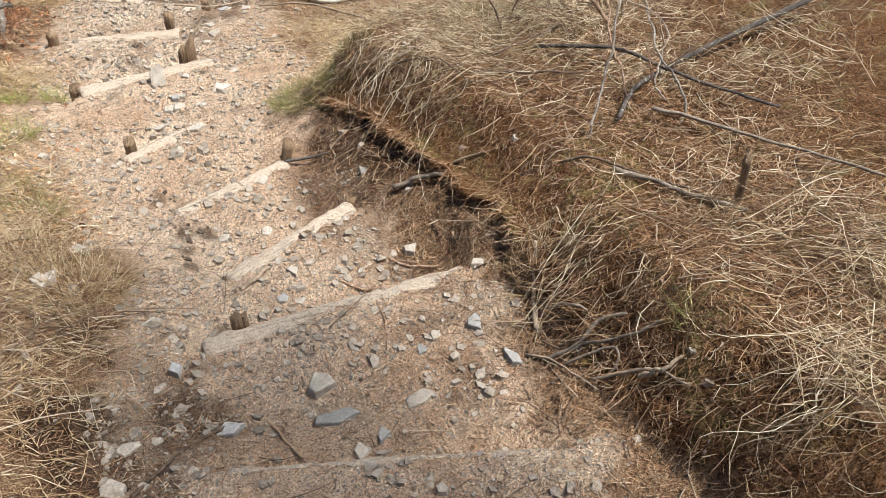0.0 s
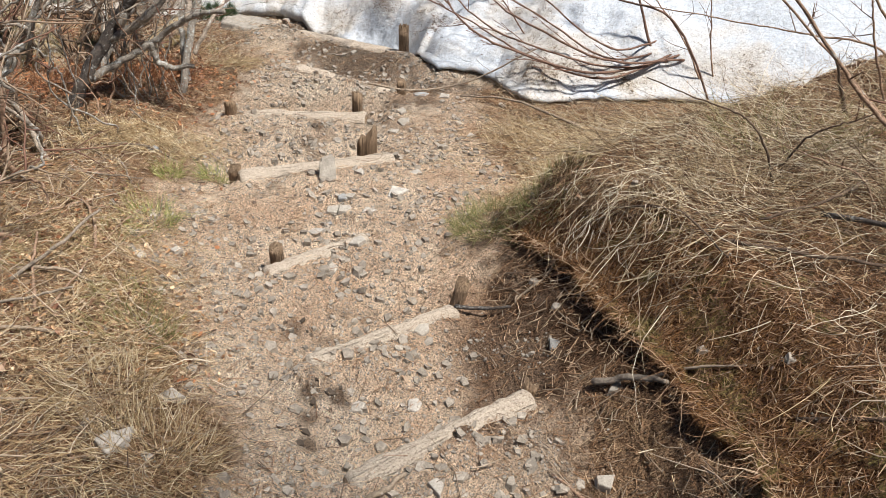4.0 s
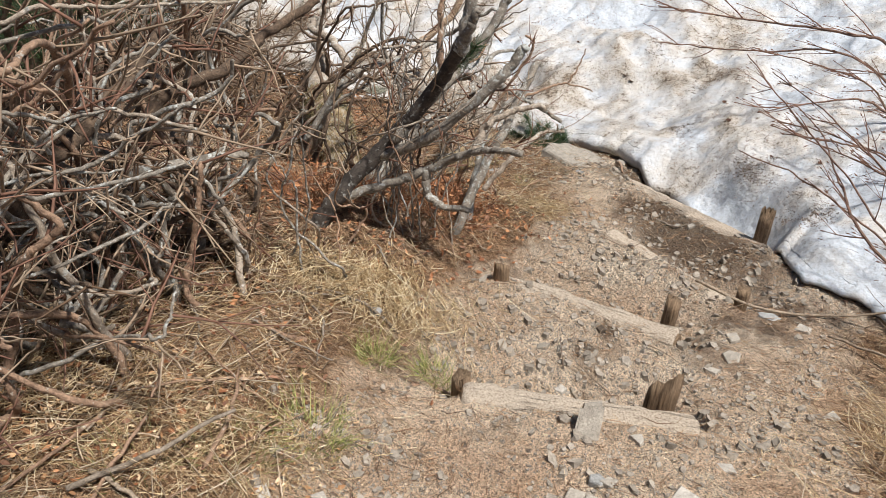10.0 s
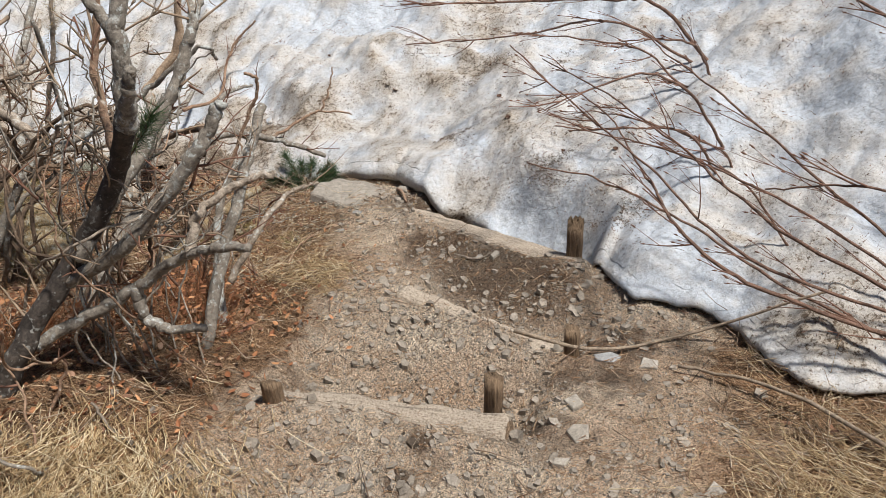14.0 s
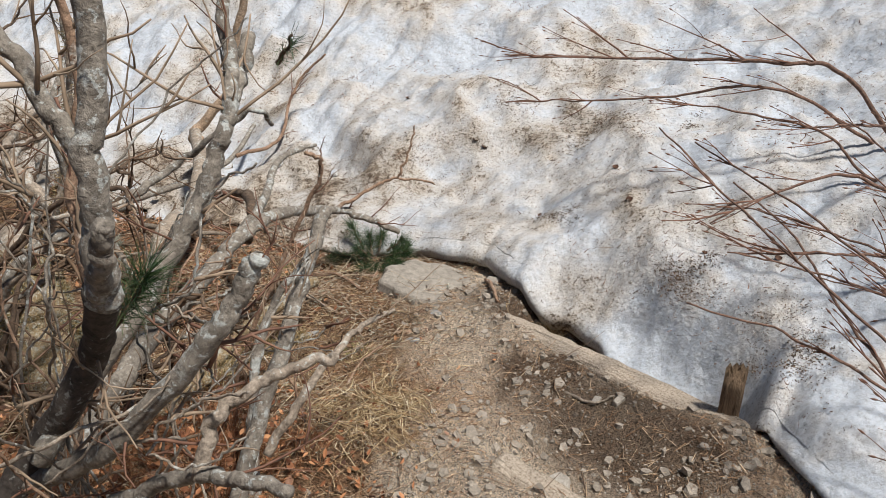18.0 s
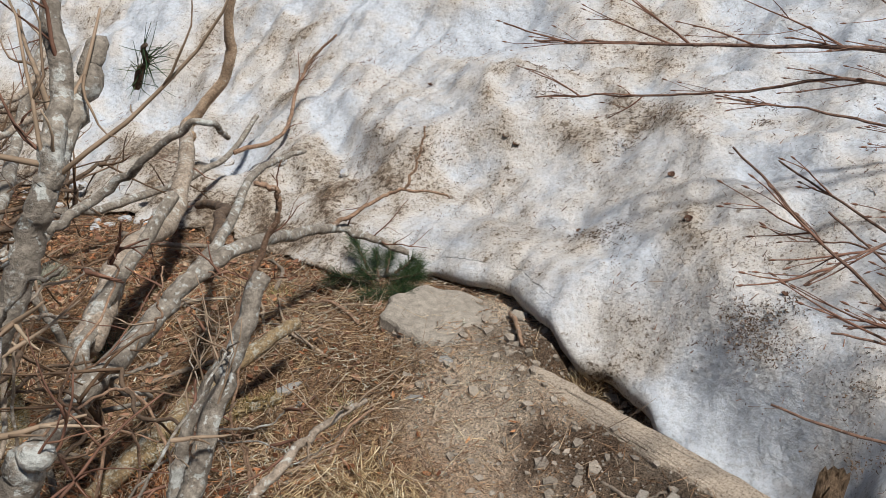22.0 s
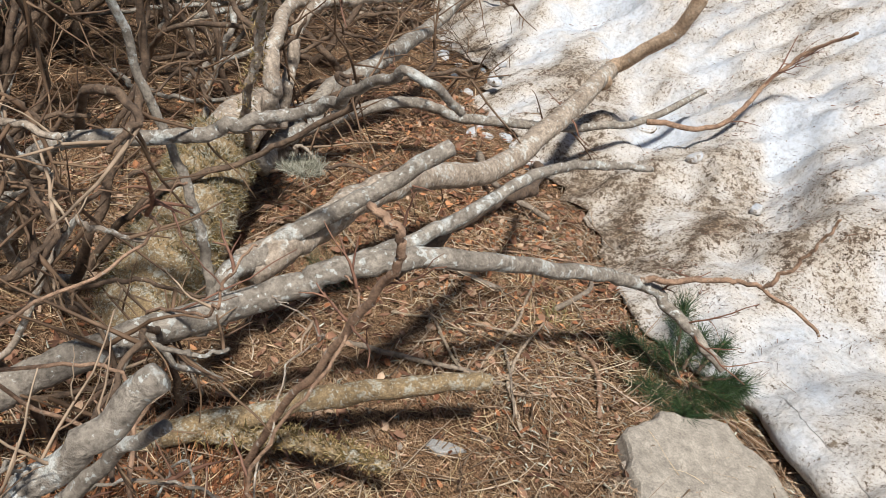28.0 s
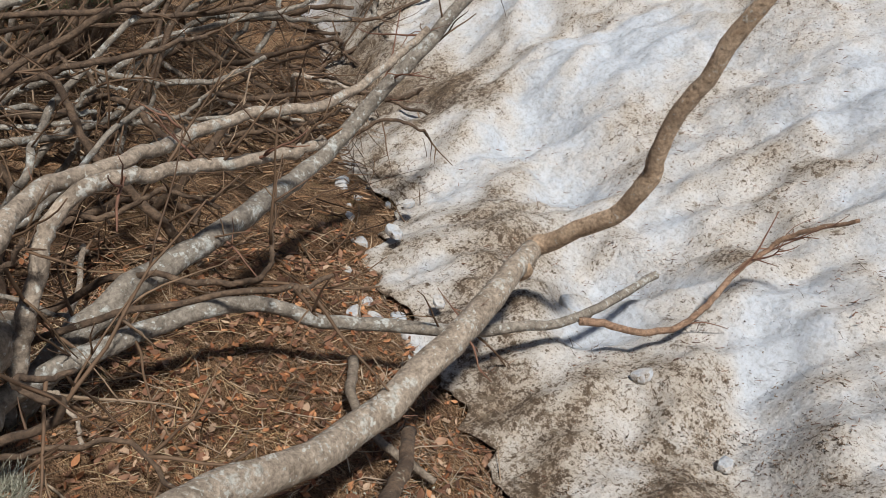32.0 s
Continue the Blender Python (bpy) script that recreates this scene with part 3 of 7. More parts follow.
# moss and rusty litter; the oval at (1.2, 2.35) is painted bank shade
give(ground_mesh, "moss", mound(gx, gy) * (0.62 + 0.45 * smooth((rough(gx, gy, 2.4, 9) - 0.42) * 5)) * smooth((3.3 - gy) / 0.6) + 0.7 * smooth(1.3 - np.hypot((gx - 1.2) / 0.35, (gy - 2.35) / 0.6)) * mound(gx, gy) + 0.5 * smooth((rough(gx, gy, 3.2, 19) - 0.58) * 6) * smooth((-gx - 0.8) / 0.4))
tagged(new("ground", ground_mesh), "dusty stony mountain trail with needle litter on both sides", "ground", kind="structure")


# dirty patches of the snow: place, reach, how dirty
STAINS = [(0.13, 7.20, 0.13, 0.22), (0.62, 6.62, 0.12, 0.12), (0.85, 7.75, 0.10, 0.15), (-0.52, 7.85, 0.18, 0.12), (-0.1, 8.4, 0.2, 0.10), (-1.25, 7.45, 0.2, 0.10), (-1.0, 8.1, 0.25, 0.10), (0.9, 6.2, 0.14, 0.12), (0.35, 7.9, 0.16, 0.12)]


def snow_sheet():
    foot = np.array(FOOT)
    seg = np.concatenate([[0], np.cumsum(np.hypot(*np.diff(foot, axis=0).T))])
    fine = np.concatenate([np.linspace(0, 7.4, 30, endpoint=False), np.linspace(7.4, 16.5, 420, endpoint=False), np.linspace(16.5, seg[-1], 24)])
    fx, fy = np.interp(fine, seg, foot[:, 0]), np.interp(fine, seg, foot[:, 1])
    wob = 0.06 * (rough(fine, fine * 0 + 3, 3.5, 21) - 0.5) + 0.03 * (rough(fine, fine * 0 + 8, 12, 22) - 0.5)
    wob = wob + smooth((-fx - 0.9) / 0.5) * (0.32 * (rough(fine, fine * 0 + 5, 2.6, 26) - 0.5) + 0.12 * (rough(fine, fine * 0 + 2, 9, 27) - 0.5))
    ox, oy = 0.45, 0.893
    d = np.concatenate([[0.06, 0.03, 0.0, -0.012, -0.012, 0.0, 0.02, 0.05], 0.05 + 0.026 * np.arange(1, 110), 2.9 + 0.1 * np.cumsum(1.17 ** np.arange(26))])
    dd, ss = np.meshgrid(d, np.arange(len(fine)), indexing="ij")
    x, y = fx[ss] + (dd + wob[ss]) * ox, fy[ss] + (dd + wob[ss]) * oy
    z = snow_height(x, y, dd)
    gl = land(fx, fy)[ss]
    thick = 0.022 + 0.04 * rough(fine, fine * 0, 2.3, 23) + 0.06 * smooth((fy - 6.3) / 0.3) * smooth((fx + 0.6) / 0.3) + 0.03 * (rough(fine, fine * 0 + 7, 11, 24) - 0.5)
    thick = thick * (1 - 0.55 * smooth((-fx - 0.7) / 0.5))
    lip = np.array([-0.25, 0.0, 0.15, 0.40, 0.66, 0.84, 0.95, 1.0])
    for k in range(8):
        jag = 0.012 * (rough(fine, fine * 0 + k * 1.3, 17, 28) - 0.5)
        z[k] = gl[k] + lip[k] * thick + 0.008 + jag * lip[k]
        x[k] += jag * ox
        y[k] += jag * oy
    blend = smooth((dd - 0.05) / 0.35)
    low = gl + thick[ss] + 0.008 + 0.30 * np.clip(dd - 0.05, 0, 1) + np.clip(dd * 6, 0, 1) * (0.055 * (rough(x, y, 10, 13) - 0.5) + 0.04 * (ridges(x, y) - 0.6))
    z = np.where(dd > 0.05, low * (1 - blend) + np.maximum(z, land(x, y) + 0.03) * blend, z)
    stain = sum(a * smooth(1.3 - np.hypot(x - hx, (y - hy) * 0.8) / r + 1.1 * (rough(x, y, 9, 31) - 0.5)) for hx, hy, r, a in STAINS)
    clean = sum(0.34 * np.exp(-((x - hx) ** 2 + (y - hy) ** 2) / (r * r)) for hx, hy, r, deep in HOLLOWS if r > 0.09)
    me = sheet("snow_bank", x, y, z, SNOW)
    give(me, "dirt", 0.24 - clean + stain - 0.14 * smooth((x - 0.25) / 0.4) * smooth((8.2 - y) / 0.6) + smooth(1.1 - dd / 0.8) * 0.09 + 0.20 * smooth((-x - 0.3) / 0.7) * smooth(1.25 - dd / 1.1) + 0.55 * (ridges(x, y) - 0.62) + 0.6 * (rough(x, y, 1.6, 25) - 0.5) - 0.15 * smooth(1 - np.abs(dd - 0.03) / 0.07) + 0.1 * smooth((-x - 0.7) / 0.5) * smooth(1 - dd / 0.25))
    return me


tagged(new("snow_bank", snow_sheet()), "old dirty melting snow bank along the trail edge", "snow", kind="structure")


# ---- pieces ----
def part(name, me, parent, label=""):
    ob = new(name, me)
    ob.parent = parent
    return tagged(ob, label) if label else ob


def thing(name, label, category, group="", kind="", at=(0, 0, 0)):
    ob = new(name)
    ob.location = at
    ob.empty_display_size = 0.05
    return tagged(ob, label, category, group, kind)


def tube_arrays(pts, radii, sides=8, lump=0.0, seed=0):
    """Points and faces of a closed round limb through pts."""
    pts, radii = np.asarray(pts, float), np.asarray(radii, float)
    tan = np.gradient(pts, axis=0)
    tan /= np.linalg.norm(tan, axis=1, keepdims=True) + 1e-9
    ref = np.array([0.31, 0.17, 0.93]) if abs(tan[0][2]) < 0.9 else np.array([0.95, 0.2, 0.1])
    u = np.empty_like(pts)
    w = np.cross(tan[0], ref)
    for i, d in enumerate(tan):
        w = w - d * w.dot(d)
        w = w / (np.linalg.norm(w) + 1e-9)
        u[i] = w
    v = np.cross(tan, u)
    a = np.linspace(0, 2 * np.pi, sides, endpoint=False)
    rr = radii[:, None] * np.ones(sides)
    if lump:
        k = np.arange(len(pts))[:, None] * 1.0
        rr = rr * (1 + lump * (speckle(k * 0.4 + seed * 3.7, a[None] * 1.3 + 0 * k, 1.0, seed % 50) - 0.5) * 2)
    ring = pts[:, None] + rr[..., None] * (np.cos(a)[None, :, None] * u[:, None] + np.sin(a)[None, :, None] * v[:, None])
    n = len(pts)
    k = np.arange(n * sides).reshape(n, sides)
    f = np.stack([k[:-1], np.roll(k[:-1], -1, 1), np.roll(k[1:], -1, 1), k[1:]], -1).reshape(-1, 4)
    verts = np.concatenate([ring.reshape(-1, 3), pts[:1] - tan[:1] * radii[0] * 0.3, pts[-1:] + tan[-1:] * radii[-1] * 0.3])
    c0, c1 = n * sides, n * sides + 1
    caps = [(c0, k[0][(i + 1) % sides], k[0][i], k[0][i]) for i in range(sides)] + [(c1, k[-1][i], k[-1][(i + 1) % sides], k[-1][(i + 1) % sides]) for i in range(sides)]
    return verts, f.tolist() + [c[:3] for c in caps]


def bend_line(ctrl, n=24, wob=0.0, seed=0):
    """A smooth line through a few points, a little crooked."""
    c = np.asarray(ctrl, float)
    if len(c) == 2:
        c = np.array([c[0], (c[0] + c[1]) / 2, c[1]])
    p = np.vstack([2 * c[0] - c[1], c, 2 * c[-1] - c[-2]])
    out = []
    for i in range(len(c) - 1):
        a, b, q, d = p[i:i + 4]
        t = np.linspace(0, 1, max(3, n // (len(c) - 1)), endpoint=False)[:, None]
        out.append(0.5 * (2 * b + (q - a) * t + (2 * a - 5 * b + 4 * q - d) * t * t + (3 * b - a - 3 * q + d) * t ** 3))
    line = np.vstack(out + [c[-1:]])
    if wob:
        k = np.arange(len(line))
        for ax in range(3):
            line[:, ax] += wob * (rough(k * 0.37, k * 0 + ax * 9, 1.0, seed + 31, 3) - 0.5) * 2 * np.clip(k / 3, 0, 1)
    return line


def join(list_of):
    verts, faces, off = [], [], 0
    for v, f in list_of:
        verts.append(v)
        faces += [[i + off for i in q] for q in f]
        off += len(v)
    me_v = np.vstack(verts)
    return me_v, faces


def solid(name, arrays, material):
    v, f = arrays
    me = bpy.data.meshes.new(name)
    me.from_pydata([tuple(p) for p in np.asarray(v, float).tolist()], [], [tuple(q) for q in f])
    me.polygons.foreach_set("use_smooth", np.ones(len(me.polygons), bool))
    me.materials.append(material)
    return me


def strands(name, roots, heads, lengths, widths, curl, material, seed=0, segs=3):
    """Many thin three-sided stalks in one mesh: roots, first headings, lengths, widths and how they bend."""
    g = np.random.default_rng(seed)
    n = len(roots)
    heads = heads / (np.linalg.norm(heads, axis=1, keepdims=True) + 1e-9)
    turn = g.normal(0, 1, (n, 3)) * curl[:, None]
    p = [roots]
    h = heads.copy()
    for s in range(segs):
        p.append(p[-1] + h * (lengths / segs)[:, None])
        h = h + turn / segs
        if segs > 3:
            turn = 0.45 * turn + g.normal(0, 0.9, (n, 3)) * curl[:, None] * [1, 1, 0.35]
        h /= np.linalg.norm(h, axis=1, keepdims=True) + 1e-9
    p = np.stack(p, 1)
    side = np.cross(heads, g.normal(0, 1, (n, 3)))
    side /= np.linalg.norm(side, axis=1, keepdims=True) + 1e-9
    other = np.cross(heads, side)
    taper = np.linspace(1, 0.35, segs + 1)
    rings = []
    for a in (0, 2.094, 4.189):
        off = (math.cos(a) * side + math.sin(a) * other)[:, None] * (widths[:, None] * taper[None])[..., None] * 0.5
        rings.append(p + off)
    v = np.stack(rings, 2).reshape(-1, 3)
    base = (np.arange(n) * (segs + 1) * 3)[:, None]
    q = []
    for s in range(segs):
        for a in range(3):
            b = (a + 1) % 3
            q.append(np.stack([base + s * 3 + a, base + s * 3 + b, base + (s + 1) * 3 + b, base + (s + 1) * 3 + a], -1).reshape(-1, 4))
    return mesh_of(name, v, np.vstack(q), material)


# ---- log steps and stakes ----
def on_land(x, y):
    return float(land(np.array([x]), np.array([y]))[0])


def log_step(a, b, r, proud, seed):
    g = random.Random(seed)
    a, b = Vector((*a, 0)), Vector((*b, 0))
    n = (b - a).length
    side = Vector((-(b - a).y, (b - a).x, 0)).normalized()
    zs = [on_land(*(a + (b - a) * t - side * (0.045 if b.y < 3.6 else 0.06)).xy) for t in (0.15, 0.5, 0.85)]
    tilt = math.atan2(zs[2] - zs[0], n * 0.7)
    mid = (a + b) / 2
    z = sum(zs) / 3 + (0.004 - 0.9 * r if 2 < b.y < 3.6 else -0.004 - 0.9 * r if b.y < 3.6 else 0.004 - 0.86 * r) - (0.03 if b.y < 1.2 else 0)
    tilt += g.uniform(-0.03, 0.03)
    xs = np.linspace(-n / 2, n / 2, 60)
    line = np.stack([xs, 0.012 * (rough(xs, xs * 0, 2.2, seed) - 0.5), 0.014 * (rough(xs, xs * 0, 2.6, seed + 4) - 0.5)], 1)
    rad = r * (0.93 + 0.16 * rough(xs, xs * 0 + 2, 5, seed + 9))
    rad[0] *= 0.86
    rad[-1] *= 0.86
    v, f = tube_arrays(line, rad, 22, 0.11, seed)
    worn = ((0.9 if b.y < 3.6 else 0.78) + 0.34 * (rough(v[:, 0], v[:, 1] * 6, 6, seed) - 0.5)) * r
    ang = np.arctan2(v[:, 2], v[:, 1])
    v[:, 1:] *= (1 + 0.16 * (rough(v[:, 0] * 1.2, ang * 2.2, 1.6, seed + 2) - 0.5))[:, None]
    v[:, 2] = np.where(v[:, 2] > worn, worn + 0.25 * (v[:, 2] - worn), v[:, 2])
    me = solid("log_step", (v, f), LOG)
    ob = new("log_step", me)
    ob.matrix_world = Matrix.Translation((mid.x, mid.y, z)) @ Matrix.Rotation(math.atan2((b - a).y, (b - a).x), 4, "Z") @ Matrix.Rotation(-tilt, 4, "Y")
    for end in (0, -1):
        ring = tube_arrays(np.array([line[end], line[end] + [0.006 if end else -0.006, 0, 0]]), np.array([rad[end] * 0.93, rad[end] * 0.7]), 14, 0.1, seed)
        part("end_grain", solid("end_grain", ring, STAKE), ob, "darker sawn end")
    return tagged(ob, "weathered pale log holding the trail step, half buried in earth", "log step", "trail steps")


for i, (a, b, r, proud) in enumerate(LOGS):
    log_step(a, b, r, proud, 40 + i)


def stake(x, y, top, width, lean=(0, 0), broken=0.0, seed=0, flat=1.0):
    """A split or round post driven into the soil, its head worn."""
    g = np.random.default_rng(seed)
    foot = on_land(x, y) - 0.06
    h = top - foot
    sides, rings = 20, 8
    v = []
    corner = [1 / (abs(math.cos(6.283 * s / sides + 0.4)) ** 3 + abs(math.sin(6.283 * s / sides + 0.4)) ** 3) ** 0.333 for s in range(sides)]
    groove = (1 + 0.16 * (g.random(sides) - 0.5)) * np.array(corner) * 0.93
    for k in range(rings):
        t = k / (rings - 1)
        for s in range(sides):
            a = 2 * math.pi * s / sides
            r = width / 2 * (1.0 - 0.06 * t) * (groove[s] + 0.05 * (g.random() - 0.5))
            px, py = r * math.cos(a), r * flat * math.sin(a)
            pz = h * t
            if k == rings - 1:
                pz += broken * (0.7 * math.sin(a + seed) + 0.85 * (g.random() - 0.5)) + 0.006 * (g.random() - 0.5)
            v.append((px + lean[0] * t * h, py + lean[1] * t * h, pz))
    v.append((lean[0] * h, lean[1] * h, h - 0.010))
    f = [(k * sides + s, k * sides + (s + 1) % sides, (k + 1) * sides + (s + 1) % sides, (k + 1) * sides + s) for k in range(rings - 1) for s in range(sides)]
    f += [((rings - 1) * sides + s, (rings - 1) * sides + (s + 1) % sides, rings * sides) for s in range(sides)]
    me = solid("wooden_stake", (np.array(v)[:, [2, 1, 0]] * [1, 1, -1], f), STAKE)
    ob = new("wooden_stake", me)
    ob.matrix_world = Matrix.Translation((x, y, foot)) @ Matrix.Rotation(radians(-90), 4, "Y")
    return ob


STAKES = [
    # x, y, head height, width, lean, broken, flat, label
    (0.15, 1.84, 0.02, 0.060, (0, 0), 0.02, 0.8, "short dark weathered stake against a log step"),
    (0.70, 2.46, -0.17, 0.050, (0.15, 0), 0.03, 0.7, "thin dark broken stake against a log step"),
    (0.56, 3.02, -0.30, 0.055, (0.25, 0.1), 0.02, 0.8, "leaning weathered stake against a log step"),
    (-0.06, 3.42, -0.40, 0.055, (0, 0), 0.02, 0.8, "low worn stake stump in the trail"),
    (-0.265, 4.13, -0.52, 0.062, (0, 0), 0.015, 0.9, "low round stake stump with a dark worn top"),
    (0.335, 4.27, -0.475, 0.105, (0.05, 0), 0.065, 0.45, "broad broken brown stake behind a log step"),
    (-0.35, 4.97, -0.685, 0.065, (0, 0), 0.02, 0.8, "low weathered stake in dead needles"),
    (0.325, 4.93, -0.64, 0.062, (0.04, 0), 0.02, 0.8, "tall grained weathered stake behind a log step"),
    (0.62, 5.33, -0.81, 0.058, (0, 0), 0.015, 0.8, "short reddish brown stake beside the trail"),
    (0.70, 5.975, -0.81, 0.070, (0, 0.02), 0.055, 0.55, "tall grey split stake at the snow edge"),
    (1.69, 1.42, 0.60, 0.030, (-0.1, 0.05), 0.02, 0.8, "thin dark stake stuck in the grassy bank"),
]
for i, (x, y, top, w, lean, broken, fl, label) in enumerate(STAKES):
    tagged(stake(x, y, top, w, lean, broken, 60 + i, fl), label, "stake", "trail stakes")


# ---- stones ----
def stone_arrays(size, seed, cuts=4):
    """A broken chip of layered rock: an uneven outline, split faces and chamfered rims."""
    g = random.Random(seed)
    n = cuts + g.randrange(0, 2)
    turns = sorted((k + g.uniform(-0.32, 0.32)) / n * 6.283 for k in range(n))
    reach = [g.uniform(0.7, 1.12) for _ in turns]
    tip = (g.uniform(-0.25, 0.25), g.uniform(-0.25, 0.25))
    bm = bmesh.new()
    for z, w in ((-0.5, 0.88), (-0.2, 1.0), (0.36, 0.93), (0.46, 0.82)):
        for a, r in zip(turns, reach):
            x, y = r * w * math.cos(a) * g.uniform(0.94, 1.04), r * w * math.sin(a) * g.uniform(0.94, 1.04)
            bm.verts.new((x * size[0] / 2, y * size[1] / 2, (z + (tip[0] * x + tip[1] * y if z > 0 else 0)) * size[2]))
    bmesh.ops.convex_hull(bm, input=bm.verts[:])
    loose = [v for v in bm.verts if not v.link_faces]
    bmesh.ops.delete(bm, geom=loose, context="VERTS")
    bmesh.ops.dissolve_limit(bm, angle_limit=radians(9), verts=bm.verts[:], edges=bm.edges[:])
    bmesh.ops.bevel(bm, geom=bm.edges[:], offset=0.02 * min(size[:2]), segments=1, affect="EDGES")
    bm.verts.index_update()
    vs = np.array([v.co[:] for v in bm.verts])
    fs = [[v.index for v in f.verts] for f in bm.faces]
    bm.free()
    return vs, fs


def stone(name, x, y, size, turn, material, label, seed, sink=0.35, tilt=(0, 0), group="trail stones"):
    me = solid(name, stone_arrays((size[0], size[1], size[2] * 0.75), seed), material)
    me.polygons.foreach_set("use_smooth", np.zeros(len(me.polygons), bool))
    ob = new(name, me)
    ob.matrix_world = pose(x, y, on_land(x, y) + size[2] * (0.5 - sink), tilt[0], tilt[1], turn)
    return tagged(ob, label, "stone", group)


def plate(x, y, size, turn, tilt, material, label, seed):
    """A flat broken slab of stone with blunt corners."""
    g = random.Random(seed)
    bm = bmesh.new()
    bmesh.ops.create_cube(bm, size=1.0)
    bmesh.ops.bevel(bm, geom=bm.edges[:], offset=0.10, segments=2, affect="EDGES")
    for v in bm.verts:
        taper = 1 - 0.22 * max(0, v.co.z + 0.1)
        v.co = Vector((v.co.x * size[0] * taper + g.uniform(-0.003, 0.003) + 0.012 * v.co.z, v.co.y * size[1] + g.uniform(-0.002, 0.002), v.co.z * size[2] + g.uniform(-0.004, 0.004) + 0.12 * size[2] * v.co.x))
    me = bpy.data.meshes.new("stone")
    bm.to_mesh(me)
    bm.free()
    me.materials.append(material)
    ob = new("stone", me)
    ob.matrix_world = pose(x, y, on_land(x, y) + 0.36 * size[2] * math.cos(radians(tilt)), tilt, 0, turn)
    return tagged(ob, label, "stone", "trail stones")


plate(0.155, 4.05, (0.075, 0.032, 0.125), 6, -42, STONE, "blue grey flat stone leaning on a log step", 77)
STONES = [
    # x, y, size, turn, tilt, material, label
    (0.35, 2.96, (0.10, 0.085, 0.06), 10, (0, 0), BLUE_STONE, "grey angular stone on a log step"),
    (0.45, 2.86, (0.07, 0.06, 0.05), 40, (0, 0), STONE, "small pale stone on a log step"),
    (0.26, 3.46, (0.10, 0.07, 0.06), 70, (0, 0), STONE, "grey stone on the trail"),
    (0.20, 3.50, (0.07, 0.06, 0.05), 20, (0, 0), BLUE_STONE, "grey stone on the trail"),
    (0.45, 3.88, (0.13, 0.09, 0.03), 15, (0, 0), STONE, "flat pale stone lying on the trail"),
    (0.585, 4.96, (0.09, 0.075, 0.045), 70, (0, 0), STONE, "pale flat stone beside the trail"),
    (0.585, 4.81, (0.09, 0.08, 0.045), 30, (0, 0), STONE, "pale flat stone beside the trail"),
    (0.72, 5.22, (0.11, 0.07, 0.04), 0, (0, 0), BLUE_STONE, "flat grey stone near the snow"),
    (0.86, 5.18, (0.09, 0.09, 0.04), 35, (0, 0), STONE, "pale flat stone near the snow"),
    (0.90, 4.54, (0.10, 0.08, 0.04), 10, (0, 0), STONE, "grey stone at the litter edge"),
    (0.19, 4.40, (0.055, 0.11, 0.03), 20, (0, 0), STONE, "pale narrow stone on the trail"),
]
STONES += [
    (-0.665, 4.38, (0.07, 0.06, 0.05), 20, (0, 0), BLUE_STONE, "blue grey stone in dead needles"),
    (0.16, 5.70, (0.15, 0.09, 0.07), 15, (0, 0), SLAB, "pale angular stone beside a log step"),
    (0.37, 6.03, (0.07, 0.06, 0.045), 0, (0, 0), STONE, "pale stone on dark damp soil"),
    (0.30, 6.06, (0.05, 0.05, 0.04), 30, (0, 0), SLAB, "small pale stone on dark damp soil"),
    (-0.78, 6.42, (0.12, 0.05, 0.04), 35, (0, 0), BLUE_STONE, "blue grey oblong stone in brown litter"),
    (-0.36, 6.40, (0.09, 0.04, 0.02), 15, (0, 0), BLUE_STONE, "flat bluish stone chip on soil"),
    (-0.30, 6.60, (0.07, 0.05, 0.03), 10, (0, 0), BLUE_STONE, "bluish stone beside the pale slab"),
    (-0.09, 6.90, (0.09, 0.07, 0.07), 20, (0, 0), SLAB, "pale stone beside the slab"),
    (-0.56, 6.35, (0.06, 0.05, 0.04), 50, (0, 0), SLAB, "small pale stone in litter"),
    (0.33, 1.36, (0.15, 0.06, 0.05), -8, (0, 0), BLUE_STONE, "dark grey flat stone on the trail"),
    (0.32, 1.50, (0.10, 0.10, 0.06), 30, (0, 0), STONE, "pale angular stone on the trail"),
]
STONES += [
    (0.58, 1.33, (0.11, 0.06, 0.05), 5, (0, 0), STONE, "pale stone on the trail"),
    (0.02, 1.44, (0.11, 0.06, 0.05), 15, (0, 0), BLUE_STONE, "blue grey stone on the trail"),
    (0.36, 1.22, (0.06, 0.10, 0.05), -20, (0, 0), STONE, "pale oblong stone on the trail"),
    (0.44, 1.25, (0.05, 0.07, 0.04), -20, (0, 0), BLUE_STONE, "bluish stone on the trail"),
    (-0.08, 1.74, (0.06, 0.09, 0.06), 25, (0, 0), BLUE_STONE, "blue grey upright stone on the trail"),
    (-0.12, 2.02, (0.10, 0.06, 0.03), 0, (0, 0), STONE, "pale flat stone on the trail"),
    (-0.30, 1.30, (0.08, 0.09, 0.05), 0, (0, 0), STONE, "grey stone at the trail edge"),
    (0.33, 2.04, (0.06, 0.06, 0.04), 0, (0, 0), BLUE_STONE, "bluish stone on the trail"),
    (0.40, 2.14, (0.06, 0.07, 0.04), 0, (0, 0), STONE, "pale stone on the trail"),
    (0.85, 1.53, (0.06, 0.07, 0.05), 0, (0, 0), BLUE_STONE, "bluish stone on a log step"),
    (0.99, 1.80, (0.09, 0.06, 0.06), 20, (0, 0), STONE, "pale stone at the bank foot"),
]
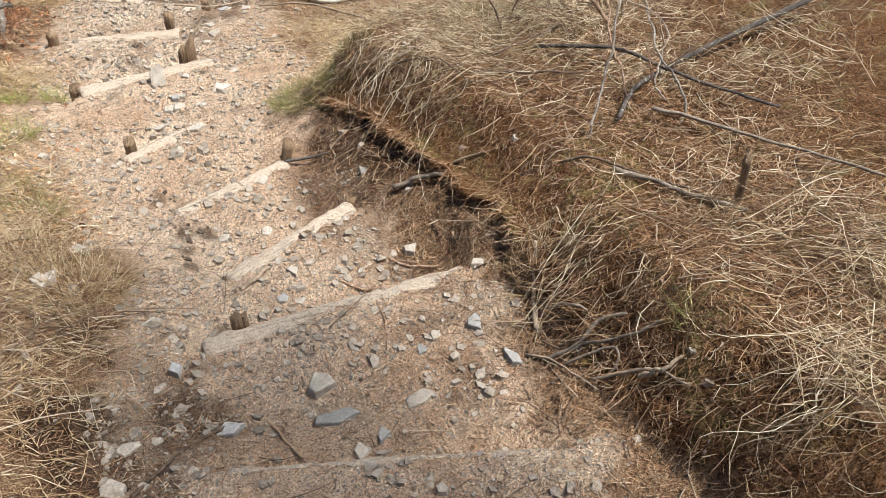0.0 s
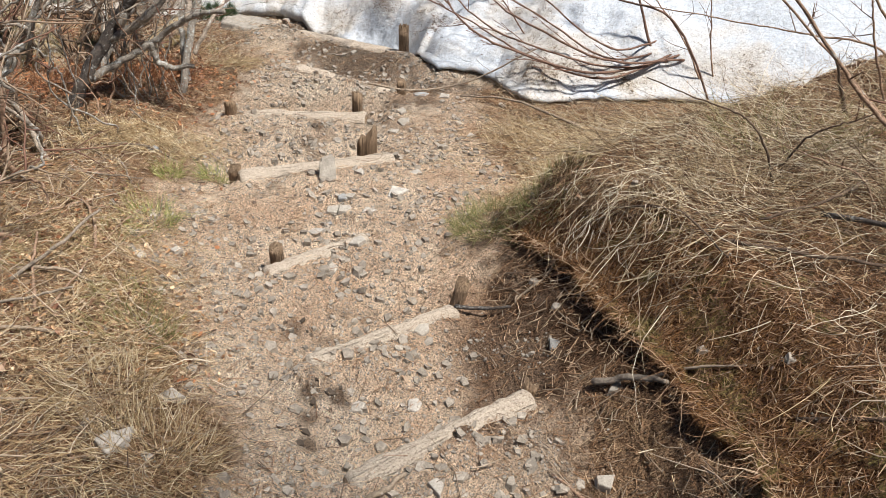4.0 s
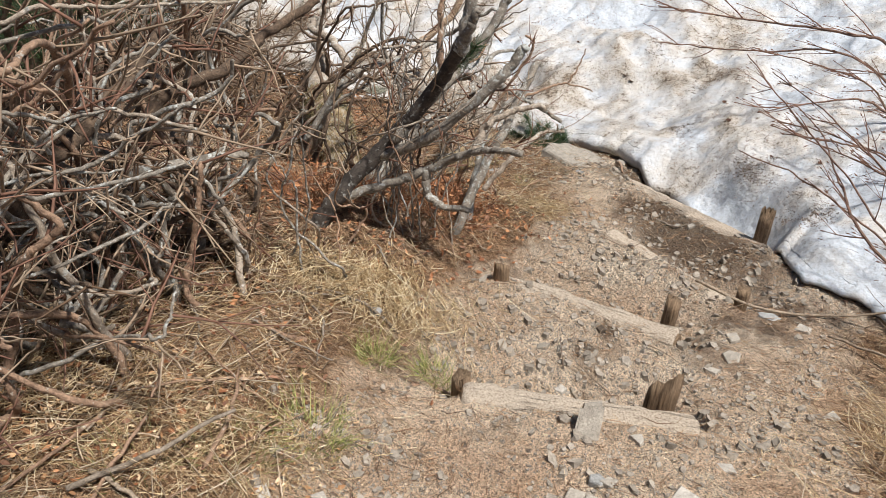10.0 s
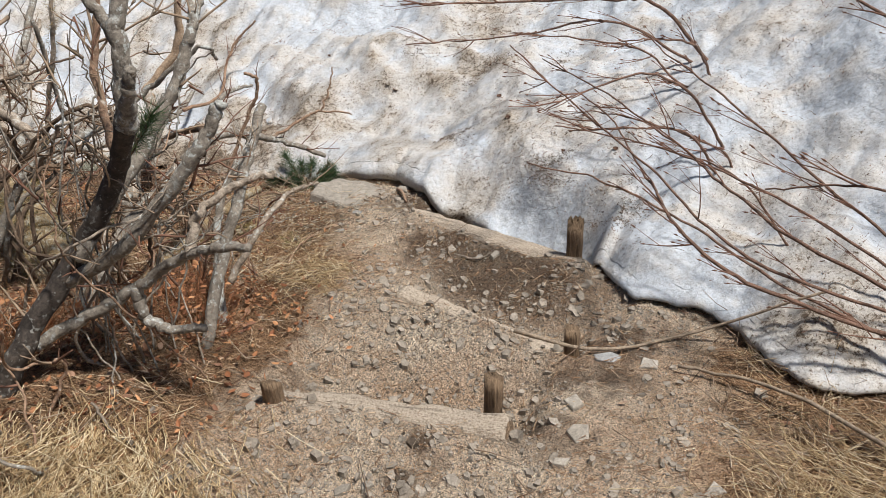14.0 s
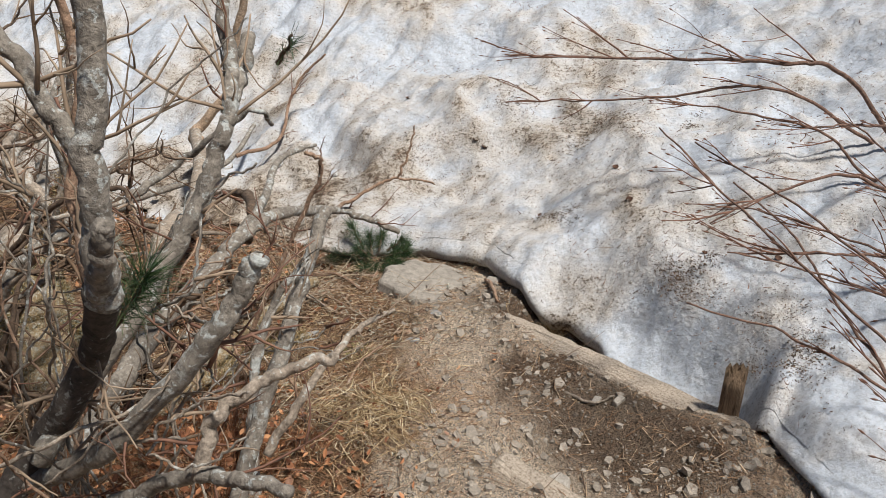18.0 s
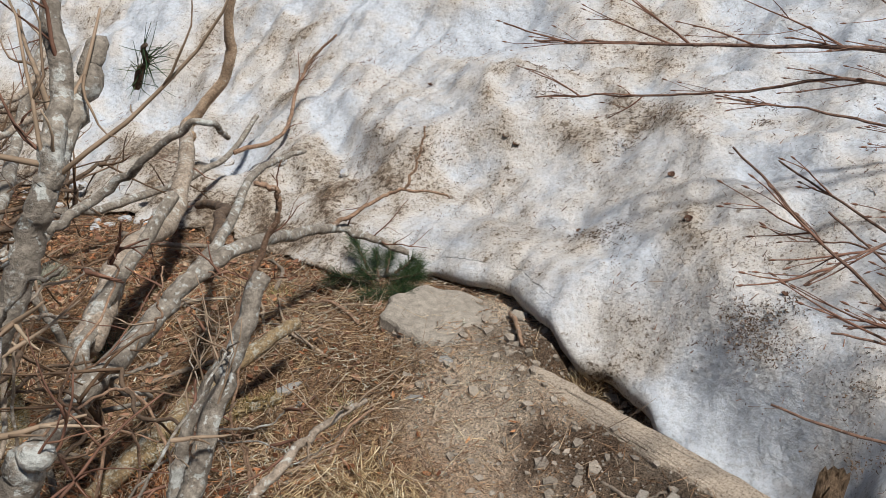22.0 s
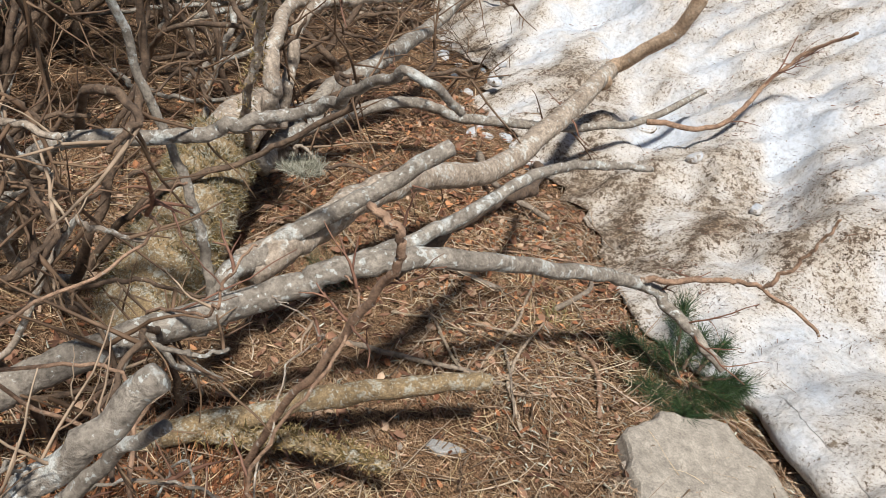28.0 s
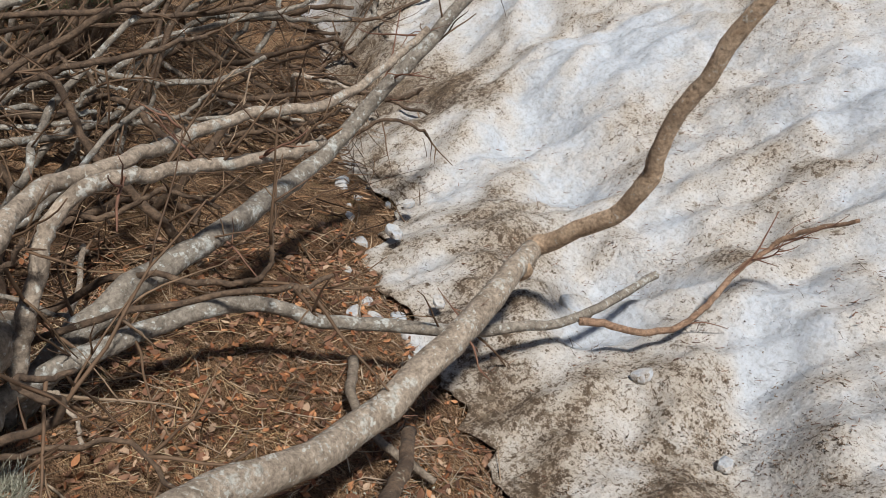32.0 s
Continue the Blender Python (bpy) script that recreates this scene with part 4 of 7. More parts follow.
STONES += [
    (0.90, 1.35, (0.06, 0.09, 0.05), 10, (0, 0), BLUE_STONE, "blue grey stone at the bank foot"),
    (0.86, 2.12, (0.08, 0.06, 0.05), 20, (0, 0), STONE, "grey stone at the bank foot"),
    (-0.33, 2.55, (0.10, 0.06, 0.05), 0, (0, 0), STONE, "white stone at the grass edge"),
    (-0.45, 2.32, (0.10, 0.09, 0.08), 0, (0, 0), STONE, "grey stone among dead grass"),
    (-0.45, 3.49, (0.07, 0.06, 0.05), 0, (0, 0), STONE, "white stone at the trail edge"),
    (-0.57, 3.42, (0.08, 0.06, 0.04), 0, (0, 0), STONE, "white stone in dead needles"),
    (0.10, 3.65, (0.09, 0.06, 0.05), 0, (0, 0), SLAB, "brown stone on the trail"),
    (0.22, 3.86, (0.07, 0.06, 0.06), 0, (0, 0), BLUE_STONE, "grey stone on the trail"),
    (0.22, 3.78, (0.09, 0.05, 0.04), 0, (0, 0), STONE, "pale stone on the trail"),
    (0.30, 4.07, (0.07, 0.05, 0.04), 0, (0, 0), STONE, "pale stone near a log step"),
]
STONES += [
    (0.385, 2.01, (0.06, 0.05, 0.02), 20, (0, 0), STONE, "pale flat chip on the trail"),
    (0.296, 1.80, (0.05, 0.04, 0.025), 60, (0, 0), STONE, "small pale chip behind a log step"),
    (-0.245, 1.445, (0.10, 0.06, 0.04), 40, (0, 0), STONE, "grey stone in dark soil"),
    (0.77, 1.286, (0.04, 0.06, 0.03), 10, (0, 0), STONE, "pale stone at the bank foot"),
    (0.72, 1.54, (0.06, 0.05, 0.04), 30, (0, 0), STONE, "grey stone beside a log step"),
    (0.66, 1.50, (0.05, 0.04, 0.03), 75, (0, 0), BLUE_STONE, "bluish chip beside a log step"),
    (0.21, 2.545, (0.06, 0.07, 0.03), 15, (0, 0), STONE, "pale pointed chip on the trail"),
    (0.385, 2.545, (0.05, 0.08, 0.03), -15, (0, 0), STONE, "pale narrow chip on the trail"),
    (0.147, 3.32, (0.08, 0.07, 0.04), 15, (0, 0), STONE, "pale stone beside a worn log"),
    (-0.47, 3.20, (0.06, 0.05, 0.03), 0, (0, 0), STONE, "white chip at the trail edge"),
    (-0.435, 2.365, (0.11, 0.08, 0.05), 60, (0, 0), STONE, "pale stone under dead grass"),
    (-0.363, 2.31, (0.07, 0.05, 0.03), 10, (0, 0), STONE, "pale stone under dead grass"),
    (0.845, 2.65, (0.07, 0.05, 0.03), 30, (0, 0), BLUE_STONE, "bluish flat chip at the bank foot"),
    (0.95, 2.38, (0.07, 0.05, 0.05), 30, (0, 0), STONE, "white wedge of stone in the washed out bank foot"),
]
STONES += [
    (0.175, 3.80, (0.08, 0.07, 0.045), 40, (0, 0), STONE, "grey block in a little heap of stones"),
    (0.326, 3.74, (0.11, 0.05, 0.03), 5, (0, 0), STONE, "flat chip in a little heap of stones"),
    (0.25, 3.86, (0.07, 0.05, 0.03), 20, (0, 0), STONE, "flat chip in a little heap of stones"),
    (0.15, 3.72, (0.05, 0.04, 0.03), 70, (0, 0), BLUE_STONE, "bluish chip in a little heap of stones"),
    (0.56, 4.06, (0.08, 0.05, 0.03), -25, (0, 0), STONE, "pale oblong stone beside the trail"),
    (-0.09, 4.59, (0.06, 0.035, 0.03), 20, (0, 0), STONE, "pale curved chip on the trail"),
    (-0.02, 4.60, (0.04, 0.06, 0.03), -20, (0, 0), STONE, "pale chip on the trail"),
    (-0.41, 3.85, (0.035, 0.05, 0.03), 10, (0, 0), STONE, "white chip on the trail"),
    (0.02, 4.42, (0.06, 0.05, 0.03), 10, (0, 0), STONE, "grey chip on the trail"),
    (0.52, 4.68, (0.07, 0.05, 0.04), 30, (0, 0), STONE, "grey stone below a log step"),
]
for i, (x, y, size, turn, tilt, mat, label) in enumerate(STONES):
    stone("stone", x, y, size, turn, mat, label, 300 + i, 0.2 if tilt[0] else 0.55, tilt)


def slab():
    """The pale flat rock where the trail meets the snow: a split plate with a broken rim."""
    g = random.Random(5)
    corners = [(-0.22, -0.06), (-0.10, -0.19), (0.05, -0.22), (0.20, -0.12), (0.27, 0.06), (0.10, 0.19), (-0.06, 0.21), (-0.19, 0.08)]
    rim = []
    for k, (x, y) in enumerate(corners):
        u, w = corners[(k + 1) % len(corners)]
        for t in (0, 0.2, 0.4, 0.6, 0.8):
            rim.append((x + (u - x) * t + g.uniform(-0.009, 0.009), y + (w - y) * t + g.uniform(-0.009, 0.009)))
    n = len(rim)
    rings = [(1.03, -0.10), (1.01, -0.012), (0.985, 0.0), (0.95, 0.004), (0.82, 0.006), (0.66, 0.006), (0.5, 0.007), (0.34, 0.007), (0.16, 0.007)]
    v, f = [], []
    for s, z in rings:
        for x, y in rim:
            v.append((x * s, y * s, z + (0.022 * (float(rough(np.array(x * s), np.array(y * s), 16, 3)) - 0.5) if z >= 0 else 0)))
    v.append((0, 0, 0.007))
    for k in range(len(rings) - 1):
        f += [(k * n + i, k * n + (i + 1) % n, (k + 1) * n + (i + 1) % n, (k + 1) * n + i) for i in range(n)]
    f += [((len(rings) - 1) * n + i, (len(rings) - 1) * n + (i + 1) % n, len(rings) * n) for i in range(n)]
    me = solid("flat_rock", (np.array(v), f), SLAB)
    me.polygons.foreach_set("use_smooth", np.zeros(len(me.polygons), bool))
    ob = new("flat_rock", me)
    ob.matrix_world = pose(-0.355, 6.885, -1.172, -12, 12, 10)
    return tagged(ob, "pale flat slab of rock bedded beside the snow", "rock")


slab()


def gravel():
    g = np.random.default_rng(11)
    ring = [(math.cos(k * 1.2566), math.sin(k * 1.2566)) for k in range(5)]
    base = np.array([(0.5 * x, 0.5 * y, -0.5) for x, y in ring] + [(0.42 * x, 0.42 * y, 0.5) for x, y in ring])
    bf = np.array([(k, (k + 1) % 5, 5 + (k + 1) % 5) for k in range(5)] + [(k, 5 + (k + 1) % 5, 5 + k) for k in range(5)] + [(5, 5 + k, 6 + k) for k in range(1, 4)])
    n = 78000
    x, y = g.uniform(-1.0, 1.3, n), g.uniform(0.6, 7.0, n)
    keep = (path_litter(x, y) + 0.7 * (rough(x, y, 4, 14) - 0.5) < 0.45) & (rough(x, y, 2.6, 64) + 0.25 * (g.random(n) - 0.5) > 0.40) | (g.random(n) < 0.03)
    keep &= np.hypot((x - 0.34) / 0.5, (y - 5.96 + 0.45 * (x - 0.34)) / 0.36) + 0.9 * g.random(n) > 0.75
    x, y = x[keep], y[keep]
    size = 0.0025 + 0.0048 * g.random(len(x)) + 0.030 * g.random(len(x)) ** 18
    z = land(x, y) + size * 0.04
    jit = 1 + 0.75 * (g.random((len(x), len(base), 3)) - 0.5)
    b = base[None] * jit
    flat, wide, a = g.uniform(0.25, 0.75, (len(x), 1)), g.uniform(0.55, 1.0, (len(x), 1)), g.uniform(0, 6.28, (len(x), 1))
    bx, by, bz = b[..., 0] * size[:, None] * 1.4, b[..., 1] * size[:, None] * 1.4 * wide, b[..., 2] * size[:, None] * 1.2 * flat
    v = np.empty((len(x), len(base), 3))
    v[..., 0] = x[:, None] + bx * np.cos(a) - by * np.sin(a)
    v[..., 1] = y[:, None] + bx * np.sin(a) + by * np.cos(a)
    v[..., 2] = z[:, None] + bz + bx * g.normal(0, 0.22, (len(x), 1)) + by * g.normal(0, 0.22, (len(x), 1))
    f = bf[None] + (np.arange(len(x)) * len(base))[:, None, None]
    me = mesh_of("gravel", v.reshape(-1, 3), f.reshape(-1, 3), PEBBLE, flat=True)
    return tagged(new("gravel", me), "loose grey and tan gravel strewn over the trail", "gravel", kind="stuff")


gravel()


# ---- litter and grass ----
def scatter(n, x0, x1, y0, y1, density, seed):
    g = np.random.default_rng(seed)
    x, y = g.uniform(x0, x1, n), g.uniform(y0, y1, n)
    keep = g.random(n) < density(x, y)
    return x[keep], y[keep], g


def lying(name, x, y, g, length, width, curl, material, label, category, lift=0.004, rise=0.12, aim=None, seed=1, segs=3):
    """Stalks that lie on the soil."""
    a = g.uniform(0, 2 * np.pi, len(x)) if aim is None else aim
    ln = length[0] + (length[1] - length[0]) * g.random(len(x)) ** 2
    e = 0.02
    sx = (land(x + np.cos(a) * e, y + np.sin(a) * e) - land(x, y)) / e
    heads = np.stack([np.cos(a), np.sin(a), np.clip(sx, -0.8, 0.8) + rise * g.normal(0.3, 1, len(x))], 1)
    roots = np.stack([x, y, land(x, y) + lift + 0.006 * g.random(len(x))], 1)
    w = width[0] + (width[1] - width[0]) * g.random(len(x))
    me = strands(name, roots, heads, ln, w, np.abs(g.normal(0, curl, len(x))), material, seed, segs)
    return tagged(new(name, me), label, category, kind="stuff")


def litter_density(x, y):
    v = path_litter(x, y)
    return np.clip(0.34 + v * (0.35 + 0.9 * rough(x, y, 3, 15)), 0, 1)


sx, sy, sg = scatter(150000, -2.6, 2.1, 0.6, 8.2, litter_density, 21)
lying("needle_litter", sx, sy, sg, (0.02, 0.075), (0.0013, 0.0030), 0.6, NEEDLE, "brown dead needles and stems over the soil", "litter", seed=2, segs=1)


def bank_density(x, y):
    brink = smooth(1.4 - np.abs(x - bank_edge(y) - 0.07) / 0.10) * smooth((y - 1.6) / 0.2) * smooth((3.3 - y) / 0.2)
    return np.maximum(mound(x, y) * (0.45 + 0.55 * smooth((rough(x, y, 3.5, 72) - 0.3) * 3)), 0.95 * brink)


sx, sy, sg = scatter(130000, 0.6, 2.9, 0.2, 4.4, bank_density, 28)
lying("needle_litter", sx, sy, sg, (0.015, 0.06), (0.0012, 0.0026), 0.6, RUST, "rust brown needles felted over the turf of the bank", "litter", 0.004 + 0.014 * smooth(1.3 - np.abs(sx - bank_edge(sy) - 0.07) / 0.11), 0.2, seed=9, segs=1)


def straw_density(x, y):
    m = mound(x, y)
    v = 0.03 * m
    v = v + 0.35 * smooth((path_litter(x, y) - 0.5) * 2) * smooth((rough(x, y, 1.8, 17) - 0.42) * 4) * (1 - 0.75 * m)
    v = v + 0.5 * np.exp(-(((x + 0.48) / 0.22) ** 2 + ((y - 5.95) / 0.3) ** 2))
    v = v + 0.75 * np.exp(-(((x - 1.3) / 0.45) ** 2 + ((y - 4.0) / 0.55) ** 2)) + 0.22 * np.exp(-(((x + 0.85) / 0.45) ** 2 + ((y - 6.6) / 0.6) ** 2))
    v = v + (0.5 + 0.45 * smooth((3.5 - y) / 0.4)) * smooth((-0.2 - x) / 0.3) * smooth((4.6 - y) / 0.5) * smooth((rough(x, y, 2.6, 18) - 0.32) * 4)
    return np.clip(v, 0, 1)


sx, sy, sg = scatter(62000, -2.4, 4.6, 0.5, 7.2, straw_density, 22)
lying("dead_grass", sx, sy, sg, (0.07, 0.30), (0.0014, 0.0032), 2.6, STRAW, "bleached dead grass matted down by snow", "grass", 0.012, 0.16, seed=3, segs=5)


def twig_litter_density(x, y):
    return np.clip(0.03 + 0.9 * smooth((path_litter(x, y) - 0.3) * 2) * smooth((rough(x, y, 2.4, 71) - 0.3) * 3) * (1 - 0.72 * mound(x, y)), 0, 1)


sx, sy, sg = scatter(34000, -2.6, 2.1, 0.6, 8.2, twig_litter_density, 23)
lying("twig_litter", sx, sy, sg, (0.04, 0.24), (0.0018, 0.0062), 0.7, TWIG, "broken grey and tan twigs scattered over the litter", "litter", 0.012, 0.14, seed=4)


def fan_density(x, y):
    return np.exp(-(((x + 0.78) / 0.28) ** 2 + ((y - 4.58) / 0.19) ** 2)) + 0.7 * np.exp(-(((x + 0.42) / 0.12) ** 2 + ((y - 5.95) / 0.16) ** 2))


sx, sy, sg = scatter(26000, -1.5, -0.2, 4.1, 6.4, fan_density, 24)
lying("straw_fan", sx, sy, sg, (0.10, 0.26), (0.0022, 0.0044), 0.5, STRAW, "fan of pale dead grass combed flat under the tree", "grass", 0.02, 0.10, sg.normal(-1.25, 0.4, len(sx)), seed=5)


def mat_density(x, y):
    m = mound(x, y) * smooth((x - bank_edge(y) - 0.02) / 0.16 + 0.2)
    bare = 1 - 0.85 * smooth(1.25 - np.hypot((x - 1.28) / 0.30, (y - 2.2) / 0.5))
    thick = 0.5 * np.exp(-(((x - 1.75) / 0.22) ** 2 + ((y - 1.05) / 0.35) ** 2)) + 0.7 * np.exp(-(((x - 1.38) / 0.16) ** 2 + ((y - 0.70) / 0.14) ** 2)) + 0.9 * np.exp(-(((x - 1.7) / 0.75) ** 2 + ((y - 3.15) / 0.55) ** 2))
    return m * bare * np.clip(0.05 + thick + (0.25 + 0.35 * smooth((y - 2.2) / 0.5)) * smooth((rough(x, y, 2.8, 16) - 0.57) * 8), 0, 1)


sx, sy, sg = scatter(36000, 0.6, 3.6, 0.0, 4.6, mat_density, 25)
lying("matted_grass", sx, sy, sg, (0.14, 0.48), (0.0015, 0.0032), 5.0, MAT_STRAW, "long bleached dead grass lying in curved mats on the bank", "grass", 0.03, 0.14, -2.3 + 5.0 * (rough(sx, sy, 1.3, 66, 2) - 0.5) + sg.normal(0, 0.75, len(sx)), seed=6, segs=8)


def turf_edge():
    """The turf that hangs over the washed-out foot of the bank."""
    ys = np.linspace(1.75, 3.25, 165)
    ex = bank_edge(ys) + 0.05 * (rough(ys, ys * 0, 4, 81) - 0.5)
    hang = 0.003 + 0.028 * smooth((rough(ys, ys * 0 + 4, 5, 82) - 0.3) * 2.5) * smooth((3.25 - ys) / 0.3) * smooth((ys - 1.75) / 0.3)
    prof = [(0.17, 0.0, 1), (0.12, 0.010, 1), (0.07, 0.012, 1), (0.03, 0.006, 1), (0.0, -0.002, 1), (-0.5, -0.006, 1), (-1.0, -0.014, 1), (-0.9, -0.024, 1), (-0.2, -0.030, 0), (0.03, -0.04, 0), (0.09, -0.06, 0)]
    top = land(ex + 0.045, ys)
    px, py, pz = [], [], []
    for k, (o, dz, _) in enumerate(prof):
        off = o * hang if o < 0 else o
        x = ex + off + 0.012 * (rough(ys, ys * 0 + k, 22, 83) - 0.5)
        px.append(x)
        py.append(ys)
        z = land(x, ys) + dz if k < 3 else top + dz
        if k in (0,):
            z = land(x, ys) - 0.004
        pz.append(z + (0.016 * (rough(ys, ys * 0 + k * 3, 26, 84) - 0.5) if k else 0))
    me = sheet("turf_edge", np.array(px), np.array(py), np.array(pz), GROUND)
    lit = np.repeat(np.array([p[2] for p in prof], float)[:, None], len(ys), 1)
    give(me, "litter", lit)
    give(me, "grey", 0 * lit)
    # darkens towards the underside: shade below the overhang put into the colour
    give(me, "damp_shade", np.repeat(np.array([0, 0, 0, 0, 0.1, 0.2, 0.3, 0.4, 0.5, 0.5, 0.5])[:, None], len(ys), 1))
    give(me, "moss", 0.9 * lit)
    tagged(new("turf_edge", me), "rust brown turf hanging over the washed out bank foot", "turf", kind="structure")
    # roots and stalks that hang from it
    g = np.random.default_rng(85)
    n = 1300
    k = g.integers(0, len(ys), n)
    roots = np.stack([ex[k] + g.uniform(-0.02, 0.10, n), ys[k] + g.uniform(-0.005, 0.005, n), top[k] + 0.008], 1)
    roots[:, 1] = np.where(g.random(n) < 0.3, 1.0 + 0.8 * g.random(n), roots[:, 1])
    roots[:, 0] = np.where(roots[:, 1] < 1.75, bank_edge(roots[:, 1]) + g.uniform(0.0, 0.12, n), roots[:, 0])
    roots[:, 2] = np.where(roots[:, 1] < 1.75, land(roots[:, 0], roots[:, 1]) + 0.006, roots[:, 2])
    heads = np.stack([-np.ones(n) * 0.8 + g.normal(0, 0.5, n), g.normal(0, 0.8, n), g.uniform(-0.5, 0.35, n)], 1)
    me = strands("hanging_roots", roots, heads, 0.03 + 0.12 * g.random(n) ** 2, g.uniform(0.0012, 0.0030, n), np.abs(g.normal(0, 1.6, n)), NEEDLE, 86, 4)
    tagged(new("hanging_roots", me), "dry roots and stalks hanging over the bank edge", "roots", kind="stuff")


turf_edge()


def clods():
    """Dark lumps of soil kicked up on the trail."""
    g = random.Random(17)
    for k, (x, y, r) in enumerate(SPOTS[2:11]):
        for j in range(2):
            w = g.uniform(0.012, 0.045)
            stone("soil_clod", x + g.uniform(-r, r), y + g.uniform(-r, r), (w, w * g.uniform(0.6, 1), w * 0.5), g.uniform(0, 180), CLOD, "small dark lump of crumbly soil on the trail", 900 + 4 * k + j, 0.3, group="soil clods")


clods()


def far_floor(x, y):
    return 0.3 + 0.7 * smooth((rough(x, y, 2.0, 91) - 0.35) * 3)


sx, sy, sg = scatter(26000, -6.0, -2.5, 4.4, 10.0, far_floor, 26)
lying("needle_litter", sx, sy, sg, (0.04, 0.16), (0.003, 0.007), 0.6, NEEDLE, "brown dead needles and stems under the creeping shrubs", "litter", seed=7, segs=2)
sx, sy, sg = scatter(7000, -6.0, -2.5, 4.4, 10.0, far_floor, 27)
lying("twig_litter", sx, sy, sg, (0.10, 0.45), (0.004, 0.011), 0.8, TWIG_DARK, "dark dead stems pressed flat under the creeping shrubs", "litter", 0.02, 0.2, seed=8)


# ---- shrubs and trees ----
def snow_at(x, y):
    """The snow's surface at a place, well below the soil where there is none."""
    x, y = np.asarray(x, float), np.asarray(y, float)
    foot = np.array(FOOT)
    u, v = foot[:, 0] * 0.893 - foot[:, 1] * 0.45, foot[:, 0] * 0.45 + foot[:, 1] * 0.893
    d = (x * 0.45 + y * 0.893) - np.interp(x * 0.893 - y * 0.45, u[::-1], v[::-1])
    return np.where(d > 0.06, np.maximum(snow_height(x, y, d), land(x, y) + 0.03), -9.0)


def limb(parent, name, ctrl, r0, r1, material, seed, sides=10, wob=0.012, label="", knots=0.10):
    """One tapered, slightly lumpy limb as a part of its tree; gives back its line for twigs."""
    line = bend_line(ctrl, 10 * len(ctrl), wob, seed)
    t = np.linspace(0, 1, len(line))
    rad = r0 + (r1 - r0) * t ** 0.9
    rad = rad * (1 + 0.10 * (rough(t * 5, t * 0 + seed, 1.0, seed % 40, 3) - 0.5))
    part(name, solid(name, tube_arrays(line, rad, sides, knots, seed), material), parent, label)
    return line


def twig_arrays(line, g, count, length, r, lo=0.25, hi=1.0, bias=(0, 0, 0.25), levels=2, crook=0.35, spread_=0.9):
    """Side shoots along a line, each forking once or twice."""
    out = []
    for _ in range(count):
        made = []
        k = int((lo + (hi - lo) * g.random()) * (len(line) - 2))
        p, along = line[k], line[min(k + 1, len(line) - 1)] - line[k]
        along = along / (np.linalg.norm(along) + 1e-9)
        d = along * g.uniform(0.2, 0.9) + np.array([g.gauss(0, spread_), g.gauss(0, spread_), g.gauss(0, spread_)]) * 0.8 + np.array(bias)
        d /= np.linalg.norm(d) + 1e-9
        ln = length * g.uniform(0.4, 1.2)
        n = 6
        pts = [p]
        for s in range(n):
            d = d + np.array([g.gauss(0, crook), g.gauss(0, crook), g.gauss(0, crook)]) * 0.45 + np.array(bias) * 0.12
            d /= np.linalg.norm(d) + 1e-9
            pts.append(pts[-1] + d * ln / n)
        pts = np.array(pts)
        rr = r * g.uniform(0.7, 1.2)
        made.append(tube_arrays(pts, np.linspace(rr, rr * 0.35, n + 1), 5))
        if levels > 1:
            for sub in twig_arrays(pts, g, 2, ln * 0.55, rr * 0.6, 0.3, 0.95, bias, levels - 1, crook, spread_):
                made += sub
        out.append(made)
    return out


def twigs(parent, lines, g, count, length, r, material, name="twig", **kw):
    """Each side shoot with its own forks is one part."""
    for line in lines:
        for made in twig_arrays(line, g, count, length, r, **kw):
            part(name, solid(name, join(made), material), parent)


# the dark leaning tree beside the trail
alder = thing("alder_tree", "leaning alder with dark wet trunk and lichen grey limbs", "tree", at=(-1.12, 4.88, on_land(-1.12, 4.88)))


def under(tree, ctrl):
    o = np.array(tree.location)
    return [tuple(np.array(c) - o) for c in ctrl]


def grown(tree, *a, **k):
    """A limb given in the place's own metres."""
    a = list(a)
    a[1] = under(tree, a[1])
    return limb(tree, *a, **k)


AL = []
AL.append(grown(alder, "trunk", [(-1.16, 4.86, -0.66), (-1.04, 4.93, -0.48), (-0.90, 5.05, -0.30), (-0.68, 5.06, 0.0), (-0.56, 4.97, 0.22)], 0.037, 0.025, BARK_DARK, 1, 12, label="dark wet trunk"))
grown(alder, "limb", [(-0.57, 4.975, 0.19), (-0.55, 4.97, 0.26), (-0.535, 5.0, 0.42), (-0.515, 5.05, 0.60), (-0.47, 5.12, 1.1)], 0.026, 0.018, BARK_GREY, 101, 12, label="grey lichen spotted upper trunk")
AL.append(grown(alder, "limb", [(-0.84, 5.02, -0.24), (-0.66, 5.22, 0.0), (-0.57, 5.33, 0.13), (-0.52, 5.40, 0.24), (-0.50, 5.46, 0.31), (-0.54, 5.60, 0.43), (-0.56, 5.75, 0.75)], 0.023, 0.012, BARK_GREY, 2))
AL.append(grown(alder, "limb", [(-0.505, 5.45, 0.29), (-0.50, 5.55, 0.34), (-0.505, 5.62, 0.38)], 0.017, 0.014, BARK_GREY, 3))
AL.append(grown(alder, "limb", [(-0.90, 5.04, -0.33), (-0.70, 5.02, -0.20), (-0.47, 5.05, 0.03), (-0.40, 5.09, 0.13), (-0.36, 5.11, 0.20)], 0.023, 0.017, BARK_GREY, 4, label="lichen grey limb with a broken end"))
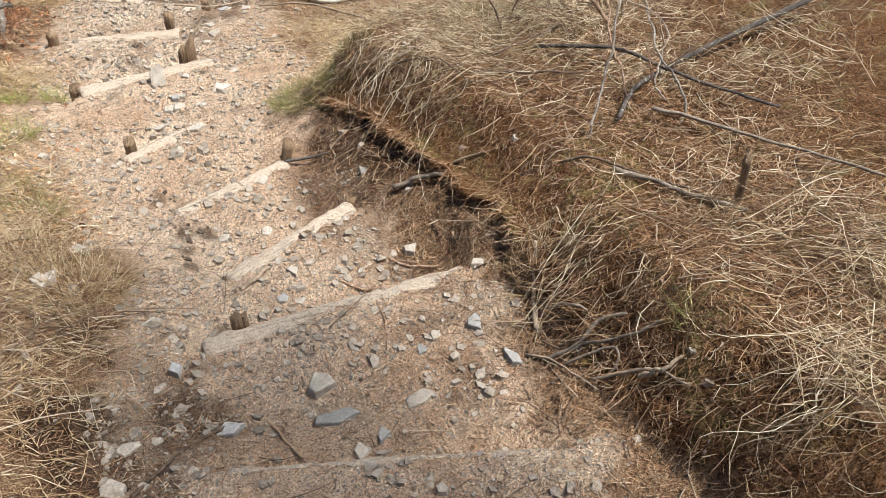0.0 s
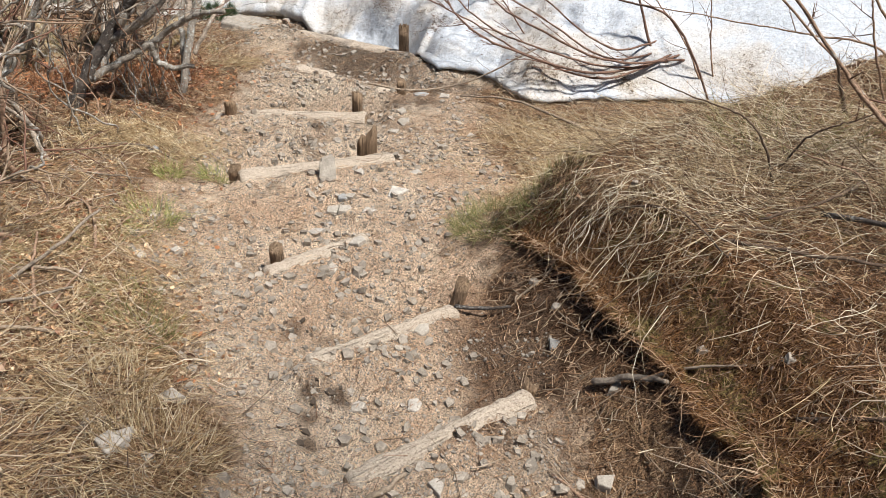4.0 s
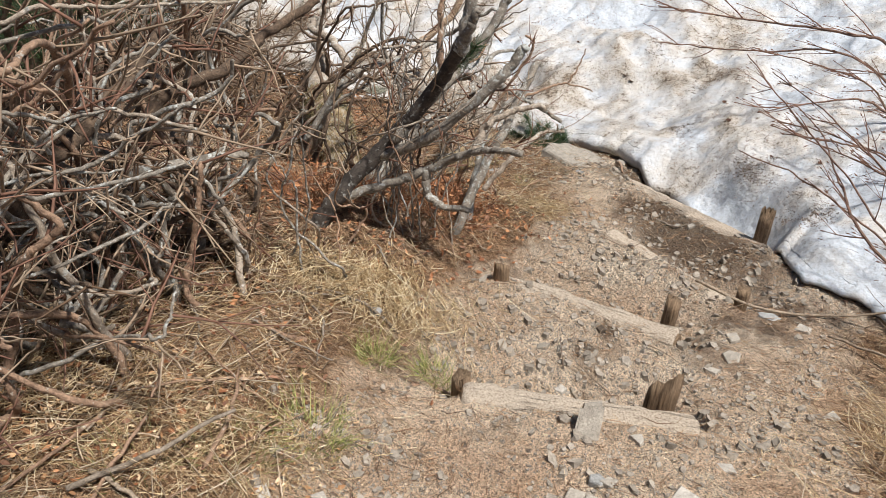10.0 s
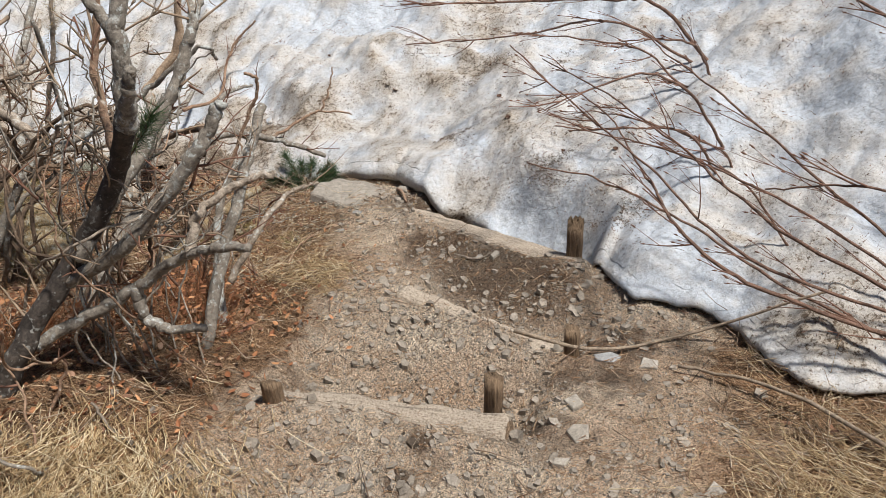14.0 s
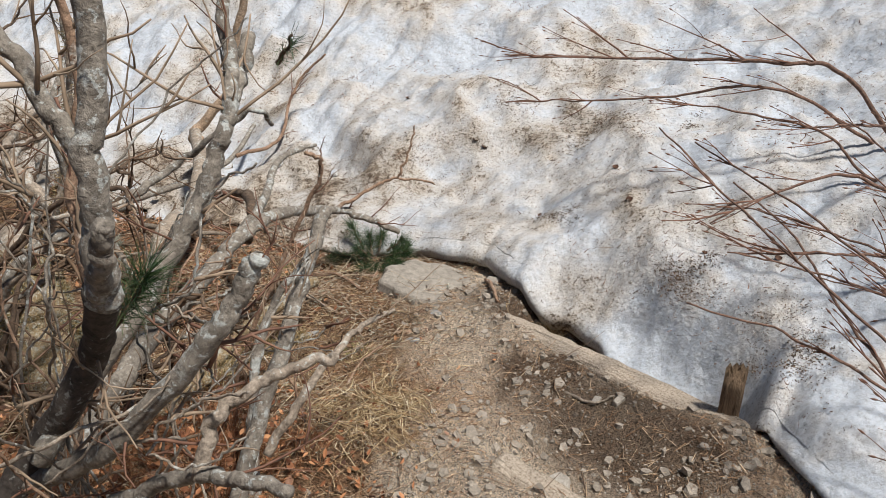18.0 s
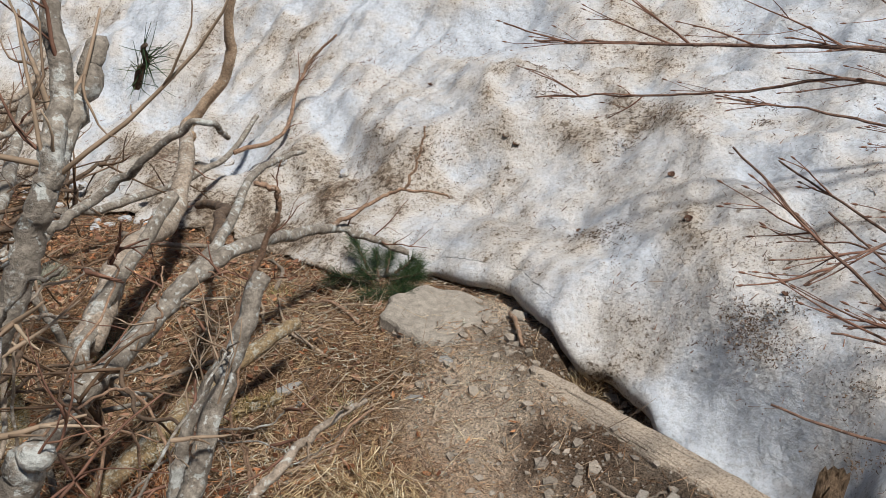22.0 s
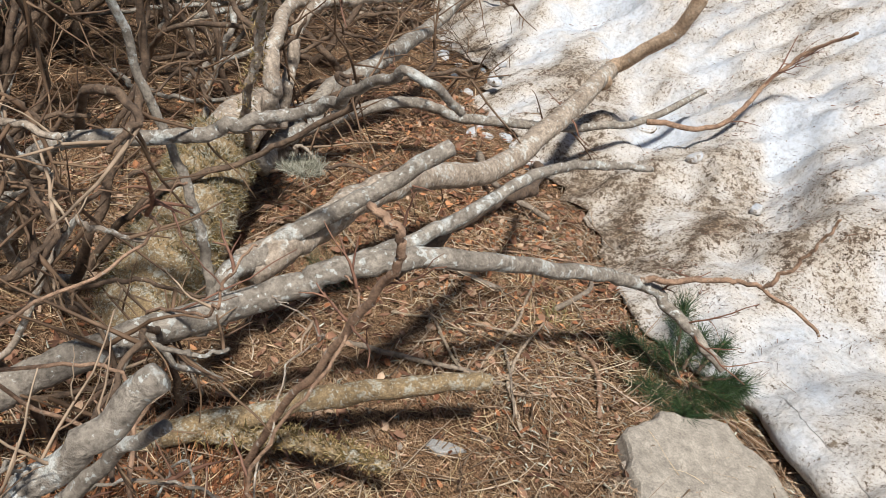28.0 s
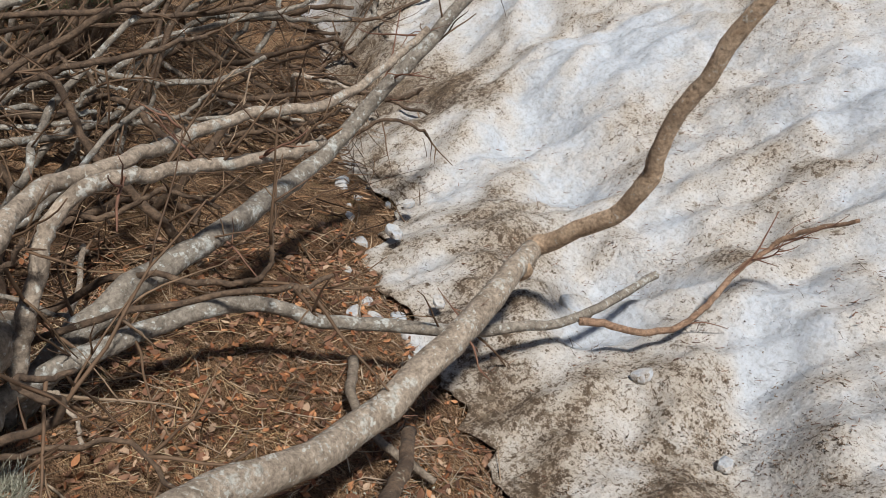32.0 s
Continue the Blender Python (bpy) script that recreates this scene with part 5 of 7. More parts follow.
AL.append(grown(alder, "limb", [(-0.56, 4.96, 0.22), (-0.52, 4.93, 0.31), (-0.495, 4.92, 0.37)], 0.018, 0.015, BARK_GREY, 5))
AL.append(grown(alder, "limb", [(-1.02, 4.95, -0.50), (-0.84, 5.00, -0.42), (-0.70, 5.03, -0.35), (-0.52, 4.99, -0.22), (-0.42, 4.94, -0.16), (-0.30, 4.90, -0.125)], 0.020, 0.012, BARK_GREY, 6, label="pale crooked low limb"))
AL.append(grown(alder, "limb", [(-0.50, 4.98, -0.21), (-0.46, 5.04, -0.10), (-0.36, 5.09, -0.05), (-0.257, 5.126, -0.03)], 0.016, 0.009, BARK_PALE, 7))
AL.append(grown(alder, "limb", [(-0.70, 5.03, -0.35), (-0.69, 5.00, -0.44), (-0.62, 4.98, -0.47), (-0.50, 4.97, -0.46)], 0.020, 0.012, BARK_GREY, 8))
AL.append(grown(alder, "limb", [(-0.54, 5.0, 0.40), (-0.62, 5.05, 0.55), (-0.75, 5.10, 0.70), (-0.80, 5.1, 0.95)], 0.016, 0.008, BARK_GREY, 9))
AL.append(grown(alder, "limb", [(-0.66, 5.06, 0.02), (-0.72, 5.2, 0.2), (-0.70, 5.3, 0.45), (-0.74, 5.35, 0.8)], 0.014, 0.007, BARK_RED, 10))
rg = random.Random(31)
twigs(alder, AL[:2] + AL[8:10], rg, 9, 0.30, 0.0045, TWIG, bias=(-0.15, 0.1, 0.25))
twigs(alder, [AL[1], AL[3], AL[5], AL[9]], rg, 4, 0.22, 0.003, TWIG_RED, bias=(0, 0.1, 0.3))

# the limb that rises beside the trail's end
arm = thing("birch_shrub", "grey lichen covered birch limb rising from brown litter", "shrub", at=(-0.60, 5.33, on_land(-0.60, 5.33)))
AR = [grown(arm, "limb", [(-0.66, 5.18, -0.86), (-0.56, 5.42, -0.50), (-0.50, 5.56, -0.32), (-0.475, 5.68, -0.23), (-0.45, 5.80, -0.15)], 0.022, 0.017, BARK_GREY, 11, label="lichen white limb with a broken end"),
      grown(arm, "limb", [(-0.62, 5.36, -0.85), (-0.64, 5.55, -0.62), (-0.62, 5.70, -0.44), (-0.52, 5.80, -0.30)], 0.020, 0.009, BARK_GREY, 12),
      grown(arm, "limb", [(-0.56, 5.40, -0.62), (-0.44, 5.52, -0.45), (-0.36, 5.66, -0.42), (-0.30, 5.82, -0.48)], 0.013, 0.006, BARK_PALE, 13)]
twigs(arm, AR, rg, 5, 0.2, 0.003, TWIG, bias=(0, 0, 0.25))

# the thin hooked stem in front of the old tree
hook = thing("sapling", "thin brown hooked stem rising from needle litter", "shrub", "slender stems", at=(-0.92, 5.98, on_land(-0.92, 5.98)))
HK = [grown(hook, "stem", [(-0.92, 5.98, on_land(-0.92, 5.98) - 0.04), (-0.84, 6.03, -0.82), (-0.68, 6.12, -0.50), (-0.57, 6.165, -0.28), (-0.552, 6.162, -0.20), (-0.59, 6.14, -0.17)], 0.0085, 0.006, BARK_RED, 131, 8)]
twigs(hook, HK, rg, 4, 0.14, 0.003, TWIG_RED, bias=(0, 0, 0.3))

# the mossy trunk at the snow, with its long bent limbs
old = thing("old_alder", "old leaning alder with mossy trunk and long bent grey limbs", "tree", at=(-1.50, 5.86, on_land(-1.50, 5.86)))
OL = []
OL.append(grown(old, "trunk", [(-1.50, 5.86, -1.22), (-1.60, 6.05, -1.08), (-1.72, 6.25, -0.94), (-1.84, 6.41, -0.86)], 0.155, 0.115, MOSS, 14, 20, 0.012, "trunk base grown over with moss and lichen", 0.13))
grown(old, "limb", [(-1.74, 6.30, -0.92), (-1.86, 6.44, -0.85), (-1.95, 6.58, -0.83), (-2.04, 6.68, -0.88)], 0.108, 0.055, BARK_PALE, 141, 14, 0.006, "smooth pale upper trunk", 0.05)
OL.append(grown(old, "limb", [(-1.20, 5.35, -0.86), (-1.08, 5.58, -0.66), (-1.03, 5.83, -0.61), (-0.95, 6.16, -0.60), (-0.91, 6.28, -0.575), (-0.82, 6.48, -0.60), (-0.80, 6.76, -0.76), (-0.775, 7.03, -0.92), (-0.66, 7.08, -0.99), (-0.52, 7.10, -1.07)], 0.036, 0.012, BARK_GREY, 15, 12, label="long arching grey limb"))
OL.append(grown(old, "limb", [(-1.20, 6.05, -0.84), (-1.20, 6.14, -0.745), (-1.25, 6.30, -0.745), (-1.22, 6.50, -0.69), (-1.17, 6.74, -0.61)], 0.026, 0.021, BARK_GREY, 16, label="lichen spotted limb cut off square"))
OL.append(grown(old, "limb", [(-1.235, 6.20, -0.765), (-1.27, 6.36, -0.775), (-1.34, 6.58, -0.80), (-1.39, 6.80, -0.85), (-1.48, 7.17, -1.02), (-1.62, 7.63, -1.03), (-1.80, 8.04, -1.08)], 0.046, 0.033, BARK_PALE, 17, 12, label="thick pale limb bent up over the snow"))
grown(old, "limb", [(-1.74, 7.93, -1.075), (-1.80, 8.04, -1.08), (-1.57, 8.13, -0.83), (-1.49, 8.15, -0.52), (-1.35, 8.20, -0.15)], 0.034, 0.019, BARK_ORANGE, 117, 12, label="orange brown upper limb")
OL.append(grown(old, "limb", [(-2.05, 6.62, -1.12), (-2.12, 6.92, -0.97), (-2.30, 7.34, -1.00), (-2.56, 7.78, -1.06), (-2.57, 8.09, -0.86), (-2.50, 8.45, -0.50)], 0.042, 0.020, BARK_GREY, 18, 12))
OL.append(grown(old, "limb", [(-1.80, 6.52, -0.92), (-1.96, 6.69, -0.96), (-2.03, 7.18, -1.04), (-1.89, 7.48, -1.16), (-1.65, 7.98, -1.235), (-1.59, 8.39, -1.20)], 0.030, 0.012, BARK_GREY, 19))
OL.append(grown(old, "limb", [(-1.60, 8.06, -1.23), (-1.42, 8.27, -1.235), (-1.40, 8.50, -1.12), (-1.34, 8.62, -1.0), (-1.18, 8.66, -0.86)], 0.012, 0.006, BARK_RED, 20))
OL.append(grown(old, "limb", [(-1.936, 6.662, -0.906), (-1.984, 6.732, -0.782), (-2.032, 6.799, -0.676), (-2.070, 6.905, -0.611), (-2.116, 7.058, -0.649), (-2.139, 7.233, -0.693), (-2.134, 7.449, -0.725), (-2.144, 7.544, -0.722)], 0.022, 0.014, BARK_PALE, 21, label="pale limb with a torn orange end"))
OL.append(grown(old, "limb", [(-1.733, 6.534, -0.747), (-1.749, 6.565, -0.646), (-1.884, 6.658, -0.579), (-2.098, 6.832, -0.601), (-2.174, 6.991, -0.636), (-2.247, 7.169, -0.668), (-2.297, 7.394, -0.680), (-2.289, 7.649, -0.708), (-2.303, 7.876, -0.646), (-2.328, 8.030, -0.585)], 0.027, 0.011, BARK_PALE, 22, 12, label="pale grey limb bent over in a bow"))
OL.append(grown(old, "limb", [(-0.92, 6.27, -0.58), (-0.88, 6.50, -0.56), (-0.92, 6.82, -0.575), (-0.88, 6.98, -0.61), (-0.84, 7.10, -0.65)], 0.019, 0.007, BARK_GREY, 23))
OL.append(grown(old, "limb", [(-0.775, 7.03, -0.92), (-0.64, 7.12, -0.87), (-0.516, 7.17, -0.84), (-0.36, 7.17, -0.86)], 0.009, 0.004, BARK_RED, 24))
OL.append(grown(old, "limb", [(-0.52, 7.17, -0.84), (-0.47, 7.22, -0.73), (-0.443, 7.27, -0.63)], 0.006, 0.003, BARK_RED, 25))
OL.append(grown(old, "limb", [(-1.20, 6.10, -0.76), (-1.24, 6.12, -0.55), (-1.32, 6.10, -0.30), (-1.30, 6.05, 0.10)], 0.012, 0.008, BARK_GREY, 26))
OL.append(grown(old, "limb", [(-1.10, 5.80, -0.95), (-0.98, 6.05, -0.92), (-0.86, 6.30, -0.90), (-0.74, 6.52, -0.92)], 0.030, 0.020, MOSS, 27, label="mossy dead limb lying on the litter"))
OL.append(grown(old, "limb", [(-1.03, 5.95, -0.95), (-0.86, 6.10, -0.93), (-0.70, 6.22, -0.93)], 0.024, 0.014, MOSS, 28))
OL.append(grown(old, "limb", [(-1.80, 6.48, -0.85), (-1.644, 6.44, -0.591), (-1.576, 6.464, -0.416), (-1.46, 6.481, -0.098), (-1.43, 6.50, 0.10)], 0.013, 0.009, BARK_PALE, 29))
HL = grown(old, "limb", [(-1.62, 5.75, -0.75), (-1.42, 5.90, -0.42), (-1.229, 6.13, -0.378), (-1.169, 6.225, -0.354), (-1.091, 6.354, -0.33), (-0.96, 6.36, -0.24), (-0.81, 6.38, -0.15), (-0.785, 6.46, -0.234)], 0.020, 0.007, BARK_GREY, 129, label="mossy lichen hung limb")
OL.append(grown(old, "limb", [(-0.93, 6.40, -0.66), (-0.95, 6.55, -0.64), (-1.05, 6.78, -0.72), (-1.13, 6.98, -0.82), (-1.28, 7.16, -0.93), (-1.42, 7.30, -1.03)], 0.022, 0.015, BARK_BROWN, 30))
def moss_on(parent, line, r0, r1, n, seed, material, long):
    g = np.random.default_rng(seed)
    k = g.integers(0, len(line) - 1, n)
    along = line[k + 1] - line[k]
    along /= np.linalg.norm(along, axis=1, keepdims=True)
    out = np.cross(along, g.normal(0, 1, (n, 3)))
    out /= np.linalg.norm(out, axis=1, keepdims=True)
    out[:, 2] = np.where(out[:, 2] < -0.2, -out[:, 2], out[:, 2])
    r = (r0 + (r1 - r0) * k / len(line))[:, None]
    roots = line[k] + along * g.random((n, 1)) * 0.02 + out * r * 0.92
    me = strands("moss", roots, out + g.normal(0, 0.7, (n, 3)), long * g.uniform(0.4, 1.2, n), g.uniform(0.0015, 0.0035, n), np.abs(g.normal(0, 1.2, n)), material, seed, 2)
    part("moss", me, parent)


moss_on(old, OL[0], 0.160, 0.120, 8500, 301, MOSS_HAIR, 0.026)
moss_on(old, OL[0], 0.160, 0.120, 5000, 302, LICHEN_HAIR, 0.022)
moss_on(old, OL[14], 0.030, 0.020, 700, 303, MOSS_HAIR, 0.02)
moss_on(old, OL[15], 0.024, 0.014, 500, 304, MOSS_HAIR, 0.02)
TORN = Vector((-2.144, 7.544, -0.722))
part("torn_end", solid("torn_end", join([tube_arrays(np.array(under(old, [TORN, TORN + Vector((0.02 + 0.008 * k, 0.03, 0.02 + 0.008 * k))])), np.array([0.006, 0.002]), 5) for k in range(4)]), NEEDLE), old, "torn orange splinters")
twigs(old, [OL[4], OL[7], OL[5]], rg, 5, 0.34, 0.0045, TWIG_DARK, bias=(0.1, 0.1, 0.12))
twigs(old, [OL[3], OL[6], OL[1]], rg, 5, 0.26, 0.0036, TWIG_RED, bias=(0.15, 0.1, 0.2))
twigs(old, [OL[7], OL[8], OL[4]], rg, 3, 0.4, 0.005, TWIG_RED, bias=(0.1, 0.0, 0.0), name="twig")


# shoots that the snow has pressed flat and let go again
def shoot(base, ctrl, r, seed, count=7, length=0.22):
    z = max(float(snow_at(base[0], base[1])), on_land(*base))
    t = thing("alder_shoot", "bare reddish brown alder shoot standing out of the snow", "shrub", "shoots in the snow", at=(base[0], base[1], z))
    line = grown(t, "stem", [(base[0], base[1], z - 0.05)] + ctrl, r * 0.85, r * 0.28, BARK_SHOOT, seed, 7, 0.01)
    g = random.Random(seed)
    back = np.array(ctrl[-1]) - np.array([base[0], base[1], z])
    back = back / np.linalg.norm(back)
    for made in twig_arrays(line, g, count, length, r * 0.34, 0.15, 0.95, tuple(back * 0.7), 2, 0.12, 0.45):
        tw = part("twig", solid("twig", join(made), TWIG_RED), t)
        for v, f in made:
            tip, pre = v[-1], v[-8]
            d = (tip - pre) / (np.linalg.norm(tip - pre) + 1e-9)
            part("bud", solid("bud", tube_arrays(np.array([tip - d * 0.004, tip + d * 0.004, tip + d * 0.014]), np.array([0.0016, 0.0030, 0.0008]), 5), TWIG_RED), tw)


shoot((2.25, 5.20), [(1.75, 5.00, -0.66), (1.35, 5.25, -0.62), (1.02, 5.60, -0.55), (0.75, 5.76, -0.47), (0.486, 5.84, -0.434)], 0.009, 51, 6, 0.2)
shoot((2.32, 5.28), [(1.82, 5.12, -0.60), (1.40, 5.45, -0.45), (1.10, 5.75, -0.40), (0.88, 5.93, -0.40), (0.60, 5.95, -0.34)], 0.008, 52)
shoot((1.39, 6.36), [(1.20, 6.33, -0.42), (1.00, 6.36, -0.33), (0.78, 6.25, -0.33), (0.572, 6.09, -0.343)], 0.009, 53, 8)
shoot((1.34, 6.24), [(1.15, 6.15, -0.50), (0.90, 6.10, -0.44), (0.66, 6.06, -0.42)], 0.008, 54, 8)
shoot((1.46, 6.95), [(1.30, 6.75, -0.38), (1.10, 6.60, -0.28), (0.92, 6.50, -0.24)], 0.009, 55, 8)
shoot((1.50, 7.15), [(1.20, 7.12, -0.32), (0.94, 7.10, -0.27), (0.55, 7.20, -0.30), (0.20, 7.25, -0.31), (-0.06, 7.26, -0.31)], 0.012, 56, 12, 0.3)
shoot((1.45, 7.20), [(1.00, 7.20, -0.42), (0.60, 7.30, -0.50), (0.25, 7.38, -0.56), (-0.07, 7.41, -0.58)], 0.009, 57, 8, 0.24)
shoot((2.20, 5.30), [(1.80, 5.10, -0.52), (1.42, 5.30, -0.30), (1.22, 5.60, -0.18), (1.05, 5.95, -0.12), (0.95, 6.3, -0.12)], 0.008, 58, 8, 0.25)
shoot((1.44, 5.60), [(1.25, 5.75, -0.48), (1.0, 5.85, -0.40), (0.82, 5.9, -0.38)], 0.006, 59, 6, 0.16)
shoot((2.1, 5.2), [(1.9, 5.5, -0.1), (1.6, 6.0, 0.1), (1.3, 6.5, 0.15), (1.0, 6.9, 0.12)], 0.010, 60, 10, 0.3)
shoot((2.2, 4.3), [(1.9, 4.5, -0.10), (1.6, 4.65, 0.0), (1.3, 4.85, 0.02), (1.05, 5.0, -0.05)], 0.008, 61, 8, 0.25)


shoot((2.38, 5.22), [(1.85, 5.04, -0.62), (1.40, 5.12, -0.52), (1.09, 5.27, -0.43), (0.90, 5.65, -0.36), (0.64, 6.05, -0.27), (0.45, 6.40, -0.20)], 0.009, 62, 9, 0.24)
shoot((2.28, 5.14), [(1.75, 5.02, -0.55), (1.277, 5.16, -0.362), (1.10, 5.50, -0.33), (1.01, 5.76, -0.33), (0.80, 6.20, -0.32), (0.60, 6.60, -0.35)], 0.009, 63, 10, 0.24)
shoot((2.18, 5.16), [(1.68, 5.00, -0.62), (1.15, 5.15, -0.50), (0.953, 5.37, -0.433), (0.93, 5.65, -0.46), (0.91, 5.91, -0.487), (0.87, 6.30, -0.50), (0.75, 6.60, -0.50)], 0.010, 64, 9, 0.22)
shoot((1.51, 6.86), [(1.30, 6.85, -0.62), (1.10, 6.88, -0.45), (0.80, 7.00, -0.42), (0.50, 7.10, -0.42)], 0.009, 65, 9, 0.22)
shoot((1.40, 6.25), [(1.33, 6.26, -0.642), (1.10, 6.42, -0.60), (0.868, 6.64, -0.638), (0.70, 6.75, -0.68)], 0.007, 66, 7, 0.2)


# the thicket beside the upper trail
def thicket_stem(parent, g, base, tip, r, seed, dark=False):
    z = on_land(*base)
    mid = ((base[0] * 0.6 + tip[0] * 0.4) + g.uniform(-0.2, 0.12), base[1] * 0.55 + tip[1] * 0.45 + g.uniform(-0.2, 0.2), z + (tip[2] - z) * g.uniform(0.45, 0.75))
    q = (mid[0] * 0.5 + tip[0] * 0.5 + g.uniform(-0.12, 0.12), mid[1] * 0.5 + tip[1] * 0.5 + g.uniform(-0.12, 0.12), mid[2] * 0.4 + tip[2] * 0.6 + g.uniform(-0.1, 0.12))
    low = (base[0] * 0.75 + mid[0] * 0.25 + g.uniform(-0.1, 0.1), base[1] * 0.5 + mid[1] * 0.5 + g.uniform(-0.1, 0.1), z * 0.55 + mid[2] * 0.45 + g.uniform(-0.06, 0.06))
    high = tuple(0.5 * (a + b) + g.uniform(-0.06, 0.06) for a, b in zip(q, tip))
    pale = g.random()
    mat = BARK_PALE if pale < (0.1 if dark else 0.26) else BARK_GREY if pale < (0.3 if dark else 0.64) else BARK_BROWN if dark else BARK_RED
    return limb(parent, "stem", under(parent, [(base[0], base[1], z - 0.04), low, mid, q, high, tip]), r, r * 0.4, mat, seed, 7, 0.014, knots=0.15)


def thicket(name, label, cx, cy, n, rx, ry, tips, seed, count=5, length=0.30, rmax=0.013, group="thicket shrubs", dark=False):
    g = random.Random(seed)
    t = thing(name, label, "shrub", group, at=(cx, cy, on_land(cx, cy)))
    lines = []
    for k in range(n):
        a = g.uniform(0, 6.28)
        base = (cx + rx * math.cos(a) * g.random(), cy + ry * math.sin(a) * g.random())
        x0, x1, y0, y1, z0, z1 = tips
        tip = (g.uniform(x0, x1), g.uniform(y0, y1), g.uniform(z0, z1))
        lines.append(thicket_stem(t, g, base, tip, g.uniform(0.5, 1.0) * rmax * (1.4 if dark else 1.0), seed * 7 + k, dark))
    for line in lines:
        for made in twig_arrays(line, g, count, length, 0.0045, 0.12, 1.0, (0.05, 0, 0.05), 2, 0.22):
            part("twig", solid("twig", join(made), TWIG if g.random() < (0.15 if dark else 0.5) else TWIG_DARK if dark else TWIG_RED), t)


GREY_BUSH = "leafless thicket shrub with tangled grey and reddish stems"
thicket("thicket_shrub", GREY_BUSH, -1.55, 3.75, 12, 0.45, 0.45, (-1.9, -0.72, 2.7, 3.6, -0.1, 0.8), 71, rmax=0.017)
thicket("thicket_shrub", GREY_BUSH, -1.35, 3.55, 16, 0.35, 0.5, (-1.7, -0.80, 2.9, 3.9, -0.2, 0.5), 171, 6, 0.3, 0.016)
thicket("thicket_shrub", GREY_BUSH, -1.35, 4.1, 17, 0.35, 0.5, (-1.7, -0.95, 3.5, 4.5, -0.25, 0.4), 172, 6, 0.3, 0.015)
thicket("thicket_shrub", GREY_BUSH, -1.65, 4.25, 13, 0.5, 0.4, (-1.9, -0.95, 3.3, 4.3, -0.1, 0.8), 72, rmax=0.017)
thicket("thicket_shrub", GREY_BUSH, -2.2, 4.3, 12, 0.6, 0.6, (-2.6, -1.3, 3.6, 5.0, 0.2, 1.2), 73)
thicket("thicket_shrub", GREY_BUSH, -1.75, 4.9, 11, 0.5, 0.4, (-2.1, -1.1, 4.2, 5.2, -0.1, 0.8), 74)
thicket("thicket_shrub", GREY_BUSH, -1.5, 3.2, 9, 0.4, 0.4, (-1.7, -0.80, 2.4, 3.2, -0.1, 0.55), 75, rmax=0.015)
thicket("thicket_shrub", GREY_BUSH, -2.5, 5.3, 12, 0.7, 0.6, (-2.9, -1.5, 4.8, 6.2, -0.1, 1.0), 76)
thicket("thicket_shrub", GREY_BUSH, -1.25, 2.75, 6, 0.3, 0.3, (-1.5, -0.72, 2.1, 2.9, 0.0, 0.45), 77, 6, 0.25, 0.010)
thicket("thicket_shrub", GREY_BUSH, -1.6, 2.95, 14, 0.35, 0.4, (-1.25, -0.78, 3.5, 4.3, 0.05, 0.8), 173, 4, 0.3, 0.012)
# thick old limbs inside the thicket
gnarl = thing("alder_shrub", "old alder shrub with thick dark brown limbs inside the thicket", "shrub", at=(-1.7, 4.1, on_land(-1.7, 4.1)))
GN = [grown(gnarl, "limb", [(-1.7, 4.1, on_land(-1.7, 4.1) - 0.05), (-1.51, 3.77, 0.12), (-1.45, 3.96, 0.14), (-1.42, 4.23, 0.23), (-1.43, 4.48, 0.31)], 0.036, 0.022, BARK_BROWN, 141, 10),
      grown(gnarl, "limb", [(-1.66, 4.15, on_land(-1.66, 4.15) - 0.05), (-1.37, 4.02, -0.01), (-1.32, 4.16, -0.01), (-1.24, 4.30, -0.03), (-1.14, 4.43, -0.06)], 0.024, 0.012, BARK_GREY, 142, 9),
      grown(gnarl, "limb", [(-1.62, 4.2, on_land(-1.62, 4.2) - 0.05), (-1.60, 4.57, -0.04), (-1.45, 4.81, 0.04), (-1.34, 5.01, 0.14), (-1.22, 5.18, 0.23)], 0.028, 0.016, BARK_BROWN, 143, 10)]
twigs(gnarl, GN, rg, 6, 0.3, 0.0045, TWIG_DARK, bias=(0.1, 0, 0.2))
# shrubs added with darker stem colours to stand in for shade inside the thicket
DARK_BUSH = "leafless thicket shrub with brown stems darkened for inner shade"
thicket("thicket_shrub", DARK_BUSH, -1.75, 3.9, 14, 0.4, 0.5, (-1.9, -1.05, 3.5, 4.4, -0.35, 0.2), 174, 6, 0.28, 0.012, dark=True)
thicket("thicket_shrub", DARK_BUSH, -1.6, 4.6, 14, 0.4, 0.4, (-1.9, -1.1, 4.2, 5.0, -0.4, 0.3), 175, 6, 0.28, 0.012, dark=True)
thicket("sapling", "slender upright bare stems rising through needle litter", -0.85, 5.12, 20, 0.35, 0.2, (-1.15, -0.35, 4.9, 5.6, -0.2, 0.55), 78, 3, 0.16, 0.006, "slender stems")
thicket("sapling", "slender upright bare stems rising through needle litter", -0.95, 4.55, 7, 0.25, 0.25, (-1.2, -0.75, 4.3, 4.8, -0.2, 0.35), 79, 3, 0.14, 0.006, "slender stems")
CREEP = "low creeping shrub with brown stems pressed flat by snow"
thicket("creeping_shrub", CREEP, -2.6, 6.5, 10, 0.8, 0.6, (-2.8, -1.7, 6.5, 7.5, -1.1, -0.4), 81, 6, 0.32, 0.014, "creeping shrubs", True)
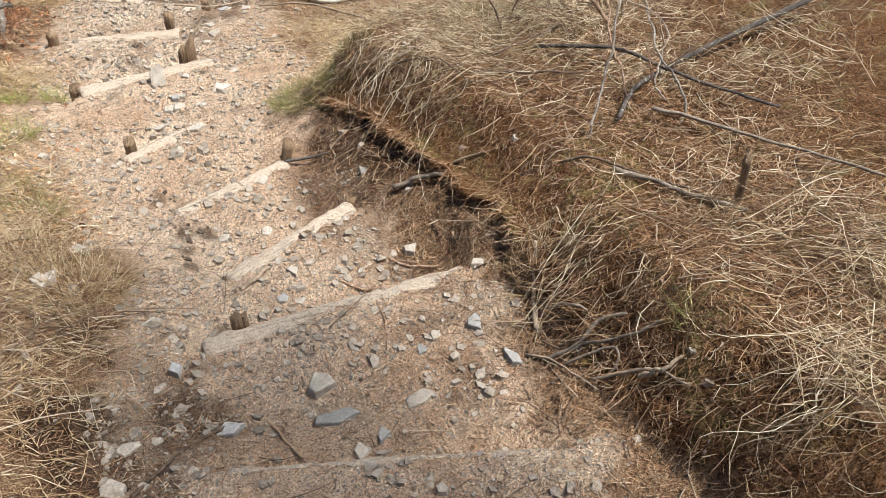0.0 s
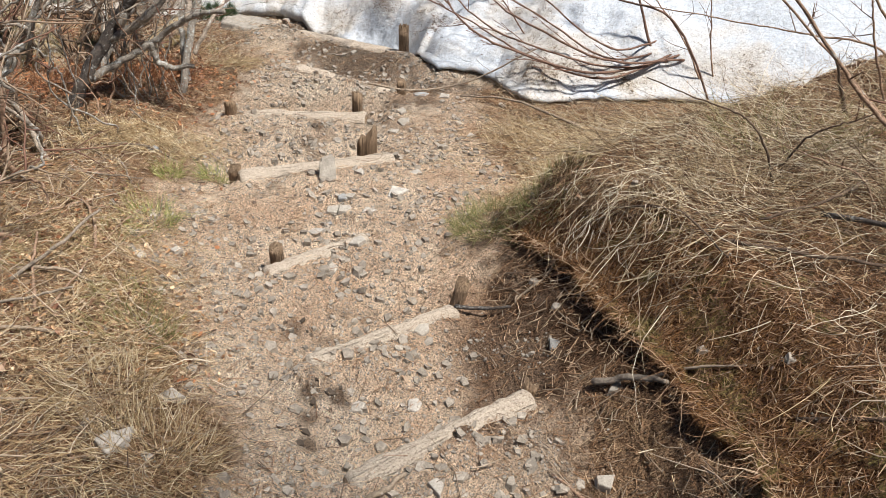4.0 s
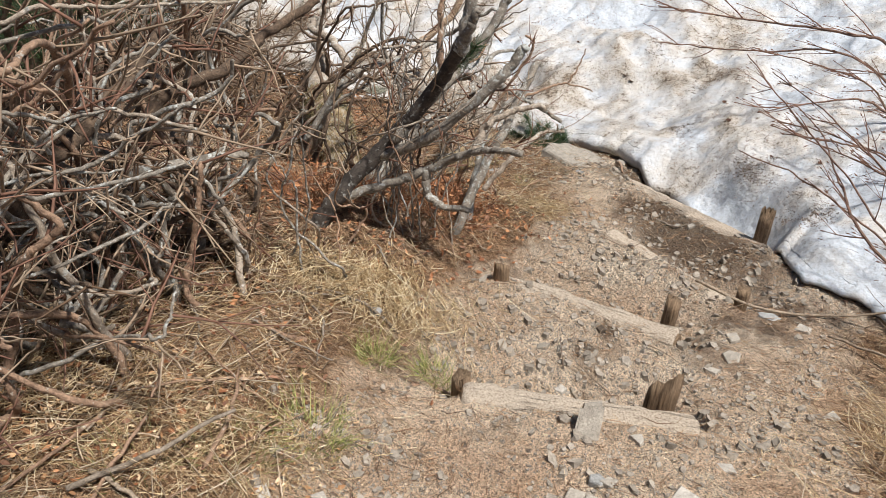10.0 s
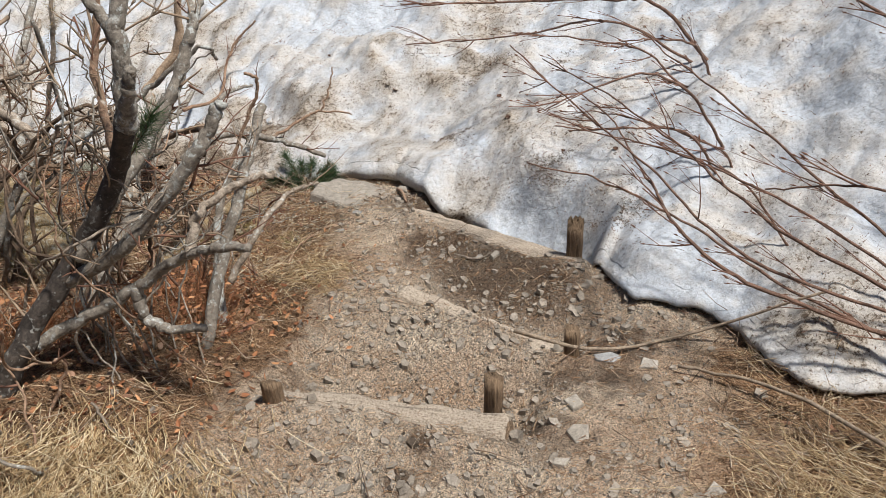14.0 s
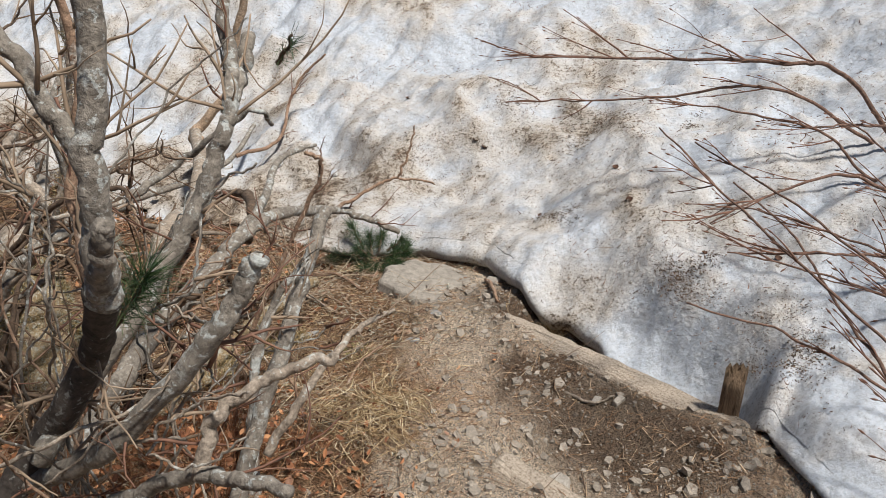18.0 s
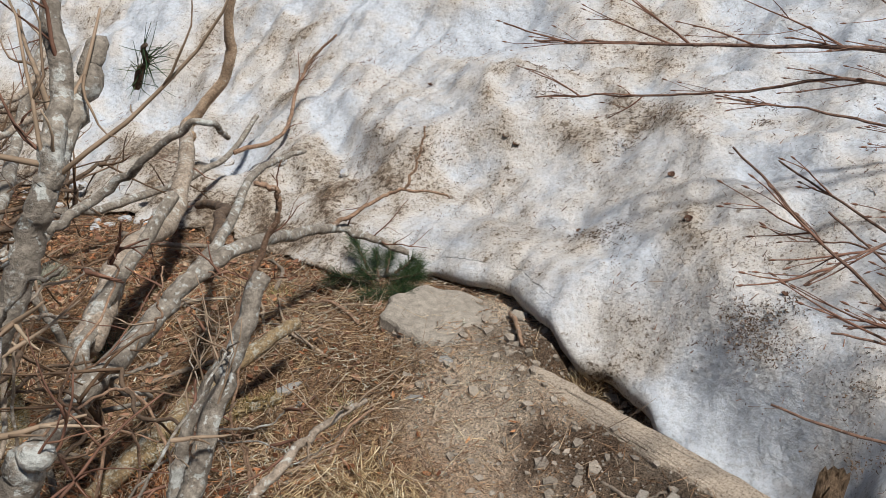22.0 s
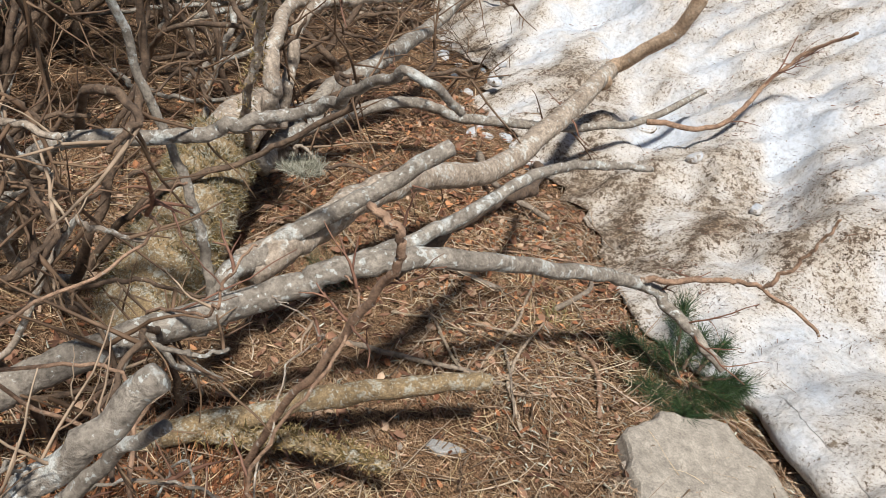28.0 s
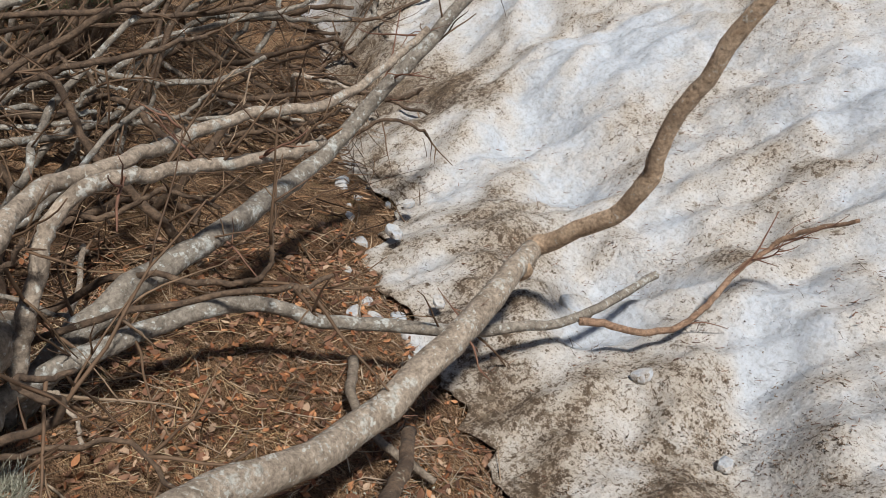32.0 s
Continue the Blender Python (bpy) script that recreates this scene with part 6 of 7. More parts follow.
thicket("creeping_shrub", CREEP, -3.3, 7.1, 10, 0.8, 0.6, (-3.6, -2.5, 7.0, 8.0, -1.4, -0.7), 82, 6, 0.32, 0.016, "creeping shrubs", True)
thicket("creeping_shrub", CREEP, -3.0, 5.8, 13, 0.8, 0.6, (-3.2, -1.8, 6.0, 7.4, -0.9, 0.2), 83, 6, 0.4, 0.015, "creeping shrubs", True)
thicket("creeping_shrub", CREEP, -4.2, 7.2, 14, 1.0, 0.8, (-4.4, -2.8, 7.4, 9.0, -1.2, 0.2), 84, 5, 0.5, 0.018, "creeping shrubs", True)
thicket("creeping_shrub", CREEP, -4.0, 6.0, 13, 1.0, 0.8, (-4.4, -2.6, 6.0, 8.0, -0.8, 0.7), 85, 5, 0.5, 0.018, "creeping shrubs", True)
thicket("creeping_shrub", CREEP, -5.6, 8.0, 12, 1.2, 1.0, (-6.0, -4.0, 8.0, 10.0, -1.2, 0.6), 86, 5, 0.6, 0.02, "creeping shrubs", True)
thicket("creeping_shrub", CREEP, -1.15, 5.55, 9, 0.35, 0.35, (-1.25, -0.55, 5.55, 6.25, -0.75, -0.25), 90, 5, 0.25, 0.009, "creeping shrubs", True)
thicket("creeping_shrub", CREEP, -1.75, 5.75, 6, 0.4, 0.4, (-1.9, -1.0, 5.6, 6.4, -0.7, 0.0), 91, 5, 0.3, 0.012, "creeping shrubs", True)
thicket("creeping_shrub", CREEP, -3.8, 8.0, 9, 0.9, 0.5, (-3.9, -2.8, 7.6, 8.5, -1.6, -1.0), 92, 5, 0.3, 0.014, "creeping shrubs", True)
thicket("creeping_shrub", CREEP, -2.2, 6.0, 5, 0.5, 0.5, (-2.3, -1.4, 6.0, 7.0, -0.95, -0.2), 93, 5, 0.35, 0.010, "creeping shrubs", True)
thicket("sapling", "slender upright bare stems rising through needle litter", -0.80, 5.75, 9, 0.3, 0.3, (-0.95, -0.35, 5.6, 6.3, -0.6, -0.1), 94, 2, 0.14, 0.005, "slender stems")
thicket("creeping_shrub", CREEP, -3.6, 6.6, 14, 0.9, 0.8, (-4.0, -2.4, 6.4, 8.0, -1.3, -0.5), 95, 5, 0.4, 0.016, "creeping shrubs", True)
thicket("creeping_shrub", CREEP, -4.8, 8.6, 14, 1.0, 0.8, (-5.0, -3.2, 8.2, 9.8, -1.7, -0.7), 96, 5, 0.5, 0.018, "creeping shrubs", True)
# the shrubs on the crest of the bank: slender straight brown stems
def cane(parent, ctrl, r, seed, count=3, length=0.14, material=None):
    g = random.Random(seed)
    a = Vector(ctrl[-1])
    ctrl = [(ctrl[0][0], ctrl[0][1], on_land(*ctrl[0][:2]) - 0.03)] + ctrl[1:] + [tuple(a + (a - Vector(ctrl[-2])) * 1.3)]
    line = grown(parent, "stem", ctrl, r, r * 0.4, material or BARK_RED, seed, 7, 0.006)
    for made in twig_arrays(line, g, count, length, r * 0.4, 0.3, 1.0, (-0.05, 0, 0.25), 2, 0.15):
        part("twig", solid("twig", join(made), TWIG_DARK if g.random() < 0.5 else TWIG_RED), parent)


def bank_shrub(x, y, label):
    return thing("bank_shrub", label, "shrub", "bank shrubs", at=(x, y, on_land(x, y)))


crest = bank_shrub(2.05, 2.71, "leafless brown shrub fanning out of the grassy bank")
cane(crest, [(2.054, 2.705), (1.948, 2.807, 0.328), (1.805, 2.946, 0.461), (1.631, 3.114, 0.66)], 0.010, 1401, 4)
cane(crest, [(2.055, 2.718), (1.996, 2.775, 0.269), (1.807, 2.956, 0.47), (1.613, 3.142, 0.647)], 0.007, 1402, 3)
cane(crest, [(2.138, 2.936), (2.062, 3.005, 0.337), (1.989, 3.07, 0.529), (1.916, 3.137, 0.633)], 0.008, 1403, 3)
cane(crest, [(2.179, 2.974), (2.103, 3.043, 0.39), (2.063, 3.079, 0.507), (1.997, 3.139, 0.637)], 0.007, 1404, 3)
cane(crest, [(1.854, 2.731), (1.784, 2.791, 0.276), (1.682, 2.878, 0.288)], 0.004, 1405, 1)
tall = bank_shrub(2.25, 2.90, "upright leafless brown stems behind the bank crest")
cane(tall, [(2.166, 2.825), (2.122, 2.867, 0.40), (2.066, 2.921, 0.735)], 0.009, 1406, 4)
cane(tall, [(2.385, 3.01), (2.347, 3.047, 0.342), (2.325, 3.069, 0.53), (2.312, 3.082, 0.653)], 0.009, 1407, 4)
cane(tall, [(2.30, 2.95), (2.24, 3.02, 0.35), (2.22, 3.06, 0.62)], 0.006, 1408, 3)
cane(tall, [(2.50, 2.80), (2.46, 2.90, 0.40), (2.50, 2.95, 0.75)], 0.009, 1409, 4)
twiggy = bank_shrub(1.65, 3.0, "two bent dark twigs growing from matted grass")
cane(twiggy, [(1.638, 2.959), (1.569, 3.005, 0.261), (1.492, 3.057, 0.342), (1.376, 3.134, 0.364)], 0.005, 1410, 1, 0.1, BARK_BROWN)
cane(twiggy, [(1.692, 3.064), (1.723, 3.044, 0.225), (1.773, 3.011, 0.306), (1.818, 2.981, 0.348)], 0.0045, 1411, 1, 0.1, BARK_BROWN)
rear = bank_shrub(2.45, 3.65, "sparse leafless stems at the back of the bank")
cane(rear, [(2.652, 3.76), (2.511, 3.877, 0.10), (2.29, 4.059, 0.08), (2.037, 4.269, 0.05)], 0.006, 1412, 5, 0.25)
cane(rear, [(2.455, 3.607), (2.359, 3.684, 0.20), (2.308, 3.725, 0.358)], 0.006, 1413, 4, 0.2)
cane(rear, [(2.201, 3.465), (2.167, 3.491, 0.08), (2.136, 3.514, 0.158)], 0.011, 1414, 1, 0.06, BARK_BROWN)
cane(rear, [(2.55, 3.50), (2.62, 3.60, 0.25), (2.60, 3.75, 0.5)], 0.007, 1415, 5, 0.25)
lone = bank_shrub(2.40, 4.98, "two thin pale stems standing before the snow")
cane(lone, [(2.407, 4.979), (2.299, 5.036, -0.613), (2.187, 5.096, -0.437), (2.064, 5.161, -0.294)], 0.007, 1416, 2, 0.2)
cane(lone, [(2.46, 4.95), (2.40, 5.04, -0.60), (2.36, 5.10, -0.35)], 0.006, 1417, 3, 0.2)
thicket("bank_shrub", "sparse leafless shrub stems on the grassy bank", 1.75, 1.9, 4, 0.3, 0.4, (1.6, 2.3, 1.6, 2.8, 0.6, 1.0), 89, 3, 0.2, 0.006, "bank shrubs")


# ---- fallen sticks ----
def stick(ctrl, r, material, label, seed, lift=0.4):
    pts = [(x, y, max(on_land(x, y), float(snow_at(x, y))) + r * lift + h) for x, y, h in ctrl]
    line = bend_line(pts, 20, 0.008, seed)
    me = solid("stick", tube_arrays(line - line[0], np.linspace(r, r * 0.6, len(line)), 7, 0.15, seed), material)
    ob = new("stick", me)
    ob.location = line[0]
    return tagged(ob, label, "stick", "fallen sticks")


STICKS = [
    ([(2.75, 2.35, 0.10), (2.2, 2.30, 0.05), (1.83, 2.2, 0.02), (1.62, 2.02, 0.02)], 0.014, BARK_DARK, "dark dead branch lying on dead grass"),
    ([(1.46, 1.78, 0.01), (1.56, 1.56, 0.02), (1.64, 1.34, 0.01)], 0.010, DRY_GREY, "grey stick lying in dead grass"),
    ([(1.75, 2.0, 0.05), (1.95, 1.7, 0.05), (2.1, 1.2, 0.04)], 0.008, DRY_GREY, "thin grey stick on the bank"),
    ([(1.02, 1.42, 0.01), (1.08, 1.56, 0.02), (1.14, 1.70, 0.03)], 0.010, DRY_PALE, "pale stick against the bank"),
    ([(1.02, 2.36, 0.01), (1.12, 2.30, 0.02), (1.22, 2.22, 0.01)], 0.005, DRY_PALE, "pale root sticking out of the bank foot"),
    ([(1.06, 1.25, 0.02), (1.13, 1.15, 0.04), (1.20, 1.10, 0.02)], 0.006, DRY_GREY, "crooked grey root at the bank foot"),
    ([(1.03, 1.12, 0.02), (1.12, 1.02, 0.03), (1.16, 0.90, 0.02)], 0.006, DRY_PALE, "pale root at the bank foot"),
    ([(0.58, 2.98, 0.02), (0.68, 2.92, 0.03), (0.76, 2.90, 0.0)], 0.008, BARK_DARK, "dark twig beside a stake"),
]
STICKS += [
    ([(-0.42, 4.10, 0.0), (-0.33, 4.16, 0.0), (-0.27, 4.22, 0.0)], 0.010, BARK_RED, "flat brown splinter of wood on the trail"),
    ([(-0.95, 3.20, 0.02), (-0.80, 3.36, 0.07), (-0.70, 3.55, 0.10)], 0.008, DRY_GREY, "grey broken stick leaning out of needles"),
    ([(-1.35, 3.0, 0.05), (-1.0, 3.02, 0.05), (-0.72, 3.10, 0.03)], 0.007, DRY_GREY, "grey stick lying on dead needles"),
    ([(-0.25, 1.25, 0.01), (-0.12, 1.36, 0.01), (0.02, 1.45, 0.01)], 0.006, BARK_BROWN, "dark stick on the trail"),
    ([(0.22, 1.18, 0.0), (0.18, 1.32, 0.0), (0.15, 1.42, 0.0)], 0.006, BARK_RED, "brown twig on the trail"),
    ([(0.52, 1.45, 0.0), (0.58, 1.62, 0.0), (0.60, 1.78, 0.0)], 0.004, BARK_RED, "thin brown twig on the trail"),
    ([(0.42, 5.36, 0.01), (0.72, 5.25, 0.02), (1.05, 5.32, 0.05), (1.4, 5.2, 0.1)], 0.007, DRY_PALE, "long thin pale branch across the trail edge"),
    ([(-0.12, 6.92, 0.01), (-0.08, 6.78, 0.02), (-0.06, 6.70, 0.0)], 0.010, BARK_RED, "short brown stick beside the slab"),
]
STICKS += [
    ([(0.20, 6.10, 0.0), (0.28, 6.04, 0.01), (0.36, 6.06, 0.0)], 0.006, DRY_GREY, "grey twig on damp soil"),
    ([(0.05, 4.45, 0.0), (0.12, 4.34, 0.01), (0.22, 4.30, 0.0)], 0.005, DRY_GREY, "crooked grey twig on the trail"),
    ([(-1.05, 7.05, 0.02), (-1.1, 7.25, 0.02), (-1.22, 7.40, 0.01)], 0.010, DRY_GREY, "grey stick on needle litter"),
    ([(-0.70, 6.60, 0.0), (-0.86, 6.70, 0.02), (-1.00, 6.95, 0.02)], 0.006, DRY_PALE, "thin pale stick on litter"),
    ([(1.5, 4.55, 0.03), (1.2, 4.95, 0.05), (0.95, 5.15, 0.02)], 0.008, DRY_PALE, "pale stick beside the snow"),
    ([(-1.95, 7.5, 0.05), (-1.7, 7.35, 0.08), (-1.45, 7.40, 0.05)], 0.016, DRY_GREY, "grey dead branch on brown litter"),
]
STICKS += [
    ([(0.98, 1.28, 0.0), (1.04, 1.24, 0.04), (1.11, 1.25, 0.05), (1.17, 1.21, 0.02)], 0.008, DRY_GREY, "thick bent grey root laid bare at the bank foot"),
    ([(1.00, 1.22, 0.01), (1.06, 1.19, 0.05), (1.10, 1.14, 0.04), (1.08, 1.10, 0.02), (1.04, 1.11, 0.02)], 0.005, DRY_GREY, "hooked grey root at the bank foot"),
    ([(0.94, 1.34, 0.0), (0.98, 1.27, 0.02), (1.00, 1.18, 0.01), (1.03, 1.08, 0.01)], 0.004, DRY_PALE, "pale root creeping out of the bank"),
    ([(1.07, 1.46, 0.02), (1.10, 1.40, 0.04), (1.12, 1.32, 0.03)], 0.007, DRY_PALE, "bleached stub of wood in the bank foot"),
    ([(1.10, 1.02, 0.03), (1.13, 0.98, 0.05), (1.18, 0.98, 0.02)], 0.008, DRY_PALE, "short bleached stick at the bank foot"),
    ([(0.90, 2.42, 0.02), (1.00, 2.36, 0.03), (1.06, 2.30, 0.03)], 0.012, DRY_GREY, "grey flat splinter under the hanging turf"),
    ([(0.55, 2.05, 0.0), (0.62, 1.98, 0.01), (0.68, 1.96, 0.01)], 0.006, BARK_RED, "brown twig on the trail"),
    ([(0.72, 2.16, 0.0), (0.83, 2.05, 0.01), (0.92, 1.98, 0.01)], 0.006, BARK_RED, "reddish stick at the bank foot"),
    ([(0.78, 2.92, 0.0), (0.90, 2.98, 0.01), (0.96, 3.06, 0.01)], 0.005, DRY_PALE, "pale thin stick at the bank foot"),
    ([(0.20, 2.12, 0.0), (0.27, 2.15, 0.01), (0.32, 2.20, 0.0)], 0.010, DRY_PALE, "short pale piece of split wood on the trail"),
]
STICKS += [
    ([(1.25, 2.02, 0.01), (1.40, 1.88, 0.03), (1.52, 1.72, 0.01), (1.60, 1.50, 0.02)], 0.006, BARK_BROWN, "dark thin stem pressed onto the turf"),
    ([(1.30, 2.65, 0.01), (1.50, 2.50, 0.04), (1.75, 2.42, 0.03)], 0.007, BARK_BROWN, "dark thin stem among dead grass"),
    ([(1.65, 2.72, 0.03), (1.85, 2.45, 0.07), (1.98, 2.10, 0.05), (2.15, 1.80, 0.04)], 0.009, BARK_DARK, "dark crooked branch among dead grass"),
    ([(1.10, 3.00, 0.02), (1.22, 2.80, 0.04), (1.28, 2.55, 0.02)], 0.005, BARK_BROWN, "thin brown stem on the turf edge"),
    ([(1.9, 2.9, 0.02), (1.7, 2.75, 0.06), (1.45, 2.72, 0.04)], 0.006, BARK_BROWN, "thin brown stem among dead grass"),
]
for i, (ctrl, r, mat, label) in enumerate(STICKS):
    stick(ctrl, r, mat, label, 500 + i)


KINDS = [(DRY_PALE, "bleached thin stick fallen among needles and grass"), (DRY_GREY, "grey thin stick fallen among needles and grass"), (BARK_RED, "reddish brown stick fallen among needles and grass")]
fg = random.Random(61)
for k in range(46):
    x, y = (fg.uniform(-1.75, -0.48), fg.uniform(2.3, 4.7)) if k < 34 else (fg.uniform(-1.7, -0.55), fg.uniform(5.9, 7.0))
    a, ln = fg.uniform(0, 6.28), fg.uniform(0.16, 0.55)
    mx, my = x + 0.5 * ln * math.cos(a), y + 0.5 * ln * math.sin(a)
    ex, ey = mx + 0.5 * ln * math.cos(a + fg.uniform(-0.5, 0.5)), my + 0.5 * ln * math.sin(a + fg.uniform(-0.5, 0.5))
    if max(x, mx, ex) < -0.42:
        mat, label = KINDS[k % 3]
        stick([(x, y, 0.006), (mx, my, fg.uniform(0.01, 0.03)), (ex, ey, fg.uniform(0.004, 0.05))], fg.uniform(0.0035, 0.0085), mat, label, 560 + k)


# ---- tufts, sprigs, leaves ----
def tuft(x, y, n, height, wide, material, label, seed, droop=0.9, group="grass tufts"):
    g = np.random.default_rng(seed)
    a, q = g.uniform(0, 6.28, n), wide * np.sqrt(g.random(n))
    px, py = q * np.cos(a), q * np.sin(a)
    roots = np.stack([px, py, land(x + px, y + py) - on_land(x, y) - 0.004], 1)
    heads = np.stack([np.cos(a) * 0.6 + g.normal(0, 0.3, n), np.sin(a) * 0.6 + g.normal(0, 0.3, n), g.uniform(0.3, 1.2, n)], 1)
    me = strands("grass_tuft", roots, heads, height * g.uniform(0.4, 1.1, n), g.uniform(0.0016, 0.0034, n), np.abs(g.normal(0, droop, n)), material, seed)
    ob = new("grass_tuft", me)
    ob.location = (x, y, on_land(x, y))
    return tagged(ob, label, "grass", group, "stuff")


GREEN_TUFT = "tuft of fresh green grass with dry tips"
DRY_TUFT = "tuft of dry straw coloured grass"
TUFTS = [
        (0.80, 3.46, 700, 0.11, 0.15, GREEN, GREEN_TUFT), (0.95, 3.30, 420, 0.09, 0.13, GREEN, GREEN_TUFT), (1.06, 3.46, 380, 0.11, 0.15, STRAW, DRY_TUFT), (1.0, 3.6, 300, 0.12, 0.16, STRAW, DRY_TUFT),
        (-0.56, 4.14, 130, 0.10, 0.05, FRESH, GREEN_TUFT), (-0.38, 4.20, 150, 0.10, 0.055, FRESH, GREEN_TUFT), (-0.56, 3.68, 190, 0.13, 0.09, FRESH, GREEN_TUFT),
        (-0.70, 3.50, 160, 0.07, 0.12, GREEN, GREEN_TUFT), (-0.34, 2.30, 420, 0.15, 0.16, STRAW, DRY_TUFT), (-0.50, 2.55, 260, 0.13, 0.14, STRAW, DRY_TUFT),
]
TUFTS += [
        (-0.50, 2.90, 200, 0.12, 0.12, GREEN, GREEN_TUFT), (-0.55, 3.10, 120, 0.10, 0.10, GREEN, GREEN_TUFT), (0.15, 6.66, 210, 0.075, 0.05, STRAW, DRY_TUFT),
        (0.40, 4.26, 90, 0.07, 0.06, STRAW, DRY_TUFT), (1.12, 1.62, 120, 0.14, 0.12, STRAW, DRY_TUFT),
        (1.5, 2.9, 160, 0.2, 0.25, STRAW, DRY_TUFT),
        (1.85, 3.3, 220, 0.2, 0.25, GREEN, GREEN_TUFT), (1.25, 1.05, 60, 0.12, 0.03, GREEN, GREEN_TUFT),
        (-0.9, 3.35, 90, 0.08, 0.12, GREEN, GREEN_TUFT), (-1.45, 6.52, 60, 0.14, 0.04, PINE, "small green pine seedling in brown litter"),
        (-0.55, 6.30, 50, 0.07, 0.05, GREEN, GREEN_TUFT), (-1.0, 7.0, 50, 0.07, 0.05, GREEN, GREEN_TUFT), (1.1, 4.45, 140, 0.09, 0.12, STRAW, DRY_TUFT)
]
for i, (x, y, n, h, w, mat, lab) in enumerate(TUFTS):
    tuft(x, y, n, h, w, mat, lab, 700 + i)
FERN = "clump of dead rust red fern under the tree"
for i, (x, y, n, h, w) in enumerate([(-0.82, 5.55, 420, 0.20, 0.14), (-0.70, 5.36, 320, 0.17, 0.12), (-1.28, 5.12, 360, 0.20, 0.16), (-0.97, 5.86, 320, 0.16, 0.14), (-1.05, 5.30, 260, 0.16, 0.14), (-0.60, 5.62, 160, 0.10, 0.10)]):
    tuft(x, y, n, h, w, LEAF, FERN, 760 + i, 2.0, "dead ferns")


def pine_sprig(base, heading, length, seed, label="dark green dwarf pine sprig with long needles", needles=560):
    g = np.random.default_rng(seed)
    rg2 = random.Random(seed)
    t = thing("pine_sprig", label, "pine", "pine sprigs", at=base)
    d = np.array(heading, float)
    d /= np.linalg.norm(d)
    line = bend_line([(0, 0, 0), tuple(d * length * 0.5 + np.array([0, 0, 0.02])), tuple(d * length + np.array([0, 0, 0.05]))], 14, 0.01, seed)
    part("stem", solid("stem", tube_arrays(line, np.linspace(0.006, 0.003, len(line)), 6), BARK_BROWN), t)
    k = (np.sqrt(g.random(needles)) * (len(line) - 1)).astype(int)
    heads = d[None] * 0.8 + g.normal(0, 0.7, (needles, 3))
    me = strands("needles", line[k], heads, g.uniform(0.045, 0.085, needles) * min(1, 0.35 + length * 5), g.uniform(0.0012, 0.0020, needles), np.abs(g.normal(0, 0.3, needles)), PINE, seed, 2)
    part("needles", me, t)


pg = random.Random(88)
for k in range(12):
    q = k / 12 * 6.283 + pg.uniform(-0.45, 0.45)
    pine_sprig((-0.64 + pg.uniform(0.01, 0.09) * math.cos(q), 7.15 + pg.uniform(0.01, 0.08) * math.sin(q), -1.26 + pg.uniform(-0.02, 0.04)), (math.cos(q) + 0.35, math.sin(q), pg.uniform(-0.15, 0.12)), pg.uniform(0.07, 0.15), 800 + k, needles=300)
pine_sprig((-0.43, 5.56, 0.345), (0.139, -0.085, 0.05), 0.06, 820, needles=46)
pine_sprig((-0.62, 5.05, 0.07), (0.3, 0.1, 0.25), 0.11, 821, needles=300)
for k in range(8):
    pine_sprig((-1.9 + 0.10 * k, 5.3 + 0.16 * (k % 3), 0.62 + 0.09 * (k % 4)), (0.4, -0.2 + 0.1 * k, 0.25), 0.24, 830 + k)


def leaves(name, label, material, count, sizes, density, heap, seed):
    """Curled leaves lying over the litter, heaped up where the dead ferns stand."""
    g = np.random.default_rng(seed)
    x, y = g.uniform(-2.8, 1.6, count), g.uniform(2.6, 8.0, count)
    keep = g.random(count) < density(x, y)
    x, y = x[keep], y[keep]
    n = len(x)
    lift = 0.006 + heap * g.random(n) ** 2 * (np.exp(-(((x + 0.76) / 0.3) ** 2 + ((y - 5.50) / 0.33) ** 2)) + np.exp(-(((x + 1.3) / 0.25) ** 2 + ((y - 5.1) / 0.25) ** 2))) + 0.012 * g.random(n)
    c = np.stack([x, y, land(x, y) + lift], 1)
    a = g.normal(0, 1, (n, 3)) * [1, 1, 0.3]
    a /= np.linalg.norm(a, axis=1, keepdims=True)
    b = np.cross(a, g.normal(0, 0.35, (n, 3)) + [0, 0, 1])
    b /= np.linalg.norm(b, axis=1, keepdims=True)
    nrm = np.cross(a, b)
    s = g.uniform(*sizes, n)[:, None]
    w = s * g.uniform(0.25, 0.6, n)[:, None]
    curl = s * g.uniform(-0.4, 0.5, n)[:, None]
    j = 1 + 0.5 * (g.random((n, 6, 1)) - 0.5)
    v = np.stack([c - a * s, c - a * s * 0.3 - b * w * j[:, 1] + nrm * curl, c + a * s * 0.4 - b * w * 0.8 * j[:, 2] + nrm * curl * 0.8,
                  c + a * s + nrm * curl * 0.4, c + a * s * 0.3 + b * w * j[:, 3] + nrm * curl, c - a * s * 0.4 + b * w * 0.8 * j[:, 4] + nrm * curl * 0.7, c], 1).reshape(-1, 3)
    k = (np.arange(n) * 7)[:, None]
    f = np.concatenate([k + [i, (i + 1) % 6, 6] for i in range(6)])
    tagged(new(name, mesh_of(name, v, f, material, flat=True)), label, "leaves", kind="stuff")


